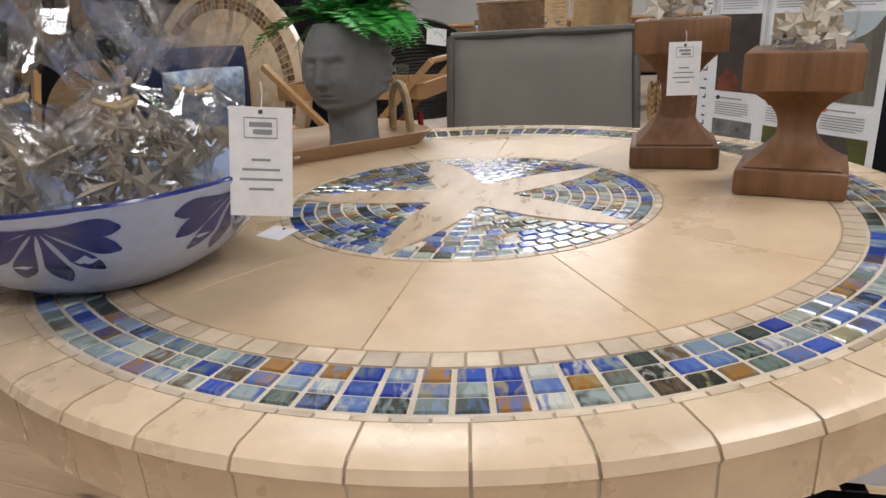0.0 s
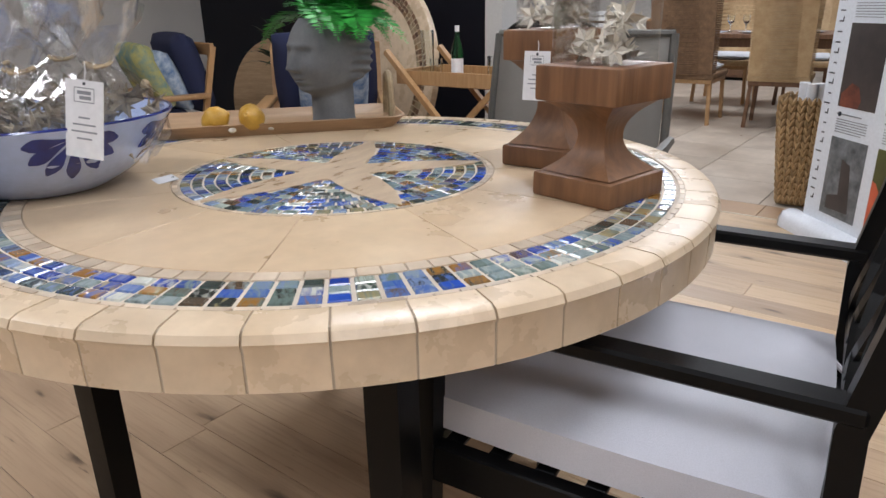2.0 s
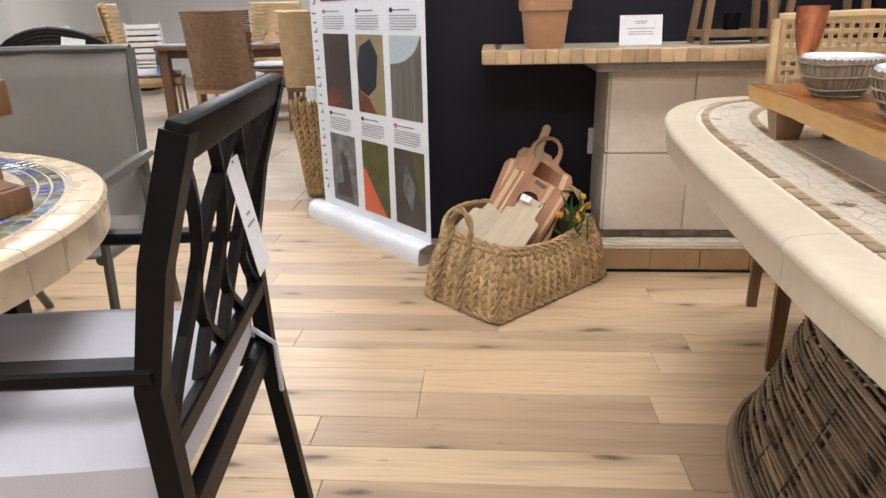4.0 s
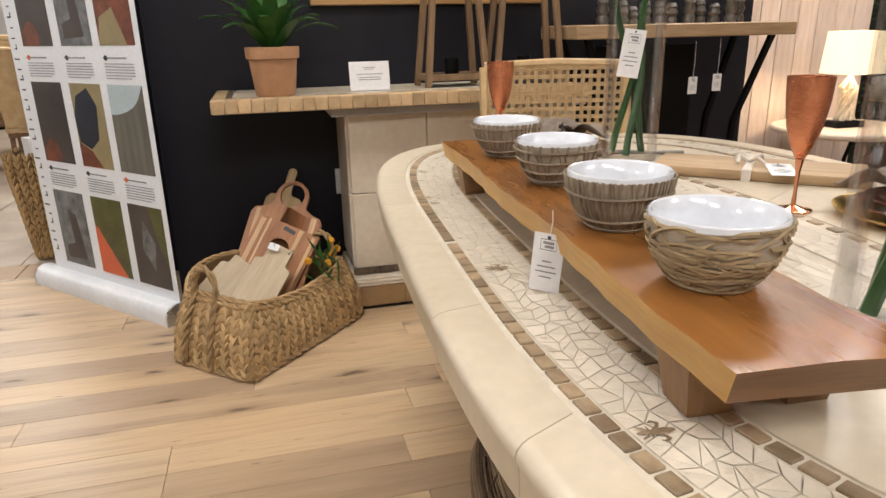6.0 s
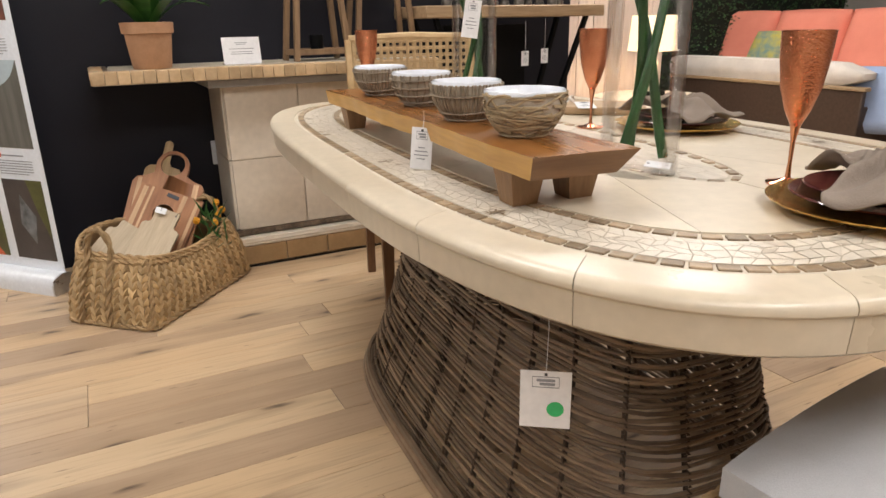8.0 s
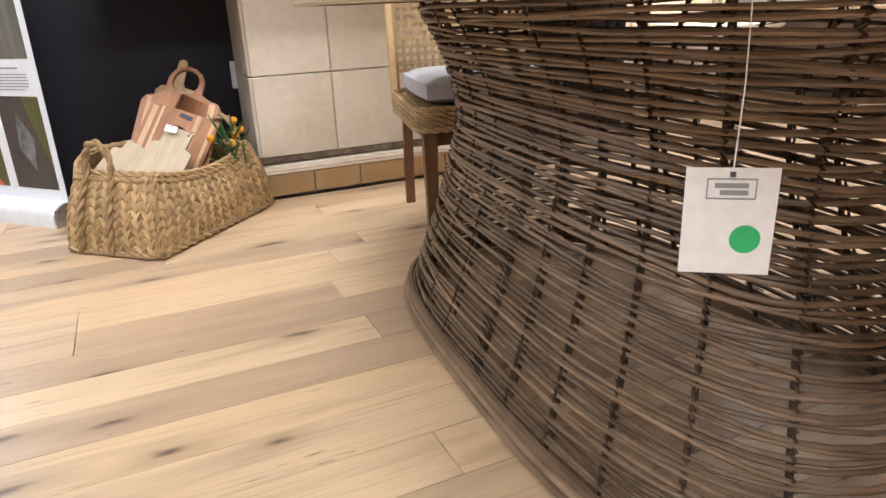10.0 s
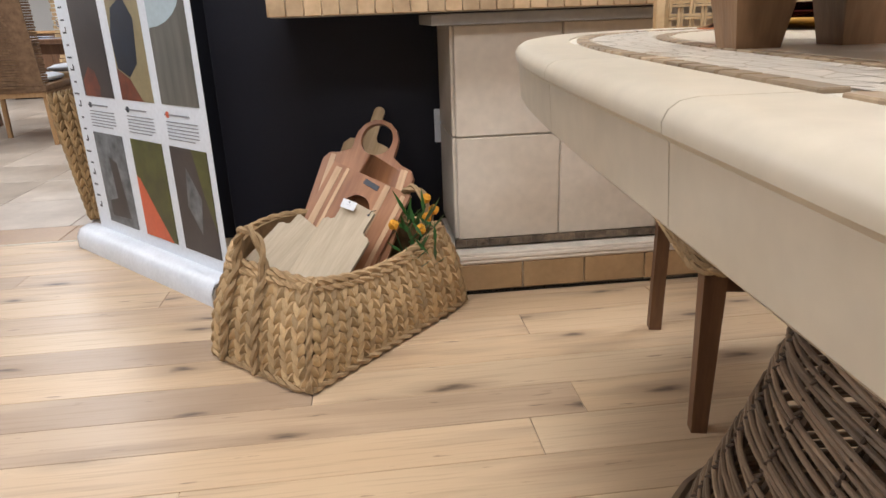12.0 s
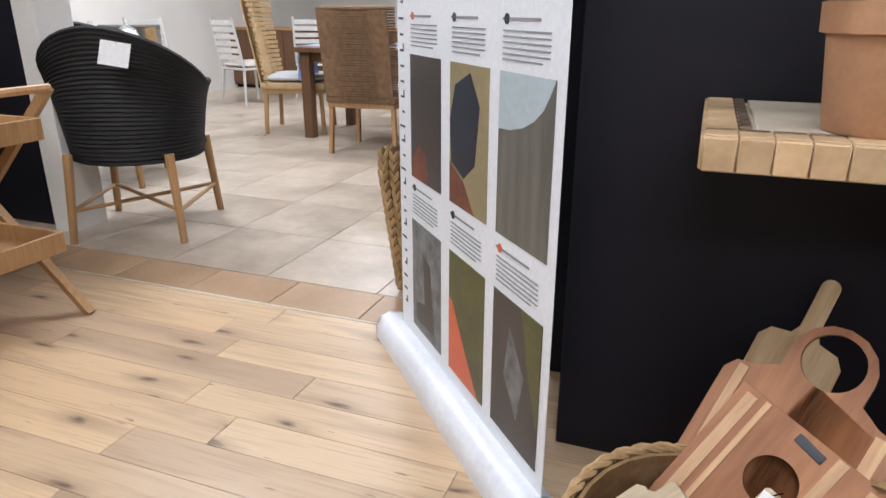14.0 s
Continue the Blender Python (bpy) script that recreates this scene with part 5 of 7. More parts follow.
COLS = ((0.032, 0.290), (0.348, 0.602), (0.675, 0.945))
ROWS = ((0.148, 0.548), (0.700, 1.097), (1.265, 1.655), (1.80, 2.14))
PICS = [["print_steel_dark", "green_orange", "steel"], ["curtain", "navy", "weave"], ["brown", "steel", "weave"], ["navy", "curtain", "brown"]]
for r, (z0, z1) in enumerate(ROWS):
    for c, (x0, x1) in enumerate(COLS):
        kind = PICS[r][c]
        base = {"curtain": "print_grey", "navy": "print_gold", "weave": "print_dark", "green_orange": "print_green", "steel": "print_steel", "print_steel_dark": "print_dark", "brown": "print_brown"}[kind]
        ph = part("photo", flat(B(), x0, x1, z0, z1), M[base], bn, smooth=0)
        w, h = x1 - x0, z1 - z0
        y2 = YP + 0.0012
        def poly(pp, mt):
            bm = B()
            vs = [bm.verts.new((x0 + a * w, y2, z0 + b * h)) for a, b in pp]
            bm.faces.new(vs)
            q = part("shape", bm, M[mt], ph, smooth=0)
        if kind == "green_orange":
            poly([(1, 0), (1, 0.62), (0.9, 0.6), (0.55, 0.32), (0.12, 0.0)], "print_orange")
        elif kind == "curtain":
            poly([(0, 1), (1, 1), (1, 0.66)] + [(1 - 0.95 * math.sin(k * math.pi / 12), 1 - 0.34 * math.cos(k * math.pi / 12)) for k in range(1, 6)], "print_sky")
        elif kind == "navy":
            poly([(0.3, 0.35), (0.2, 0.75), (0.45, 0.95), (0.85, 0.85), (1, 0.6), (0.95, 0.3), (0.6, 0.22)], "print_navy")
            poly([(1, 0), (1, 0.3), (0.6, 0.2), (0.3, 0.0)], "print_brown")
        elif kind == "weave":
            poly([(0.95, 0.0), (0.95, 0.16), (0.7, 0.3), (0.5, 0.26), (0.4, 0.1), (0.45, 0)], "print_brown")
        elif kind == "steel":
            poly([(0.2, 0.1), (0.35, 0.7), (0.6, 0.75), (0.55, 0.3), (0.85, 0.25), (0.85, 0.08)], "print_dark")
        elif kind == "print_steel_dark":
            poly([(0.42, 0.2), (0.30, 0.55), (0.62, 0.82), (0.72, 0.45)], "print_steel")
            poly([(0, 0.25), (0.0, 1), (0.40, 1), (0.22, 0.6)], "print_green")
        elif kind == "brown":
            poly([(0.2, 0), (0.5, 0.4), (0.9, 0.3), (1, 0)], "print_gold")
        # caption above each photo
        bm = B()
        flat(bm, x0 + w * 0.30, x1 - w * 0.02, z1 + 0.112, z1 + 0.118)
        for k in range(6):
            flat(bm, x0 + w * (0.12 + 0.12 * (k == 5)), x1 - w * 0.04, z1 + 0.088 - k * 0.0125, z1 + 0.0915 - k * 0.0125)
        part("caption", bm, M["ink_grey"], bn, smooth=0)["kind"] = "stuff"
        part("caption_mark", lathe(B(), [(0, 0.002), (0.012, 0.002), (0.012, 0)], 16, squash=(1, 1)), M["print_orange" if (r + c) % 3 == 0 else "print_navy"], bn, m=pose(x0 + w * 0.9, YP - 0.001, z1 + 0.115, -90, 0, 0))
# upright lettering down the far edge: readable only as marks
bm = B()
rng = random.Random(8)
for k in range(40):
    z = 0.2 + k * 0.05
    flat(bm, 1.012, 1.012 + rng.choice((0.022, 0.034, 0.045)), z, z + 0.007)
    if k % 3 == 0:
        flat(bm, 1.012, 1.018, z, z + 0.026)
part("edge_lettering", bm, M["ink"], bn, "column of dark upright lettering", smooth=0)["kind"] = "stuff"

# ---- seagrass basket with cutting boards ----
BK = pose(2.072, 2.902, 0, 0, 0, 36.6)
bk = thing("seagrass_basket", BK, "tapered woven seagrass basket with rope handles on the floor", "basket")
BA, BB, TA, TB2, BHT = 0.368, 0.214, 0.292, 0.176, 0.288


def bkrim(x, y):
    """Rim height: the front side dips a little in the middle, the back rises."""
    front = min(1.0, max(0.0, 0.5 - y / (2 * TB2)))
    return BHT + 0.015 + (0.022 - 0.067 * front) * (1 - min(1.0, abs(x) / TA) ** 2)


def bk_pt(side, s, t, out=0.0):
    """A point on a side wall: s runs along the wall from -1 to 1, t from the floor up."""
    a, b = BA + (TA - BA) * t, BB + (TB2 - BB) * t
    bul = 0.018 * math.sin(math.pi * t) + out
    if side == 0:
        p = (s * a, -b - bul)
    elif side == 1:
        p = (a + bul, s * b)
    elif side == 2:
        p = (-s * a, b + bul + (0.115 + 0.045 * t) * (1 - s * s))    # the back side bows out
    else:
        p = (-a - bul, -s * b)
    return Vector((p[0], p[1], 0.012 + t * (bkrim(p[0], p[1]) - 0.012)))


# inner wall behind the plait, its dark colour stands in for gap shade
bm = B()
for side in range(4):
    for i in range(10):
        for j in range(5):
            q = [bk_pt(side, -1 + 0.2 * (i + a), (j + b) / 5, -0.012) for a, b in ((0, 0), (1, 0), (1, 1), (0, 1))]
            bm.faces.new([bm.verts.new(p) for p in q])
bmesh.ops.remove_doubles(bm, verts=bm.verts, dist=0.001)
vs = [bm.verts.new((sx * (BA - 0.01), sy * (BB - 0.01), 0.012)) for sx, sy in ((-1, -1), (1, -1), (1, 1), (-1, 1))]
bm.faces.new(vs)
li = part("lining", bm, M["seagrass_plain"], bk, "inner seagrass wall toned dark for shade between strands", smooth=0)
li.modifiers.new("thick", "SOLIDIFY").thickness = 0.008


def leaf(bm, p, q, n, w, th):
    """A plump strand from p to q on a surface with normal n."""
    d = q - p
    s = d.cross(n).normalized() * w
    r = []
    for t, k in ((0.0, 0.12), (0.22, 0.8), (0.5, 1.0), (0.78, 0.8), (1.0, 0.12)):
        c = p + d * t
        h = n * th * (0.25 + 0.75 * k)
        r.append([bm.verts.new(c - s * k), bm.verts.new(c + h), bm.verts.new(c + s * k)])
    for A, C in zip(r, r[1:]):
        bm.faces.new((A[0], A[1], C[1], C[0]))
        bm.faces.new((A[1], A[2], C[2], C[1]))


rng = random.Random(31)
for side in range(4):
    bm = B()
    half = BA if side % 2 == 0 else BB
    cols = round(2 * half / 0.054)
    for i in range(cols):
        for j in range(9):
            s0 = -1 + 2 * i / cols
            s1 = -1 + 2 * (i + 1) / cols
            sm = (s0 + s1) / 2
            t0, t1 = j / 9 - 0.015, (j + 1) / 9 + 0.022
            n = (bk_pt(side, sm, 0.5, 0.1) - bk_pt(side, sm, 0.5)).normalized()
            for a, b in ((s0, sm), (s1, sm)):
                p = bk_pt(side, a + (b - a) * 0.05, min(t1, 1.0), rng.uniform(0, 0.002))
                q = bk_pt(side, b, max(t0, 0.0), rng.uniform(0, 0.002))
                leaf(bm, p, q, n, 0.0150 * rng.uniform(0.9, 1.12), 0.012)
    part("weave", bm, M["seagrass"], bk, "plaited seagrass strands", smooth=60)["kind"] = "stuff"


def rope(bm, pts, r, twist=26, closed=False, strands=2):
    """A twisted rope of strands along a line."""
    P = [Vector(p) for p in pts]
    if closed:
        P.append(P[0])
    L = [0.0]
    for a, b in zip(P, P[1:]):
        L.append(L[-1] + (b - a).length)
    n = max(8, int(L[-1] / (r * 1.1)))
    xs = np.linspace(0, L[-1], n)
    arr = np.array([tuple(p) for p in P])
    Q = [Vector([float(np.interp(x, L, arr[:, k])) for k in range(3)]) for x in xs]
    for st in range(strands):
        out = []
        for i, q in enumerate(Q):
            d = (Q[min(i + 1, n - 1)] - Q[max(i - 1, 0)]).normalized()
            u = d.cross(Vector((0.31, 0.17, 0.93))).normalized()
            w = d.cross(u)
            a = xs[i] / r * 0.85 + st * 2 * math.pi / strands
            out.append(q + (u * math.cos(a) + w * math.sin(a)) * r * 0.5)
        tube(bm, out, r * 0.62, 5)


for nm, t, rr in (("rim_rope", 1.0, 0.013), ("rim_rope", 0.93, 0.011), ("foot_rope", 0.01, 0.013)):
    pts = []
    for side in range(4):
        for k in range(12):
            pts.append(bk_pt(side, -0.97 + 1.94 * k / 12, t, 0.006))
    bm = B()
    rope(bm, pts, rr, closed=True)
    part(nm, bm, M["rope"], bk, "twisted seagrass rope")
for sx, sy in ((-1, -1), (1, -1), (1, 1), (-1, 1)):
    pts = [(sx * (BA + (TA - BA) * t + 0.012 * math.sin(math.pi * t)), sy * (BB + (TB2 - BB) * t + 0.012 * math.sin(math.pi * t)), 0.012 + t * (BHT - 0.0)) for t in np.linspace(0, 1, 9)]
    bm = B()
    rope(bm, pts, 0.011)
    part("corner_strand", bm, M["rope"], bk, "twisted corner strand")
for side in (3, 1):
    pts = []
    for t in np.linspace(0.0, 1.0, 8):
        pts.append(bk_pt(side, -0.66, t, 0.018))
    top = bk_pt(side, -0.66, 1.0, 0.012)
    bot = bk_pt(side, 0.04, 1.0, 0.012)
    for k in range(1, 8):
        a = math.pi * k / 8
        p = top.lerp(bot, 0.5 - 0.5 * math.cos(a))
        p.z += 0.115 * math.sin(a) ** 0.75
        pts.append(p)
    for t in np.linspace(1.0, 0.0, 8):
        pts.append(bk_pt(side, 0.04, t, 0.018))
    bm = B()
    rope(bm, pts, 0.0145)
    part("rope_handle", bm, M["rope"], bk, "thick twisted rope handle running to the foot")


def board_outline(w, h, neck_w, neck_h, r=0.03):
    pts = [(-w + r, 0), (w - r, 0), (w, r), (w, h - r), (w - r * 0.6, h - r * 0.1), (neck_w * 1.5, h + 0.006), (neck_w, h + 0.03), (neck_w, h + neck_h - neck_w)]
    pts += [(neck_w * math.cos(a), h + neck_h - neck_w + neck_w * math.sin(a)) for a in np.linspace(0.3, math.pi - 0.3, 7)]
    pts += [(-neck_w, h + neck_h - neck_w), (-neck_w, h + 0.03), (-neck_w * 1.5, h + 0.006), (-w + r * 0.6, h - r * 0.1), (-w, h - r), (-w, r)]
    return pts


def with_hole(outline, c, rx, ry, th, n=14):
    """A plate, alike on both sides of x = 0, with an oval hole through it; it stands in x-z, th thick."""
    top = max(p[1] for p in outline)
    right = sorted([p for p in outline if p[0] > 1e-6], key=lambda p: outline.index(p))
    right = [(0, 0)] + right + [(0, top)]
    arc = [(rx * math.sin(math.pi * k / n), c[1] + ry * math.cos(math.pi * k / n)) for k in range(n + 1)]
    loop = right + arc
    bm = B()
    for s in (1, -1):
        f = [bm.verts.new((s * x, 0, z)) for x, z in loop]
        k = [bm.verts.new((s * x, th, z)) for x, z in loop]
        bm.faces.new(f)
        bm.faces.new(k[::-1])
        m = len(loop)
        for q in range(m):
            if loop[q][0] == 0 and loop[(q + 1) % m][0] == 0:
                continue
            bm.faces.new((f[q], f[(q + 1) % m], k[(q + 1) % m], k[q]))
    bmesh.ops.remove_doubles(bm, verts=bm.verts, dist=0.0003)
    return bm


def plate_with_hole(w, h, cz, r, th):
    """A plain rectangular plate w half wide and h high, with a round hole at height cz."""
    angs = sorted([2 * math.pi * k / 40 for k in range(40)] + [math.atan2(z - cz, x) % (2 * math.pi) for x in (-w, w) for z in (0, h)])
    bm = B()
    rings = []
    for y in (0.0, th):
        inner, outer = [], []
        for a in angs:
            c, sn = math.cos(a), math.sin(a)
            k = min(w / abs(c) if abs(c) > 1e-6 else 9.0, ((h - cz) if sn > 0 else cz) / abs(sn) if abs(sn) > 1e-6 else 9.0)
            inner.append(bm.verts.new((r * c, y, cz + r * sn)))
            outer.append(bm.verts.new((k * c, y, cz + k * sn)))
        rings.append((inner, outer))
    (fi, fo), (bi, bo_) = rings
    n = len(angs)
    for q in range(n):
        p = (q + 1) % n
        for A, C in ((fi, fo), (bi, bo_), (fi, bi), (fo, bo_)):
            bm.faces.new((A[q], A[p], C[p], C[q]))
    return bm


def board(m, w, h, nw, nh, th, material, label, hole=None, strips=()):
    t = thing("cutting_board", m, label, "cutting board", "boards in the basket")
    ol = board_outline(w, h, nw, nh) if nw else [(x, z + h / 2) for x, z in rrect(w, h / 2, 0.018)]
    if hole:
        part("body", with_hole(ol, hole[:2], hole[2], hole[3], th) if nw else plate_with_hole(w, h, hole[1], hole[2], th), material, t, smooth=25)
    else:
        part("body", prism(B(), ol, 0, th, 0.002, m=pose(0, th, 0, 90, 0, 0)), material, t, smooth=25)
    for x, ww, z0, z1 in strips:
        part("sapwood_strip", box(B(), (x, -0.0008, (z0 + z1) / 2), (ww, 0.003, z1 - z0)), M["acacia_pale"], t, "pale sapwood stripe", smooth=0)
    return t


def leaned(u, v, z, yaw, lean, tilt, h):
    """A board's own axes from the middle of its shoulder line: turned, leaned back, tipped sideways."""
    a, b, t = radians(yaw), radians(lean), radians(tilt)
    x = Vector((math.cos(a), math.sin(a), 0))
    back = Vector((-math.sin(a), math.cos(a), 0))
    up = back * math.sin(b) + Vector((0, 0, math.cos(b)))
    x, up = x * math.cos(t) - up * math.sin(t), x * math.sin(t) + up * math.cos(t)
    n = up.cross(x)
    m = Matrix((x, n, up)).transposed().to_4x4()
    m.translation = Vector((u, v, z)) - up * h
    return ROOM @ m


def neck_board(m, w, h, nw, nh, th, material, label, nicks=()):
    """A paddle board with square shoulders and a straight blunt neck, with small dark discs standing in for cord holes.
    """
    t = thing("cutting_board", m, label, "cutting board", "boards in the basket")
    ol = [(-w + 0.012, 0), (w - 0.012, 0), (w, 0.012), (w, h - 0.012), (w - 0.012, h), (nw + 0.01, h), (nw, h + 0.01), (nw, h + nh - 0.006), (nw - 0.006, h + nh), (-nw + 0.006, h + nh), (-nw, h + nh - 0.006), (-nw, h + 0.01), (-nw - 0.01, h), (-w + 0.012, h), (-w, h - 0.012), (-w, 0.012)]
    part("body", prism(B(), ol, 0, th, 0.002, m=pose(0, th, 0, 90, 0, 0)), material, t, smooth=25)
    for x in nicks:
        # no hole is cut: a flat dark disc gives the hole's shade
        part("cord_hole", lathe(B(), [(0, 0.0006), (0.0045, 0.0006), (0.0045, 0)], 12), M["ink"], t, "flat dark disc for the shade in a drilled hole", m=pose(x, -0.0004, h + nh - 0.018, 90, 0, 0))
        part("wire_loop", tube(B(), [(x, -0.001, h + nh - 0.018), (x + 0.006, -0.010, h + nh - 0.004), (x + 0.012, 0.004, h + nh + 0.008)], 0.0012, 5), M["black_metal"], t, "thin black wire")
    return t


board(leaned(1.676, 3.745, 0.520, 0, 41, 20, 0.60), 0.092, 0.60, 0.021, 0.165, 0.015, M["tan_board"], "tan paddle cutting board with a long handle in the basket")
board(leaned(1.674, 3.540, 0.488, -20, 32, 12, 0.56), 0.178, 0.56, 0.082, 0.158, 0.018, M["acacia"], "acacia cutting board with a ring handle in the basket", hole=(0, 0.642, 0.060, 0.060), strips=((-0.142, 0.020, 0.02, 0.553), (0.138, 0.026, 0.02, 0.553)))
slotted = board(leaned(1.676, 3.478, 0.4385, -20, 32, 22, 0.50), 0.160, 0.50, 0, 0, 0.018, M["acacia"], "striped acacia cutting board with a round hole in the basket", hole=(0.0, 0.375, 0.052, 0.052), strips=((-0.130, 0.024, 0.02, 0.488), (-0.096, 0.012, 0.02, 0.496), (0.070, 0.022, 0.02, 0.497), (0.138, 0.016, 0.02, 0.486)))
# slot is not cut through: a dark bar stands in for its shade
part("slot", box(B(), (0, 0, 0), (0.062, 0.004, 0.020), 0.0019, seg=2), M["ink"], slotted, "dark bar for the shade in a handle slot", m=pose(0.012, -0.001, 0.476, 0, 6, 0))
neck_board(leaned(1.585, 3.262, 0.330, -14, 36, 27, 0.31), 0.090, 0.31, 0.056, 0.085, 0.015, M["pale_board"], "pale mango-wood cutting board with wire loops in the basket", nicks=(-0.042, 0.042))
neck_board(leaned(1.432, 3.290, 0.300, -10, 36, 40, 0.26), 0.092, 0.26, 0.062, 0.055, 0.015, M["pale_board"], "small pale mango-wood cutting board in the basket")
card(leaned(1.602, 3.290, 0.410, -14, 36, 20, 0), 0.050, 0.030, "small white card on a pale cutting board", lines=1, mark=False)
fl_t = thing("flower_sprig", room(1.790, 3.215, 0.065), "sprig of mustard yellow button flowers in the basket", "flowers")
rng = random.Random(5)
for i, (x, z, y) in enumerate(((0.055, 0.345, 0.042), (0.055, 0.285, 0.030), (-0.058, 0.298, -0.070), (0.030, 0.262, -0.02), (0.080, 0.305, 0.045))):
    part("stem", tube(B(), [(0, 0, 0), (x * 0.5, y * 0.5, z * 0.6), (x, y, z)], 0.002, 5), M["stem"], fl_t)
    bm = B()
    ball(bm, (x, y, z), 0.0165, 14)
    for v in bm.verts:
        v.co += Vector((rng.uniform(-1, 1), rng.uniform(-1, 1), rng.uniform(-1, 1))) * 0.0022
    part("bloom", bm, M["yellow_bloom"], fl_t, "round mustard bloom", smooth=0)
for i in range(46):
    bm = B()
    a = rng.uniform(0, 6.28)
    z0 = rng.uniform(0.13, 0.30)
    o = Vector((rng.uniform(-0.05, 0.08), rng.uniform(-0.07, 0.03), z0))
    tip = o + Vector((math.cos(a) * 0.05, math.sin(a) * 0.03 - 0.01, rng.uniform(0.04, 0.10)))
    s = Vector((0.004, 0.003, 0))
    bm.faces.new([bm.verts.new(p) for p in (o, o.lerp(tip, 0.45) + s * 1.6, tip, o.lerp(tip, 0.45) - s * 1.6)])
    part("leaf", bm, M["leaf"], fl_t, smooth=0)

# ---- on the oval table ----
SB = pose(2.302, 1.015, OZ, 0, 0, -13.4)
sb = thing("serving_board", SB, "long live-edge amber wood serving board on four legs", "serving board")
bm = B()
rng = random.Random(12)
N = 40
top, bot = [], []
for i in range(N + 1):
    y = -0.63 + 1.26 * i / N
    wl = 0.097 + 0.0035 * math.sin(i * 0.35) + 0.0015 * math.sin(i * 1.7 + 1)
    wr = 0.092 + 0.005 * math.sin(i * 0.43 + 2) + 0.003 * math.sin(i * 1.3)
    sl = 0.02 * (1 - i / N)
    top.append([bm.verts.new((-wl, y, 0.100)), bm.verts.new((0, y + 0.0, 0.100)), bm.verts.new((wr, y - 0.01, 0.100))])
    bot.append([bm.verts.new((-wl + 0.008, y + sl, 0.060)), bm.verts.new((0, y + sl, 0.058)), bm.verts.new((wr - 0.03, y - 0.01 + sl, 0.060))])
for i in range(N):
    for j in range(2):
        bm.faces.new((top[i][j], top[i][j + 1], top[i + 1][j + 1], top[i + 1][j]))
        bm.faces.new((bot[i][j], bot[i + 1][j], bot[i + 1][j + 1], bot[i][j + 1]))
    for a in (0, 2):
        f = bm.faces.new((top[i][a], top[i + 1][a], bot[i + 1][a], bot[i][a]))
        f.material_index = 1
for i in (0, N):
    f = bm.faces.new((top[i][0], top[i][1], top[i][2], bot[i][2], bot[i][1], bot[i][0]))
    f.material_index = 2
ob = part("plank", bm, M["board_top"], sb, "amber slab with golden live edge")
ob.data.materials.append(M["board_edge"])
ob.data.materials.append(M["walnut_end"])
for x in (-0.056, 0.056):
    for y in (-0.515, 0.475):
        part("leg", lathe(B(), [(0.033, 0.0), (0.046, 0.059)], 4), M["board_leg"], sb, smooth=0, m=pose(x, y, 0, 0, 0, 45))


def bowl_dish(m, style, label):
    t = thing("wrapped_bowl", m @ Matrix.Scale(0.93, 4), label, "bowl", "bowls on the serving board")
    pr = [(0, 0.004), (0.038, 0.002), (0.052, 0.014), (0.068, 0.038), (0.076, 0.065), (0.079, 0.086), (0.077, 0.088), (0.073, 0.086), (0.069, 0.064), (0.06, 0.036), (0.04, 0.012), (0, 0.009)]
    part("dish", lathe(B(), pr, 40), M["ceramic_white"], t, "white glazed dish", smooth=60)
    r_at = lambda z: float(np.interp(z, [0.002, 0.014, 0.038, 0.065, 0.086], [0.04, 0.053, 0.069, 0.077, 0.080]))
    shell = [(0.040, 0.002)] + [(r_at(z) + 0.0006, z) for z in (0.014, 0.026, 0.038, 0.052, 0.065, 0.080)]
    part("outer_shell", lathe(B(), shell, 40), M["bowl_body"], t, "grey-beige fibre wall", smooth=60)
    r = random.Random(style)
    mt = M["twig_pale" if style == 3 else "twig"]
    if style == 3:
        for k in range(90):
            a0, tilt, z0 = r.uniform(0, 6.28), r.uniform(-0.03, 0.03), r.uniform(0.006, 0.078)
            span = r.uniform(1.0, 2.6)
            pts = []
            for i in range(13):
                a = a0 + span * i / 12
                z = min(0.083, max(0.004, z0 + tilt * math.sin(i / 12 * math.pi * 1.3 + k)))
                q = r_at(z) + r.uniform(0.0, 0.004)
                pts.append((q * math.cos(a), q * math.sin(a), z))
            part("twine", tube(B(), pts, 0.0022, 4), mt, t)
    else:
        nv = (46, 30, 60)[style]
        for k in range(nv):
            a = 2 * math.pi * k / nv
            pts = []
            for i in range(7):
                z = 0.003 + 0.079 * i / 6
                q = r_at(z) + 0.003
                aa = a + (0.05 if style == 1 else 0.02) * math.sin(i + k * 2.1)
                pts.append((q * math.cos(aa), q * math.sin(aa), z))
            part("twig", tube(B(), pts, (0.0023, 0.0021, 0.0024)[style], 4), mt, t)
        for z in ((0.012, 0.03, 0.05, 0.07) if style == 1 else (0.018, 0.045, 0.072) if style == 0 else (0.02, 0.058)):
            q = r_at(z) + 0.006
            part("hoop", tube(B(), [(q * math.cos(a), q * math.sin(a), z + 0.0015 * math.sin(3 * a)) for a in np.linspace(0, 6.2832, 33)[:-1]], 0.0022, 4, True), mt, t)
    for z in (0.003,):
        q = 0.046
        part("foot_ring", tube(B(), [(q * math.cos(a), q * math.sin(a), 0.004) for a in np.linspace(0, 6.2832, 25)[:-1]], 0.004, 5, True), mt, t)
    return t


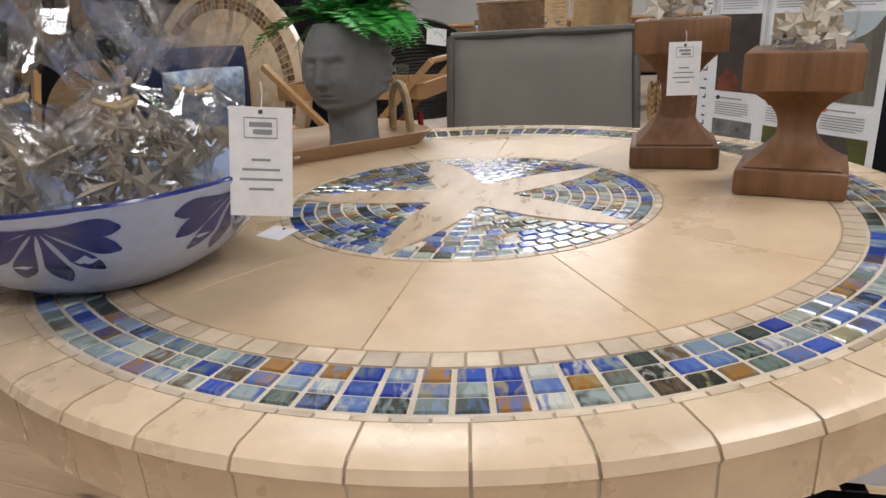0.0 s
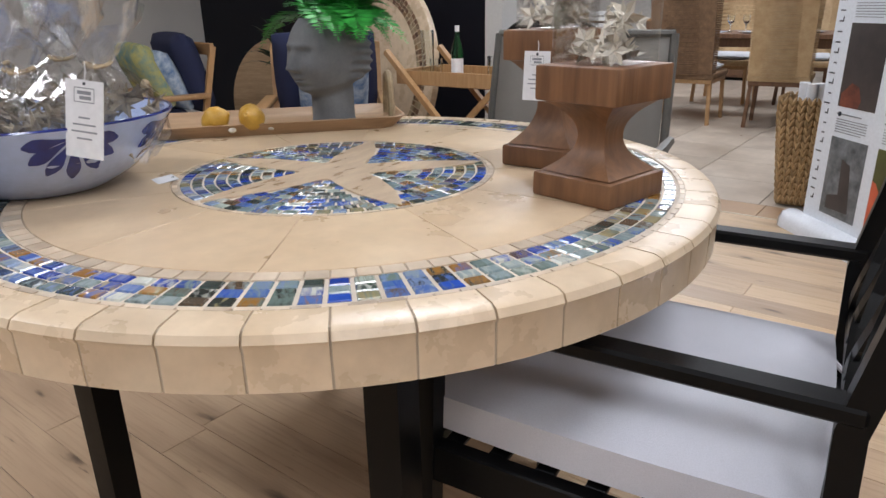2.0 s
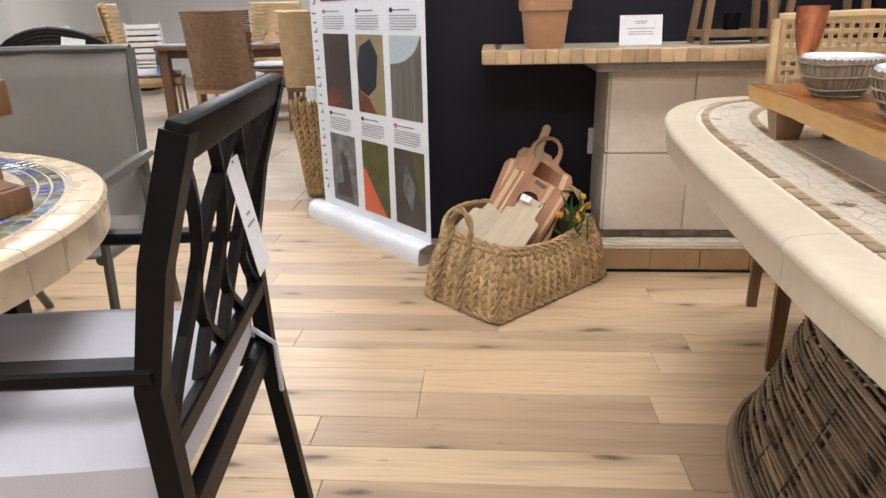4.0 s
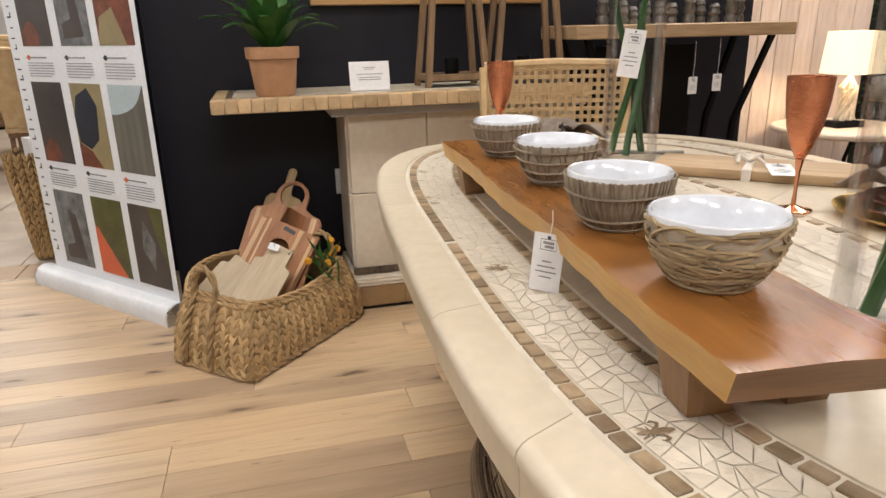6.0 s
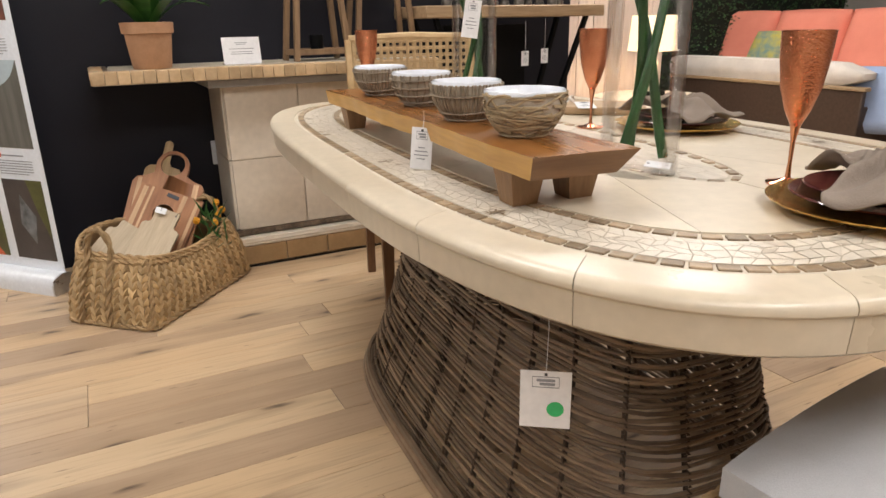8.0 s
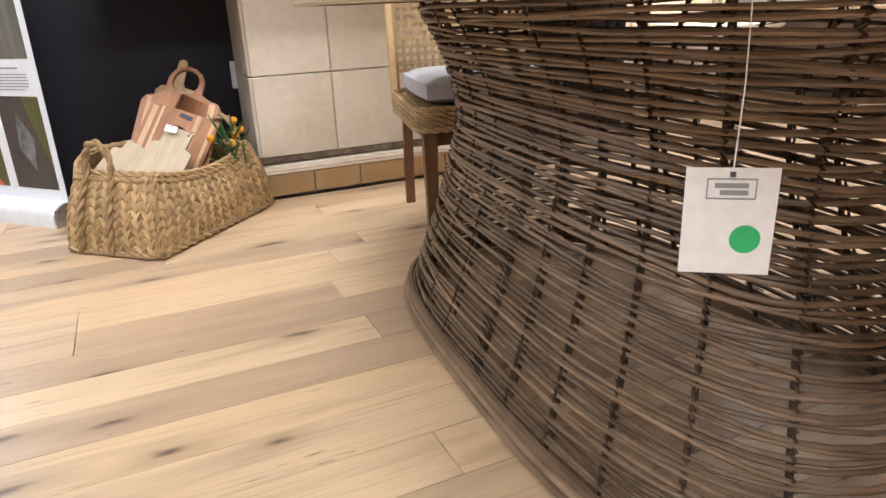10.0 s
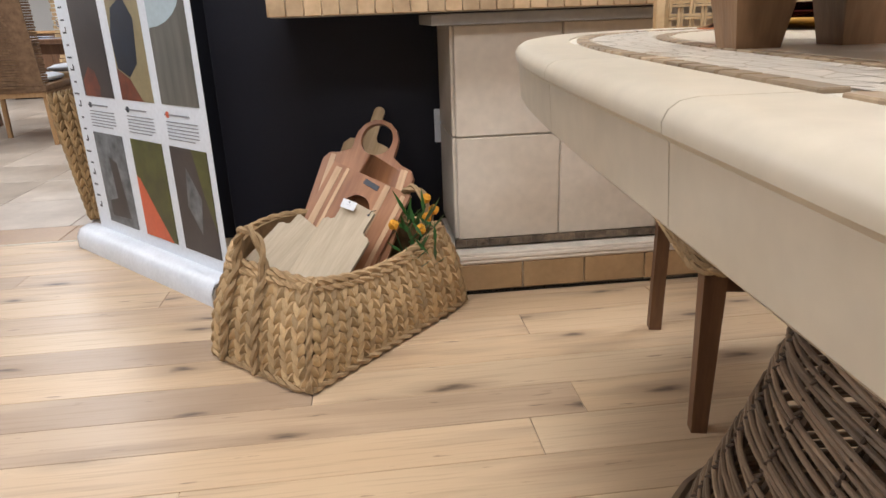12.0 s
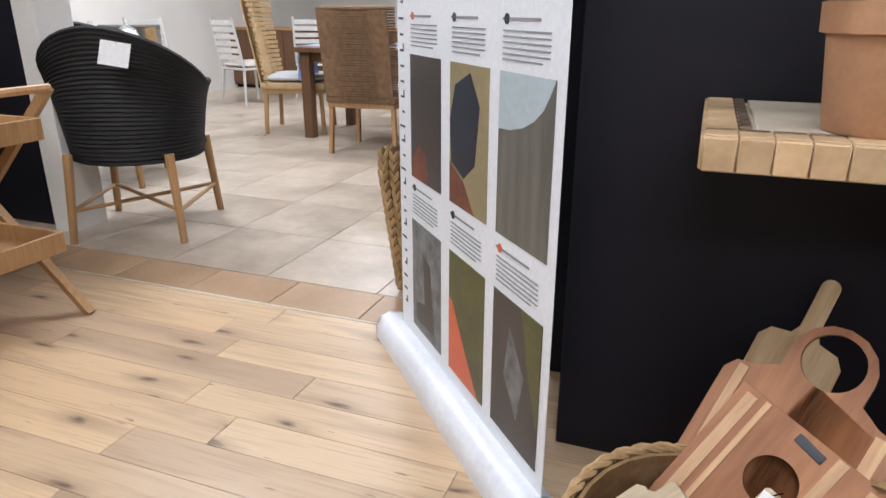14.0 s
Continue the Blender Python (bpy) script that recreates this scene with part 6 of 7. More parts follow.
ZB = OZ + 0.1003
bowl_dish(pose(2.396, 1.395, ZB), 0, "white bowl in upright grey willow twigs on the board")
bowl_dish(pose(2.336, 1.105, ZB), 1, "white bowl in a grey willow cage on the board")
bowl_dish(pose(2.252, 0.822, ZB), 2, "white bowl in close grey willow ribs on the board")
bowl_dish(pose(2.200, 0.592, ZB), 3, "white bowl wrapped in tangled pale twine on the board")
card(pose(2.166, 0.862, OZ + 0.088, -4, 4, -50), 0.046, 0.088, "white price card hanging at the serving board's edge", string=0.035)


def stem_vase(m, h, label, seed):
    t = thing("cylinder_vase", m, label, "vase", "glass vases with green stems")
    bm = B()
    lathe(bm, [(0, 0.0), (0.075, 0.0), (0.077, 0.004), (0.077, h), (0.073, h), (0.073, 0.016), (0, 0.016)], 40)
    g = part("glass", bm, M["vase_glass"], t, smooth=40)
    g.visible_shadow = False
    r = random.Random(seed)
    for k in range(3):
        a = 0.6 + k * 2.2
        p0 = Vector((0.052 * math.cos(a), 0.052 * math.sin(a), 0.03))
        p1 = Vector((0.06 * math.cos(a + 2.7), 0.06 * math.sin(a + 2.7), h * 0.75))
        pts = [p0.lerp(p1, i / 10) + Vector((0.006 * math.sin(i * 0.8 + k), 0.006 * math.cos(i * 0.7), 0)) for i in range(11)]
        pts.append(p1 + (p1 - p0).normalized() * 0.28)
        part("stem", tube(B(), pts, [0.0105 - 0.0002 * i for i in range(11)] + [0.007], 8), M["stem"], t, "thick green leek-like stem")
    return t


stem_vase(pose(2.478, 0.548, OZ, 0, 0, 20), 0.62, "tall clear cylinder vase with crossing green stems", 1)
stem_vase(pose(2.905, 1.590, OZ, 0, 0, 70), 0.62, "tall clear cylinder vase with green stems near the chair", 2)
card(pose(2.40, 0.470, 1.40, 0, 0, -35), 0.07, 0.12, "white price card hanging inside the vase's rim")
card(pose(2.842, 1.515, 1.29, 0, 8, -35), 0.055, 0.12, "white price card hung on the far vase")
card(pose(2.478, 0.530, OZ + 0.020, -86, 0, 30), 0.06, 0.05, "small clear-white sticker card in the vase foot", lines=0, mark=False)


def flute(m, label):
    t = thing("champagne_flute", m, label, "glass", "copper flutes on the oval table")
    part("foot", lathe(B(), [(0, 0.0), (0.036, 0.0), (0.037, 0.003), (0.02, 0.006), (0.006, 0.012), (0, 0.012)], 32), M["copper_smooth"], t, smooth=60)
    part("stem", lathe(B(), [(0, 0.008), (0.0055, 0.010), (0.0036, 0.04), (0.0045, 0.08), (0.009, 0.108), (0, 0.112)], 16), M["copper_smooth"], t, smooth=60)
    part("cup", lathe(B(), [(0, 0.106), (0.009, 0.108), (0.022, 0.135), (0.034, 0.175), (0.041, 0.225), (0.044, 0.272), (0.0425, 0.272), (0.039, 0.225), (0.03, 0.17), (0, 0.13)], 40), M["copper"], t, "hammered copper cup", smooth=60)


flute(pose(2.595, 0.300, OZ), "hammered copper champagne flute beside a gold charger")
flute(pose(2.863, 1.012, OZ), "hammered copper champagne flute behind the bowls")
flute(pose(2.735, 2.035, OZ), "hammered copper champagne flute before a rattan chair")


def setting(m, seed, label):
    t = thing("charger_plate", m, label, "plate", "place settings")
    part("charger", lathe(B(), [(0, 0.003), (0.10, 0.002), (0.12, 0.006), (0.165, 0.016), (0.168, 0.020), (0.163, 0.020), (0.12, 0.010), (0, 0.008)], 56), M["gold"], t, "gold beaded charger", smooth=60)
    for k in range(2):
        s = 0.135 - 0.02 * k
        z = 0.011 + 0.013 * k
        part("plate", lathe(B(), [(0, z), (0.6 * s, z), (0.72 * s, z + 0.004), (s, z + 0.018), (s - 0.002, z + 0.020), (0.7 * s, z + 0.007), (0, z + 0.004)], 48), M["maroon" if k == 0 else "maroon"], t, "dark maroon glazed plate", smooth=60)
    r = random.Random(seed)
    n = thing("napkin", m @ pose(0, 0, 0.034), "crumpled taupe linen napkin on a maroon plate", "napkin", "napkins")
    bm = B()
    G = 22
    vs = []
    for i in range(G + 1):
        row = []
        for j in range(G + 1):
            x, y = (i / G - 0.5), (j / G - 0.5)
            pinch = 0.25 + 0.75 * min(1.0, abs(x) * 2.6)
            z = 0.012 + 0.040 * math.exp(-(x * 3.0) ** 2) + 0.016 * math.sin(9 * y / pinch + seed) * (0.4 + abs(x)) + 0.010 * math.sin(17 * x + 6 * y)
            row.append(bm.verts.new((x * 0.30, y * 0.20 * pinch, max(0.004, z))))
        vs.append(row)
    for i in range(G):
        for j in range(G):
            bm.faces.new((vs[i][j], vs[i + 1][j], vs[i + 1][j + 1], vs[i][j + 1]))
    ob = part("cloth", bm, M["napkin"], n, "folded linen cloth", smooth=80)
    ob.modifiers.new("thick", "SOLIDIFY").thickness = 0.004
    bm = B()
    tube(bm, [(0.0, 0.026 * math.cos(a), 0.026 + 0.022 * math.sin(a)) for a in np.linspace(0, 6.2832, 21)[:-1]], 0.005, 6, True)
    part("napkin_ring", bm, M["pewter"], n, "dark metal napkin ring")


setting(pose(2.515, 0.110, OZ, 0, 0, 30), 1, "gold charger with stacked maroon plates at the table's end")
setting(pose(3.020, 0.835, OZ, 0, 0, 70), 2, "gold charger with stacked maroon plates behind the vase")
setting(pose(2.860, 1.885, OZ, 0, 0, 10), 3, "gold charger with stacked maroon plates at the far end")
cb = thing("bread_board", pose(3.085, 1.300, OZ, 0, 0, -52), "rustic brown bread board tied with white ribbon", "cutting board")
part("board", box(B(), (0, 0, 0.014), (0.50, 0.19, 0.028), 0.008, seg=2), M["rustic"], cb)
bm = B()
for s in (0,):
    box(bm, (-0.02, 0, 0.014), (0.022, 0.197, 0.034), 0.003)
part("ribbon", bm, M["cream_fabric"], cb, "white ribbon band", smooth=0)
bm = B()
for a in (0.5, 2.2, 3.7, 5.3):
    tube(bm, [(-0.02, 0, 0.034), (-0.02 + 0.03 * math.cos(a), 0.03 * math.sin(a), 0.05), (-0.02 + 0.045 * math.cos(a + 0.4), 0.045 * math.sin(a + 0.4), 0.034)], 0.005, 5)
part("bow", bm, M["cream_fabric"], cb, "white ribbon bow")
card(pose(3.10, 1.255, OZ + 0.034, -86, 0, -40), 0.06, 0.11, "white price card lying on the bread board")
sp = thing("salad_server", pose(2.99, 1.66, OZ, 0, 0, -30), "dark horn-handled salad server on the table", "cutlery")
part("bowl", ball(B(), (-0.10, 0, 0.014), 0.036, 14, (1.3, 0.9, 0.32)), M["walnut_end"], sp, smooth=60)
part("handle", tube(B(), [(-0.06, 0, 0.014), (0.05, 0, 0.012), (0.14, 0.004, 0.010)], [0.007, 0.006, 0.008], 8), M["pewter"], sp)
card(pose(2.050, 0.372, 0.692, 0, 0, -46), 0.082, 0.104, "white price card with green sticker under the table rim", lines=0, string=0.15, dot=True)


# ---- woven dining chairs at the oval table ----
def strand_grid(x0, x1, z0, z1, y, nx, nz, r, parent, material, curve=0.0):
    """An open basket weave of upright and level strands."""
    for i in range(nx):
        for d in (-0.0042, 0.0042):
            x = x0 + (x1 - x0) * i / (nx - 1) + d
            pts = [(x, y + curve * (1 - (2 * (x - x0) / (x1 - x0) - 1) ** 2) + r * 1.1 * (1 if (k + i) % 2 else -1), z0 + (z1 - z0) * k / (nz - 1)) for k in range(nz)]
            part("strand", tube(B(), pts, r, 4), material, parent)
    for k in range(nz):
        for d in (-0.0042, 0.0042):
            z = z0 + (z1 - z0) * k / (nz - 1) + d
            pts = [(x0 + (x1 - x0) * i / (nx - 1), y + curve * (1 - (2 * i / (nx - 1) - 1) ** 2) - r * 1.1 * (1 if (k + i) % 2 else -1), z) for i in range(nx)]
            part("strand", tube(B(), pts, r, 4), material, parent)


def woven_chair(m, label):
    t = thing("woven_chair", m, label, "chair", "woven chairs at the oval table")
    for s in (-1, 1):
        part("front_leg", lathe(B(), [(0.026, 0), (0.036, 0.42)], 4), M["teak_dark"], t, smooth=0, m=pose(0.255 * s, -0.26, 0, 0, 0, 45))
        part("rear_leg", tube(B(), [(0.25 * s, 0.30, 0), (0.25 * s, 0.27, 0.42)], 0.027, 4), M["teak_dark"], t, smooth=0)
        part("back_post", tube(B(), [(0.29 * s, 0.27, 0.44), (0.295 * s, 0.285, 0.8), (0.295 * s, 0.32, 1.15)], 0.021, 6), M["rattan_light"], t, "rattan-wrapped post")
    part("apron", box(B(), (0, -0.01, 0.385), (0.50, 0.50, 0.05), 0.003), M["teak_dark"], t, smooth=0)
    for i in range(5):
        z = 0.425 + i * 0.018
        pts = [(x, y, z) for x, y in rrect(0.302, 0.302, 0.05)]
        bm = B()
        rope(bm, pts, 0.0115, closed=True)
        part("seat_rope", bm, M["rope"], t, "wound seagrass seat band")
    part("seat", box(B(), (0, 0, 0.46), (0.57, 0.57, 0.07), 0.012), M["seagrass_plain"], t)
    strand_grid(-0.275, 0.275, 0.58, 1.14, 0.30, 18, 18, 0.0048, t, M["rattan_light"], 0.02)
    part("top_roll", tube(B(), [(-0.295, 0.32, 1.15), (0, 0.335, 1.16), (0.295, 0.32, 1.15)], 0.021, 8), M["rattan_light"], t, "wrapped rattan top roll")
    cushion("cushion", (0.54, 0.54, 0.10), M["grey_fabric"], t, pose(0, -0.02, 0.553), "light grey piped seat cushion", edge=0.8)
    return t


wc = woven_chair(room(2.72, 2.67, 0, -12.5), "open-weave rattan dining chair with grey cushion facing the table")
copy_thing(wc, pose(2.445, -0.150, 0, 0, 0, 178))["label"] = "open-weave rattan dining chair tucked at the table's end"

# ---- on the mantel ----
ZM = 1.0393
pt = thing("terracotta_pot", room(1.672, 3.480, ZM), "terracotta pot with a green agave on the mantel", "potted plant")
part("pot", lathe(B(), [(0, 0), (0.083, 0), (0.087, 0.006), (0.103, 0.155), (0.114, 0.158), (0.117, 0.205), (0.108, 0.207), (0.104, 0.17), (0, 0.17)], 40), M["terracotta"], pt, smooth=40)
part("soil", lathe(B(), [(0, 0.178), (0.105, 0.176)], 24), M["soil"], pt)
rng = random.Random(14)
for i in range(22):
    a = i * 2.399
    lean = 0.35 + 0.75 * (i / 22)
    L = rng.uniform(0.26, 0.36)
    bm = B()
    rws = []
    for k in range(9):
        t = k / 8
        rad = 0.015 + L * math.sin(lean) * (t ** 1.05)
        z = 0.175 + L * math.cos(lean) * t + 0.05 * math.sin(math.pi * t) - 0.05 * lean * t * t
        w = 0.034 * math.sin(math.pi * min(0.999, 0.22 + 0.78 * t)) ** 0.8
        c = Vector((math.cos(a) * rad, math.sin(a) * rad, z))
        s = Vector((-math.sin(a), math.cos(a), 0)) * w
        n = Vector((math.cos(a), math.sin(a), 0.4)) * w * 0.35
        rws.append([bm.verts.new(c + s), bm.verts.new(c + n), bm.verts.new(c - s), bm.verts.new(c + n * 0.4 - Vector((0, 0, 0.006)))])
    for A, C in zip(rws, rws[1:]):
        for j in range(4):
            bm.faces.new((A[j], A[(j + 1) % 4], C[(j + 1) % 4], C[j]))
    part("blade", bm, M["leaf"], pt, smooth=50)
sg = thing("shelf_sign", room(2.10, 3.51, ZM, -2), "small white acrylic sign card on the mantel", "sign")
part("card", box(B(), (0, 0, 0.066), (0.185, 0.003, 0.132)), M["paper"], sg, smooth=0, m=pose(0, 0, 0, -12, 0, 0))
bm = B()
for z, w in ((0.105, 0.06), (0.097, 0.045), (0.075, 0.12), (0.06, 0.10), (0.05, 0.11)):
    box(bm, (0, -0.0022, z), (w, 0.0012, 0.0028))
part("print", bm, M["ink_grey"], sg, smooth=0, m=pose(0, 0, 0, -12, 0, 0))
part("foot", box(B(), (0, 0.03, 0.0015), (0.185, 0.07, 0.003)), M["clear"], sg, smooth=0)


def lantern(m, w, h, label):
    t = thing("wooden_lantern", m, label, "lantern", "lanterns on the mantel")
    for sx in (-1, 1):
        for sy in (-1, 1):
            part("post", tube(B(), [(sx * w, sy * w * 0.6, 0), (sx * w * 0.62, sy * w * 0.36, h)], 0.019, 4), M["lantern_wood"], t, smooth=0)
    for z, k in ((0.045, 0.96), (h * 0.97, 0.64)):
        for sy in (-1, 1):
            part("rail", box(B(), (0, sy * w * 0.6 * k, z), (2 * w * k, 0.02, 0.03), 0.002), M["lantern_wood"], t, smooth=0)
        for sx in (-1, 1):
            part("side_rail", box(B(), (sx * w * k, 0, z), (0.02, 1.2 * w * k, 0.03), 0.002), M["lantern_wood"], t, smooth=0)
    part("metal_base", box(B(), (0, 0, 0.045), (w * 1.5, w * 0.9, 0.02), 0.002), M["black_metal"], t, "black metal candle plate", smooth=0)
    part("candle_cup", lathe(B(), [(0, 0.055), (0.035, 0.055), (0.038, 0.13), (0.034, 0.13), (0.03, 0.07), (0, 0.07)], 20), M["black_metal"], t, "black metal candle cup")


lantern(room(2.52, 3.61, ZM, 4), 0.15, 0.62, "weathered wooden tapered lantern on the mantel")
lantern(room(2.90, 3.63, ZM, -3), 0.17, 0.68, "larger weathered wooden tapered lantern on the mantel")
wf = thing("wall_frame", room(2.5, 3.868, 1.43), "honey wood frame hung on the charcoal wall", "mirror")
for z in (0.025, 1.0):
    part("rail", box(B(), (0, 0, z), (1.24, 0.035, 0.06), 0.005), M["mirror_frame"], wf, smooth=0)
for x in (-0.59, 0.59):
    part("stile", box(B(), (x, 0, 0.51), (0.06, 0.035, 0.92), 0.005), M["mirror_frame"], wf, smooth=0)
part("panel", box(B(), (0, 0.006, 0.51), (1.13, 0.006, 0.92)), M["black_wall"], wf, smooth=0)
part("wall_switch", box(B(), (1.985, 3.884, 0.545), (0.08, 0.012, 0.135), 0.003), M["white_plastic"], None, "white electrical plate on the charcoal wall", smooth=0, m=ROOM)
tagged(bpy.data.objects["wall_switch"], category="socket")

# ---- bar table by the wall ----
bt = thing("bar_table", room(3.70, 3.62, 0), "rustic plank bar table with black iron legs", "table")
part("tabletop", box(B(), (0, 0, 1.275), (1.24, 0.44, 0.066), 0.006), M["rustic"], bt)
for s in (-1, 1):
    x = 0.40 * s
    for sy in (-1, 1):
        part("leg", tube(B(), [(x + 0.06 * s, 0.17 * sy, 0), (x - 0.05 * s, 0.12 * sy, 0.5), (x - 0.03 * s, 0.12 * sy, 0.8), (x + 0.13 * s, 0.15 * sy, 1.245)], 0.019, 4), M["black_metal"], bt, smooth=0)
    part("foot_rail", box(B(), (x - 0.03 * s, 0, 0.42), (0.03, 0.26, 0.03)), M["black_metal"], bt, smooth=0)
part("stretcher", box(B(), (0, 0, 0.55), (0.80, 0.03, 0.05)), M["black_metal"], bt, smooth=0)
part("back_panel", box(B(), (-0.02, 0.16, 0.9), (0.60, 0.012, 0.60)), M["black_metal"], bt, smooth=0)
for x, z in ((0.02, 1.05), (0.16, 1.06)):
    card(room(3.70 + x, 3.385, z, 6), 0.055, 0.085, "white price card hanging from the bar table", string=0.17)
rng = random.Random(6)
for i in range(11):
    h = rng.uniform(0.09, 0.15)
    ob = part("figurine", lathe(B(), [(0, 0), (0.03, 0), (0.032, h * 0.2), (0.022, h * 0.34), (0.034, h * 0.5), (0.024, h * 0.72), (0.03, h * 0.8), (0.018, h), (0, h)], 14), M["pewter"], None, "small dark pewter candle cup on the bar table", smooth=50, m=room(3.38 + i * 0.082, 3.70 + rng.uniform(-0.05, 0.05), 1.3085))
    tagged(ob, category="ornament", group="cups on the bar table")

# ---- lamp corner and sofa ----
st = thing("side_table", room(5.32, 4.0, 0), "round stone side table with bent iron legs", "side table")
part("tabletop", lathe(B(), [(0, 0.60), (0.42, 0.60), (0.44, 0.615), (0.44, 0.63), (0.43, 0.64), (0, 0.64)], 40), M["wall_tile"], st)
for k in range(3):
    a = k * 2.094 + 0.5
    c, s = math.cos(a), math.sin(a)
    part("leg", tube(B(), [(0.38 * c, 0.38 * s, 0), (0.15 * c, 0.15 * s, 0.25), (0.14 * c, 0.14 * s, 0.4), (0.33 * c, 0.33 * s, 0.6)], 0.014, 6), M["black_metal"], st)
tl = thing("table_lamp", room(5.30, 3.98, 0.641), "lit table lamp with square linen shade and driftwood base", "lamp")
part("base", box(B(), (0, 0, 0.02), (0.22, 0.13, 0.04), 0.004), M["black_metal"], tl, smooth=0)
bm = B()
rng = random.Random(44)
for k in range(7):
    a = k * 0.9
    tube(bm, [(0.05 * math.cos(a), 0.05 * math.sin(a), 0.04), (0.04 * math.cos(a + 1.4), 0.04 * math.sin(a + 1.4), 0.16), (0.05 * math.cos(a + 2.4), 0.05 * math.sin(a + 2.4), 0.25), (0, 0, 0.33)], [0.02, 0.017, 0.012, 0.007], 6)
part("driftwood_stem", bm, M["shell"], tl, "twisted pale driftwood stem")
part("shade", lathe(B(), [(0.185, 0.34), (0.165, 0.60)], 4), M["lit_shade"], tl, "glowing cream linen shade", smooth=0, m=pose(0, 0, 0, 0, 0, 45))
bl = bpy.data.lights.new("bulb", "POINT")
bl.energy, bl.color, bl.shadow_soft_size = 11, (1.0, 0.80, 0.58), 0.05
new("lamp_bulb_light", bl).matrix_basis = room(5.30, 3.98, 1.02)

so = thing("outdoor_sofa", room(6.95, 4.05, 0), "dark wood sofa with cream and coral cushions", "sofa")
part("frame", box(B(), (0, 0, 0.34), (0.95, 2.1, 0.44), 0.01), M["brown_frame"], so)
part("back_panel", box(B(), (-0.46, 0, 0.42), (0.05, 2.1, 0.52), 0.01), M["brown_frame"], so)
part("top_cap", box(B(), (-0.46, 0, 0.69), (0.08, 2.14, 0.03), 0.006), M["rustic"], so)
cushion("seat_cushion", (0.9, 2.05, 0.2), M["cream_fabric"], so, pose(0.05, 0, 0.65), "cream seat cushion")
cushion("bolster", (0.22, 2.1, 0.2), M["cream_fabric"], so, pose(-0.40, 0, 0.78), "cream back bolster with piping")
for i in range(3):
    cushion("coral_cushion", (0.70, 0.6, 0.2), M["coral_fabric"], so, pose(0.30, -0.68 + i * 0.70, 0.98, 0, -72, 0) @ pose(0, 0, 0, 0, 0, 90), "coral back cushion with white piping")
cushion("blue_pillow", (0.5, 0.46, 0.16), M["blue_fabric"], so, pose(-0.30, -1.02, 0.60, 0, -75, 20), "pale blue scatter pillow")
cushion("striped_pillow", (0.34, 0.34, 0.14), M["yellow_print"], so, pose(0.15, 0.3, 0.93, 0, -62, 0), "orange and yellow striped pillow")
so2 = thing("coral_daybed", room(8.1, 2.45, 0), "dark wood daybed with a coral seat cushion", "sofa")
part("frame", box(B(), (0, 0, 0.2), (1.6, 0.95, 0.40), 0.01), M["brown_frame"], so2)
cushion("seat_cushion", (1.55, 0.92, 0.2), M["coral_fabric"], so2, pose(0, 0, 0.44), "coral seat cushion")

# hedge leaves
rng = random.Random(77)
bm = B()
for i in range(5200):
    c = Vector((rng.uniform(5.92, 9.0), 4.90 - abs(rng.gauss(0, 0.03)), rng.uniform(0.3, 2.2)))
    d = Vector((rng.uniform(-1, 1), rng.uniform(-1.2, 0.1), rng.uniform(-0.6, 1))).normalized() * rng.uniform(0.022, 0.04)
    s = d.cross(Vector((rng.uniform(-1, 1), rng.uniform(-1, 1), rng.uniform(-1, 1)))).normalized() * 0.011
    bm.faces.new([bm.verts.new(p) for p in (c, c + d * 0.5 + s, c + d, c + d * 0.5 - s)])
part("hedge_leaves", bm, M["hedge"], hw, "small glossy hedge leaves", smooth=0)["kind"] = "stuff"

# ---- dining hall beyond the tiles ----
def leg4(t, w, d, h, r, material, splay=0.02, z0=0.0):
    for sx in (-1, 1):
        for sy in (-1, 1):
            part("leg", tube(B(), [(sx * (w + splay), sy * (d + splay), z0), (sx * w, sy * d, h)], r, 4), material, t, smooth=0)


def woven_sheet(bm, fn, nu, nv, th):
    """Level strands laid over a curved back; fn(u, v) gives a place."""
    for j in range(nv):
        pts = [fn(i / nu, (j + 0.5) / nv) + Vector((0, (0.35 if (i + j) % 2 else -0.35) * th, 0)) for i in range(nu + 1)]
        tube(bm, pts, th, 4)


def barrel_chair(m, material, leg_mat, label, w=0.29, back=1.15, rows=34):
    t = thing("side_chair", m, label, "chair", "chairs at the hall dining table")
    leg4(t, w - 0.04, w - 0.05, 0.46, 0.026, leg_mat)
    part("seat", box(B(), (0, 0, 0.49), (w * 2, w * 2, 0.07), 0.02, seg=2), material, t)
    part("seat_rail", box(B(), (0, 0, 0.44), (w * 1.9, w * 1.9, 0.05), 0.004), leg_mat, t, smooth=0)
    def f(u, v):
        x = (u * 2 - 1) * (w + 0.02 * v)
        return Vector((x, w + 0.02 + 0.11 * v - 0.10 * (abs(u * 2 - 1) ** 2.5), 0.50 + (back - 0.50) * v))
    bm = B()
    woven_sheet(bm, f, 22, rows, (back - 0.5) / rows * 0.52)
    part("woven_back", bm, material, t, "tightly woven back", smooth=60)["kind"] = "stuff"
    part("back_lining", box(B(), (0, 0, 0), (w * 1.9, 0.012, back - 0.52), m=pose(0, w + 0.06, (back + 0.5) / 2, -9.5, 0, 0)), M["abaca"] if material is M["abaca"] else M["rattan_light"], t, smooth=0)
    part("top_roll", tube(B(), [f(u, 1.0) for u in np.linspace(0, 1, 13)], 0.017, 6), material, t)
    cushion("cushion", (w * 1.8, w * 1.8, 0.08), M["grey_fabric"], t, pose(0, 0, 0.56), "dark seat cushion")
    return t


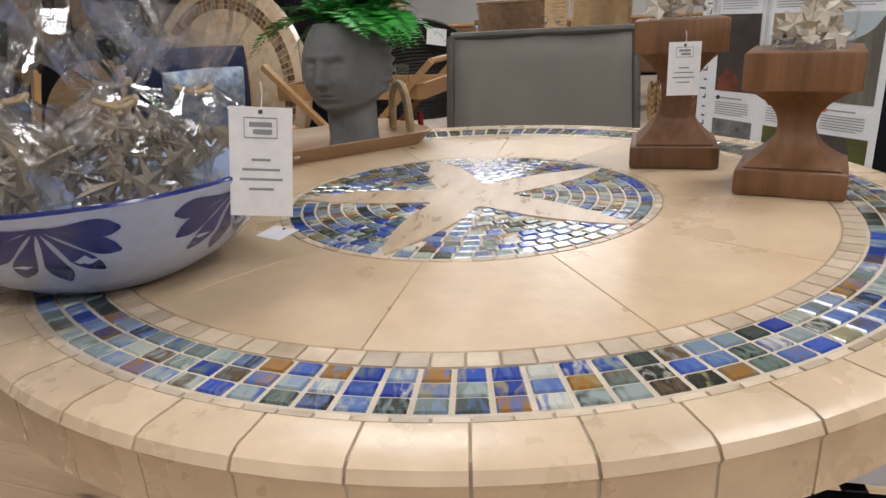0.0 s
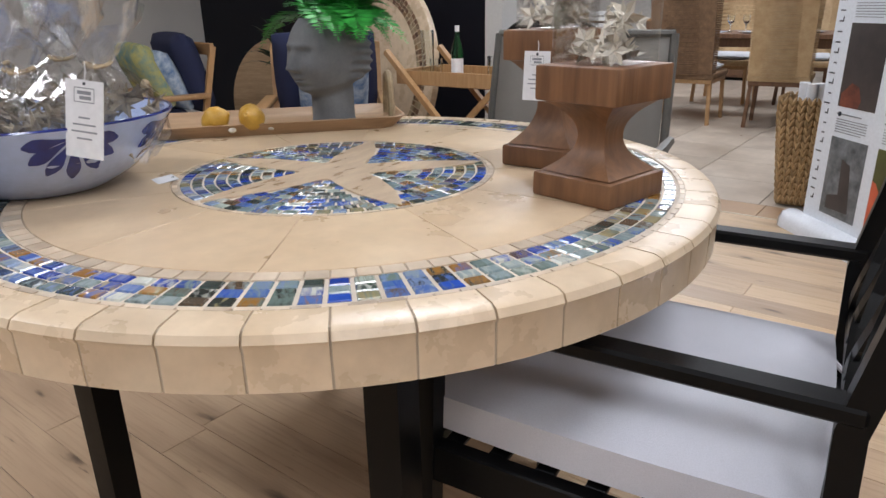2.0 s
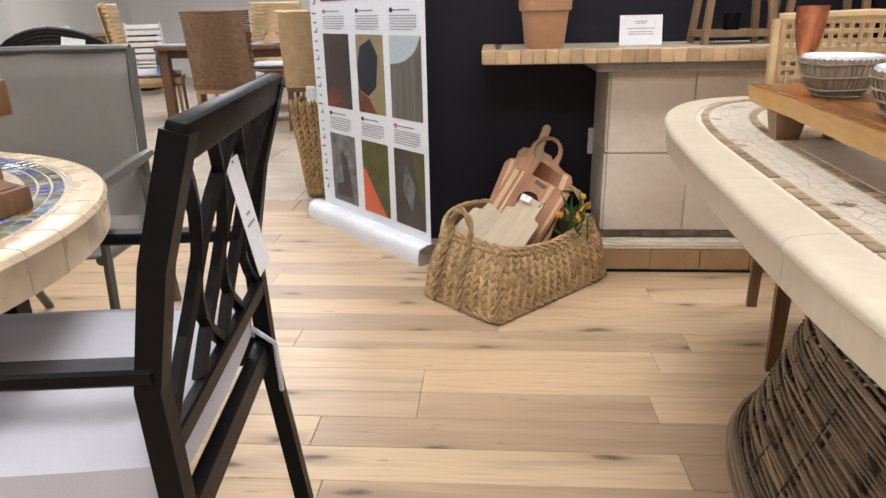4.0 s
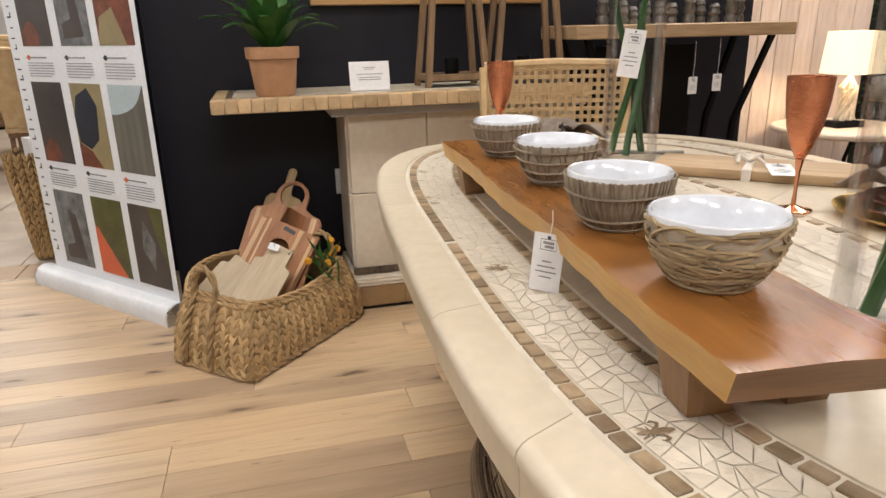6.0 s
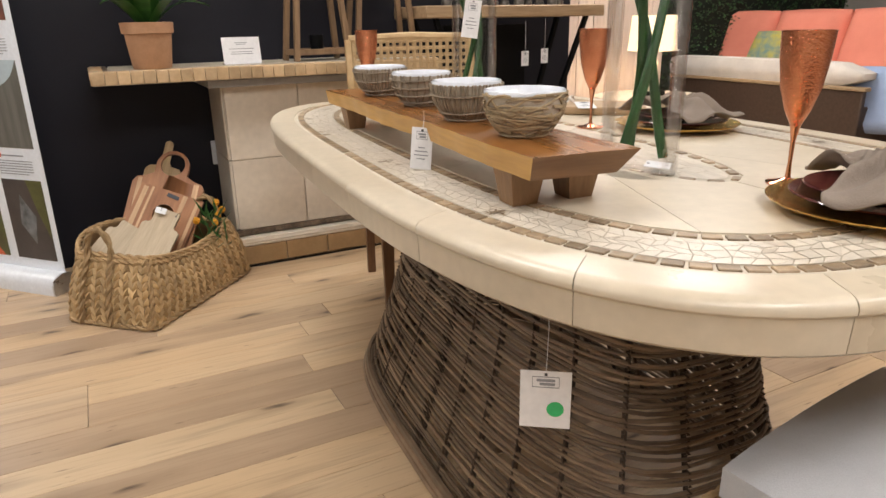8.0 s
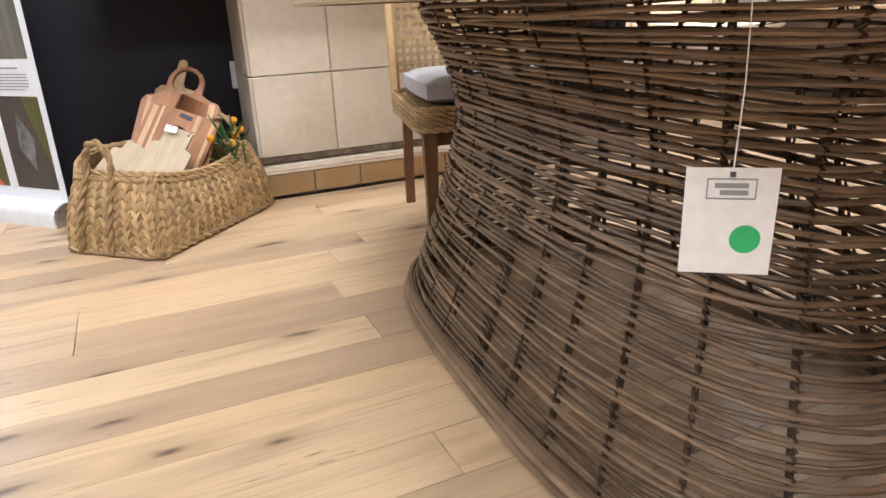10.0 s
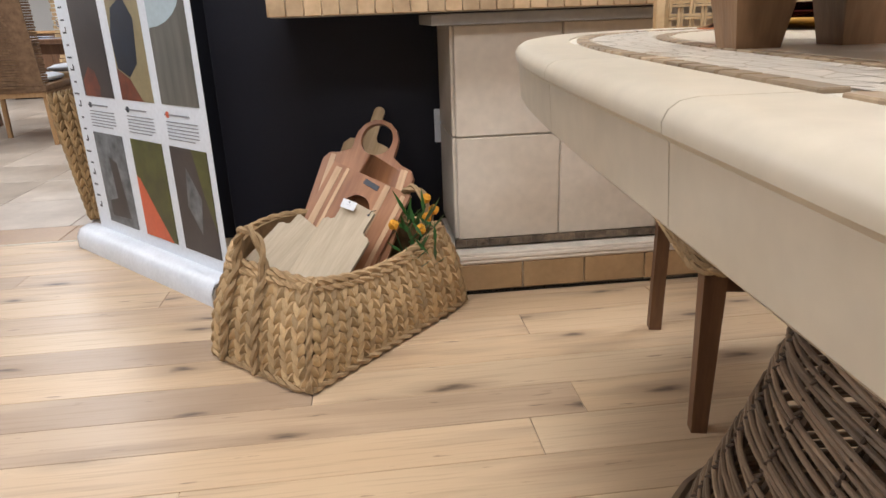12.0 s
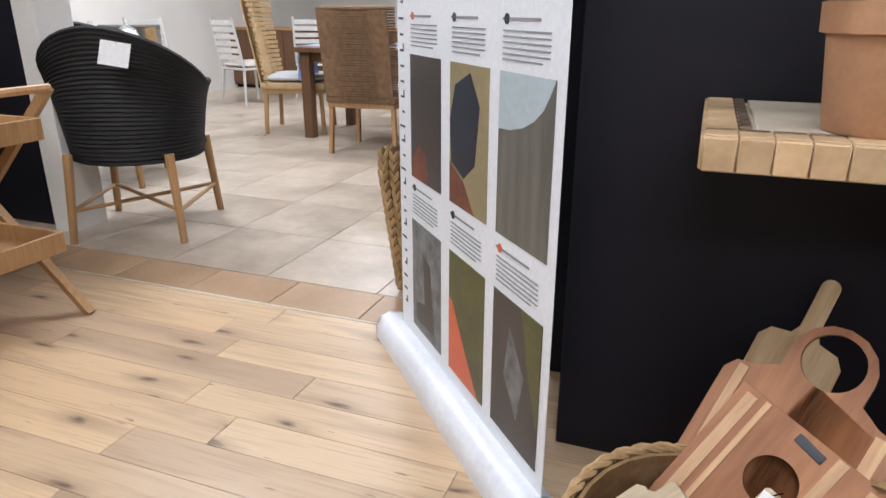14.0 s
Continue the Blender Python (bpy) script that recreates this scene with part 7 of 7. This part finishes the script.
dtb = thing("dining_table", pose(0.35, 8.55, 0, 0, 0, -9.5), "large dark teak dining table laid for a meal", "dining table")
part("tabletop", box(B(), (0, 0, 0.86), (2.6, 1.05, 0.05), 0.006), M["teak_dark"], dtb)
for sx in (-1, 1):
    for sy in (-1, 1):
        part("leg", box(B(), (sx * 1.22, sy * 0.43, 0.418), (0.10, 0.10, 0.836), 0.004), M["teak_dark"], dtb, smooth=0)
part("apron", box(B(), (0, 0, 0.79), (2.36, 0.86, 0.09), 0.003), M["teak_dark"], dtb, smooth=0)
barrel_chair(pose(-0.10, 7.86, 0, 0, 0, 174), M["abaca"], M["teak"], "brown woven barrel-back chair with teak legs", w=0.33, back=1.24)
c2 = barrel_chair(pose(0.80, 7.77, 0, 0, 0, 176), M["rattan_light"], M["teak_dark"], "natural lattice-woven high-back chair with brown legs", w=0.28, back=1.22, rows=38)
c3 = barrel_chair(pose(-1.20, 8.75, 0, 0, 0, 100), M["rattan_light"], M["teak"], "natural slatted rattan chair at the table's end", w=0.33, back=1.34, rows=18)
copy_thing(c3, pose(0.1, 9.6, 0, 0, 0, -8))
copy_thing(c2, pose(1.0, 9.55, 0, 0, 0, -8))
rng = random.Random(50)
for x, y in ((-0.35, 8.35), (0.45, 8.2), (1.0, 8.3), (-0.1, 8.8), (0.8, 8.75)):
    ob = part("dinner_plate", lathe(B(), [(0, 0.004), (0.09, 0.003), (0.15, 0.016), (0.147, 0.018), (0.09, 0.008), (0, 0.007)], 28), M["ceramic_white"], None, "white dinner plate on the dark teak table", smooth=60, m=pose(x, y, 0.8855))
    tagged(ob, category="plate", group="plates on the hall table")
nr = thing("table_runner", pose(-0.93, 8.60, 0.8856, 0, 0, -9.5), "blue and white patterned runner with blue tassels", "table runner")
part("cloth", box(B(), (0.5, 0, 0.002), (1.2, 0.36, 0.003)), M["blue_print"], nr, smooth=0)
part("drop", box(B(), (-0.105, 0, -0.11), (0.004, 0.36, 0.22)), M["blue_print"], nr, smooth=0)
for y in (-0.15, 0.0, 0.15):
    part("tassel", lathe(B(), [(0, 0), (0.012, 0), (0.022, -0.03), (0.03, -0.12), (0, -0.12)], 10), M["tassel"], nr, "blue thread tassel", m=pose(-0.106, y, -0.218))
for x, y in ((0.2, 8.45), (0.35, 8.55), (-0.6, 8.5)):
    ob = part("goblet", lathe(B(), [(0, 0), (0.035, 0.0), (0.006, 0.01), (0.006, 0.07), (0.035, 0.11), (0.038, 0.18), (0.036, 0.18), (0.033, 0.115), (0, 0.085)], 18), M["clear"], None, "clear stemmed goblet on the dark teak table", smooth=60, m=pose(x, y, 0.8855))
    tagged(ob, category="glass", group="goblets on the hall table")

# black rope chair
rc = thing("rope_armchair", pose(-0.76, 5.36, 0, 0, 0, 194) @ Matrix.Scale(1.12, 4), "black woven rope barrel armchair with ash legs", "chair")
for x, y in ((-0.26, -0.25), (0.26, -0.25), (-0.24, 0.28), (0.24, 0.28)):
    part("leg", tube(B(), [(x * 1.12, y * 1.12, 0), (x, y, 0.44)], [0.019, 0.024], 8), M["teak"], rc, "pale ash leg")
for a, b in (((-0.28, -0.27), (0.27, 0.30)), ((0.28, -0.27), (-0.27, 0.30)), ((-0.28, -0.27), (-0.26, 0.3)), ((0.28, -0.27), (0.26, 0.3))):
    part("stretcher", tube(B(), [(a[0], a[1], 0.16), (b[0], b[1], 0.16)], 0.011, 6), M["teak"], rc)
bm = B()
for j in range(30):
    v = j / 29
    z = 0.40 + 0.62 * v
    pts = []
    for i in range(25):
        a = radians(-28 + 236 * i / 24)
        lift = 1 - 0.42 * v * (1 - max(0.0, math.sin(a))) ** 0.9
        rr = 0.31 + 0.07 * v
        pts.append((rr * math.cos(a), 0.02 + rr * 0.95 * math.sin(a), 0.38 + (z - 0.38) * lift))
    tube(bm, pts, 0.0125, 5)
part("rope_shell", bm, M["black_rope"], rc, "black woven rope shell", smooth=60)
part("seat", lathe(B(), [(0, 0.40), (0.30, 0.40), (0.33, 0.44), (0.32, 0.48), (0, 0.50)], 28), M["black_rope"], rc, "black seat pad", smooth=60)
card(pose(-0.50, 4.93, 1.08, -20, 10, 20), 0.14, 0.12, "white sheet lying over the rope chair's back", lines=0, mark=False)

# bar cart
ct = thing("bar_cart", pose(-0.78, 3.98, 0, 0, 0, -9.5), "folding teak bar cart with two trays", "bar cart")
for z in (0.30, 0.76):
    tray_ = part("tray", box(B(), (0, 0, z), (0.86, 0.46, 0.018), 0.003), M["teak"], ct, "teak tray shelf", smooth=0)
    for sy in (-1, 1):
        part("tray_edge", box(B(), (0, sy * 0.235, z + 0.035), (0.90, 0.016, 0.085), 0.003), M["teak"], ct, smooth=0)
    for sx in (-1, 1):
        part("tray_end", box(B(), (sx * 0.442, 0, z + 0.035), (0.016, 0.456, 0.085), 0.003), M["teak"], ct, smooth=0)
for sy in (-1, 1):
    part("leg", tube(B(), [(-0.48, sy * 0.255, 0), (0.50, sy * 0.255, 0.95)], 0.024, 4), M["teak"], ct, smooth=0)
    part("leg", tube(B(), [(0.48, sy * 0.272, 0), (-0.50, sy * 0.272, 0.95)], 0.024, 4), M["teak"], ct, smooth=0)
part("push_bar", tube(B(), [(0.50, -0.26, 0.95), (0.50, 0.26, 0.95)], 0.016, 8), M["teak"], ct)
bo = thing("wine_bottle", pose(-0.46, 3.93, 0.3095), "dark wine bottle with red foil neck", "bottle")
part("glass", lathe(B(), [(0, 0), (0.040, 0), (0.042, 0.006), (0.042, 0.20), (0.034, 0.235), (0.016, 0.265), (0.015, 0.30), (0, 0.30)], 24), M["wine"], bo, smooth=50)
part("foil", lathe(B(), [(0.0165, 0.262), (0.016, 0.335), (0.017, 0.34), (0, 0.342)], 18), M["red_foil"], bo, "red foil capsule")
part("label", lathe(B(), [(0.0426, 0.07), (0.0426, 0.16)], 24), M["ink"], bo, "dark printed label")
part("seal", box(B(), (0.02, -0.039, 0.115), (0.02, 0.004, 0.025)), M["gold"], bo, "small gold seal", smooth=0)
wb2 = thing("water_bottle", pose(-0.93, 4.01, 0.7695), "green glass water bottle with white label", "bottle")
part("glass", lathe(B(), [(0, 0), (0.036, 0), (0.038, 0.006), (0.038, 0.17), (0.03, 0.21), (0.014, 0.26), (0.013, 0.31), (0, 0.31)], 24), M["green_glass"], wb2, smooth=50)
part("label", lathe(B(), [(0.0386, 0.04), (0.0386, 0.13)], 24), M["paper"], wb2, "white paper label")
part("cap", lathe(B(), [(0.0145, 0.29), (0.0145, 0.325), (0, 0.326)], 14), M["paper"], wb2, "white cap")
for x, h in ((-1.06, 0.13), (-1.12, 0.30), (-0.66, 0.15), (-0.56, 0.15)):
    ob = part("tumbler", lathe(B(), [(0, 0), (0.038, 0), (0.042, h), (0.039, h), (0.036, 0.01), (0, 0.01)], 24), M["clear"], None, "clear glass tumbler on the bar cart", smooth=50, m=pose(x, 3.97, 0.7695))
    tagged(ob, category="glass", group="glasses on the cart")

# tall seagrass basket beside the banner
tb = thing("tall_basket", pose(1.075, 4.74, 0, 0, 0, -9.5), "tall tapered seagrass basket holding rolled paper", "basket")
bm = B()
rng = random.Random(90)
for j in range(15):
    z = 0.02 + j * 0.043
    hw_ = 0.10 + 0.05 * min(1.0, j / 12)
    for side in range(4):
        for i in range(6):
            def pp(s, dz, o=0.0):
                k = s * hw_
                e = hw_ + o
                x, y = ((k, -e), (e, k), (-k, e), (-e, -k))[side]
                return Vector((x, y, z + dz))
            s0, s1 = -1 + i / 3, -1 + (i + 1) / 3
            n = (pp(0, 0, 0.1) - pp(0, 0)).normalized()
            for a, b in ((s0, (s0 + s1) / 2), (s1, (s0 + s1) / 2)):
                leaf(bm, pp(a + (b - a) * 0.2, 0.05), pp(b, -0.004), n, 0.011, 0.010)
part("weave", bm, M["seagrass"], tb, "plaited seagrass strands", smooth=60)["kind"] = "stuff"
part("lining", lathe(B(), [(0.0, 0.01), (0.135, 0.01), (0.20, 0.65)], 4), M["seagrass_plain"], tb, smooth=0, m=pose(0, 0, 0, 0, 0, 45))
for k, (x, y, a) in enumerate(((0.03, 0.0, 10), (-0.05, 0.03, -8), (0.0, -0.05, 4))):
    part("paper_roll", tube(B(), [(x, y, 0.05), (x + 0.04 * math.sin(radians(a)), y, 0.74)], 0.03, 12), M["paper"], tb, "rolled white paper")

# white dining chairs far down the hall
wh = thing("metal_chair", pose(-2.75, 10.7, 0, 0, 0, 150), "pale aluminium slat-back dining chair", "chair", "pale chairs down the hall")
leg4(wh, 0.24, 0.24, 0.46, 0.018, M["white_frame"], 0.05)
part("seat", box(B(), (0, 0, 0.47), (0.54, 0.54, 0.03), 0.008), M["white_frame"], wh)
cushion("cushion", (0.52, 0.52, 0.08), M["cream_fabric"], wh, pose(0, 0, 0.525), "cream seat cushion")
for s in (-1, 1):
    part("back_post", tube(B(), [(0.26 * s, 0.25, 0.46), (0.26 * s, 0.31, 0.8), (0.25 * s, 0.37, 1.12)], 0.017, 6), M["white_frame"], wh)
for k in range(6):
    z = 0.62 + k * 0.088
    part("back_slat", box(B(), (0, 0.275 + 0.17 * (z - 0.6), z), (0.50, 0.012, 0.06), 0.003), M["white_frame"], wh, smooth=0)
copy_thing(wh, pose(-3.75, 10.2, 0, 0, 0, 60))
copy_thing(wh, pose(-2.1, 11.6, 0, 0, 0, 190))
gw = barrel_chair(pose(-3.3, 9.1, 0, 0, 0, 205), M["grey_sling"], M["white_frame"], "grey woven barrel chair down the hall", back=1.05)
gt = thing("glass_table", pose(-2.3, 7.1, 0), "low display table with a white cloth and glassware", "table")
part("tabletop", lathe(B(), [(0, 0.84), (0.62, 0.84), (0.63, 0.855), (0.62, 0.87), (0, 0.87)], 40), M["white_frame"], gt)
part("pedestal", lathe(B(), [(0.28, 0), (0.28, 0.02), (0.05, 0.06), (0.05, 0.84)], 24), M["black_metal"], gt)
copy_thing(rc, pose(-1.75, 6.35, 0, 0, 0, 200))
for x, y in ((-2.2, 6.95), (-2.05, 7.2), (-2.45, 7.1)):
    ob = part("cloche", lathe(B(), [(0.10, 0), (0.10, 0.12), (0.07, 0.20), (0.015, 0.235), (0.018, 0.26), (0, 0.265)], 24), M["clear"], None, "clear glass cloche on the display table", smooth=50, m=pose(x, y, 0.8705))
    tagged(ob, category="glass", group="cloches on the display table")
# tables and shelving at the end of the hall
for i, (x, y, w) in enumerate(((-3.2, 12.6, 1.8), (-0.4, 12.4, 2.2), (2.4, 12.0, 1.8))):
    hb = thing("sideboard", pose(x, y, 0, 0, 0, -9.5), "dark wood sideboard at the end of the hall", "sideboard", "hall sideboards")
    part("body", box(B(), (0, 0, 0.48), (w, 0.5, 0.86), 0.006), M["teak_dark"], hb, smooth=0)
    part("top", box(B(), (0, 0, 0.93), (w + 0.06, 0.54, 0.04), 0.006), M["teak"], hb, smooth=0)
    for k in range(3):
        part("door", box(B(), (-w / 2 + w / 6 + k * w / 3, -0.256, 0.48), (w / 3 - 0.02, 0.012, 0.8), 0.003), M["teak_dark"], hb, smooth=0)
    part("plinth", box(B(), (0, 0.02, 0.025), (w - 0.1, 0.42, 0.05)), M["black_metal"], hb, smooth=0)

# ---- lounge corner behind the round table ----
rtop = thing("spare_tabletop", pose(-1.95, 4.62, 0, 0, 0, -20), "round stone tabletop with brown mosaic band leaning upright", "tabletop")
RT2 = 0.74
tilt = pose(0, 0, RT2 - 0.02, 82, 0, 0)
part("disc", lathe(B(), [(0, 0), (RT2, 0), (RT2, 0.05), (RT2 - 0.01, 0.055), (0, 0.055)], 72), M["travertine_rim"], rtop, m=tilt)
bm = B()
for k in range(3):
    for i in range(92):
        r0, r1 = 0.56 + k * 0.032, 0.588 + k * 0.032
        a0, a1 = 2 * math.pi * (i + 0.08) / 92, 2 * math.pi * (i + 0.92) / 92
        prism(bm, [(r * math.cos(t), r * math.sin(t)) for r, t in ((r0, a0), (r1, a0), (r1, a1), (r0, a1))], 0.05, 0.058)
part("mosaic_ring", bm, M["mosaic_brown"], rtop, "band of brown and gold mosaic", smooth=0, m=tilt)["kind"] = "stuff"
part("prop", box(B(), (0, 0.20, 0.3), (0.5, 0.05, 0.6), 0.004), M["teak_dark"], rtop, "wooden easel prop", smooth=0)
wd = thing("wood_disc", pose(-3.0, 4.68, 0), "round pale wooden disc leaning on the charcoal wall", "tabletop")
part("disc", lathe(B(), [(0, 0), (0.5, 0), (0.5, 0.035), (0, 0.04)], 56), M["rustic"], wd, m=pose(0, 0, 0.49, 80, 0, 0))
la = thing("lounge_chair", pose(-1.55, 3.45, 0, 0, 0, 35), "teak lounge armchair with navy cushions", "armchair")
leg4(la, 0.33, 0.33, 0.40, 0.03, M["teak"], 0.0)
part("seat_frame", box(B(), (0, 0, 0.38), (0.72, 0.72, 0.06), 0.004), M["teak"], la, smooth=0)
for s in (-1, 1):
    part("arm", box(B(), (0.37 * s, 0, 0.66), (0.08, 0.82, 0.035), 0.012, seg=2), M["teak"], la)
    part("arm_post", box(B(), (0.36 * s, -0.33, 0.52), (0.05, 0.05, 0.26)), M["teak"], la, smooth=0)
    part("back_post", tube(B(), [(0.34 * s, 0.34, 0.38), (0.34 * s, 0.48, 0.98)], 0.026, 4), M["teak"], la, smooth=0)
part("top_rail", box(B(), (0, 0.47, 0.96), (0.72, 0.03, 0.08), 0.006), M["teak"], la)
cushion("seat_cushion", (0.66, 0.68, 0.16), M["navy_fabric"], la, pose(0, 0, 0.49), "navy seat cushion")
cushion("back_cushion", (0.66, 0.56, 0.17), M["navy_fabric"], la, pose(0, 0.36, 0.80, -76, 0, 0), "navy back cushion")
cushion("throw_pillow", (0.44, 0.44, 0.14), M["blue_print"], la, pose(0.05, 0.20, 0.76, -66, 0, 8), "blue and white patterned pillow")
copy_thing(la, pose(-3.1, 3.3, 0, 0, 0, -25))
lb = thing("yellow_pillow", pose(-3.02, 3.36, 0.60, 0, 0, -20), "teal and yellow patterned pillow on the armchair", "pillow")
cushion("pillow", (0.46, 0.46, 0.15), M["yellow_print"], lb, pose(0, 0, 0.2, -68, 0, 0), "teal and yellow printed cover")
wt = thing("white_side_table", pose(-1.15, 2.35, 0, 0, 0, 20), "white metal side table beside the lounge chairs", "side table")
part("tabletop", box(B(), (0, 0, 0.72), (0.9, 0.5, 0.04), 0.01), M["white_frame"], wt)
leg4(wt, 0.38, 0.2, 0.70, 0.02, M["white_frame"], 0.0)
pl = thing("palm_plant", pose(-2.55, 4.35, 0), "tall dark green palm in a woven pot", "plant")
part("pot", lathe(B(), [(0, 0), (0.16, 0), (0.20, 0.36), (0.18, 0.36), (0.17, 0.30), (0, 0.30)], 28), M["abaca"], pl)
rng = random.Random(64)
for i in range(34):
    bm = B()
    a, ln, el = rng.uniform(0, 6.28), rng.uniform(0.5, 0.9), rng.uniform(0.5, 1.35)
    prev = None
    rws = []
    for k in range(8):
        t = k / 7
        p = Vector((math.cos(a) * ln * math.cos(el) * t, math.sin(a) * ln * math.cos(el) * t, 0.34 + 0.35 + ln * math.sin(el) * t - 0.35 * t * t))
        if k == 0:
            p = Vector((0, 0, 0.32))
        w = 0.026 * math.sin(math.pi * (0.1 + 0.88 * t))
        s = Vector((-math.sin(a), math.cos(a), 0)) * w
        rws.append((bm.verts.new(p + s), bm.verts.new(p - s)))
    for A, C in zip(rws, rws[1:]):
        bm.faces.new((A[0], A[1], C[1], C[0]))
    part("blade", bm, M["dark_leaf"], pl, smooth=40)

# ---- floors, piece by piece ----
PW = 0.152
rng = random.Random(11)
hall = bpy.data.objects["floor_hall"]
fl = bpy.data.objects["floor"]
lens_p = (1.5, 1.1, 1.5, 1.5, 0.75, 1.5)
pm = {}
row = 0
v = 2.436 - 40 * PW
rows_v = []
while v + PW < EDGE_V:
    rows_v.append(v)
    v += PW
stuff = B()
count = 0
for v in rows_v:
    u = -3.6 + rng.uniform(-1.2, 0)
    while u < 10.8:
        L = rng.choice(lens_p)
        near = -1.0 < u + L / 2 < 3.6 and v > -0.4
        if near:
            if L not in pm:
                pm[L] = mesh_of("plank", box(B(), (0, 0, 0), (L - 0.0016, PW - 0.0014, 0.012), 0.0012), M["plank"], 0)
            piece("plank", pm[L], fl, pose(u + L / 2, v + PW / 2, -0.006))
            count += 1
        elif v > -3.6:
            box(stuff, (u + L / 2, v + PW / 2, -0.006), (L - 0.0016, PW - 0.0014, 0.012))
        u += L
part("far_planks", stuff, M["plank"], fl, smooth=0)["kind"] = "stuff"
part("edge_strip", box(B(), (1.5, EDGE_V - 0.009, -0.002), (13, 0.014, 0.010), 0.002), M["chip_grout"], fl, "pale metal edging strip", smooth=0)
me = mesh_of("border_tile", box(B(), (0, 0, 0), (0.446, 0.26, 0.012), 0.002), M["border_tile"], 0)
for i in range(26):
    piece("border_tile", me, hall, pose(-5.2 + i * 0.45 + 0.17, EDGE_V + 0.135, -0.006))
me = mesh_of("tile", box(B(), (0, 0, 0), (0.596, 0.596, 0.012), 0.002), M["hall_tile"], 0)
for i in range(14):
    for j in range(15):
        piece("tile", me, hall, pose(-5.0 + i * 0.6, EDGE_V + 0.27 + 0.3 + j * 0.6, -0.006))
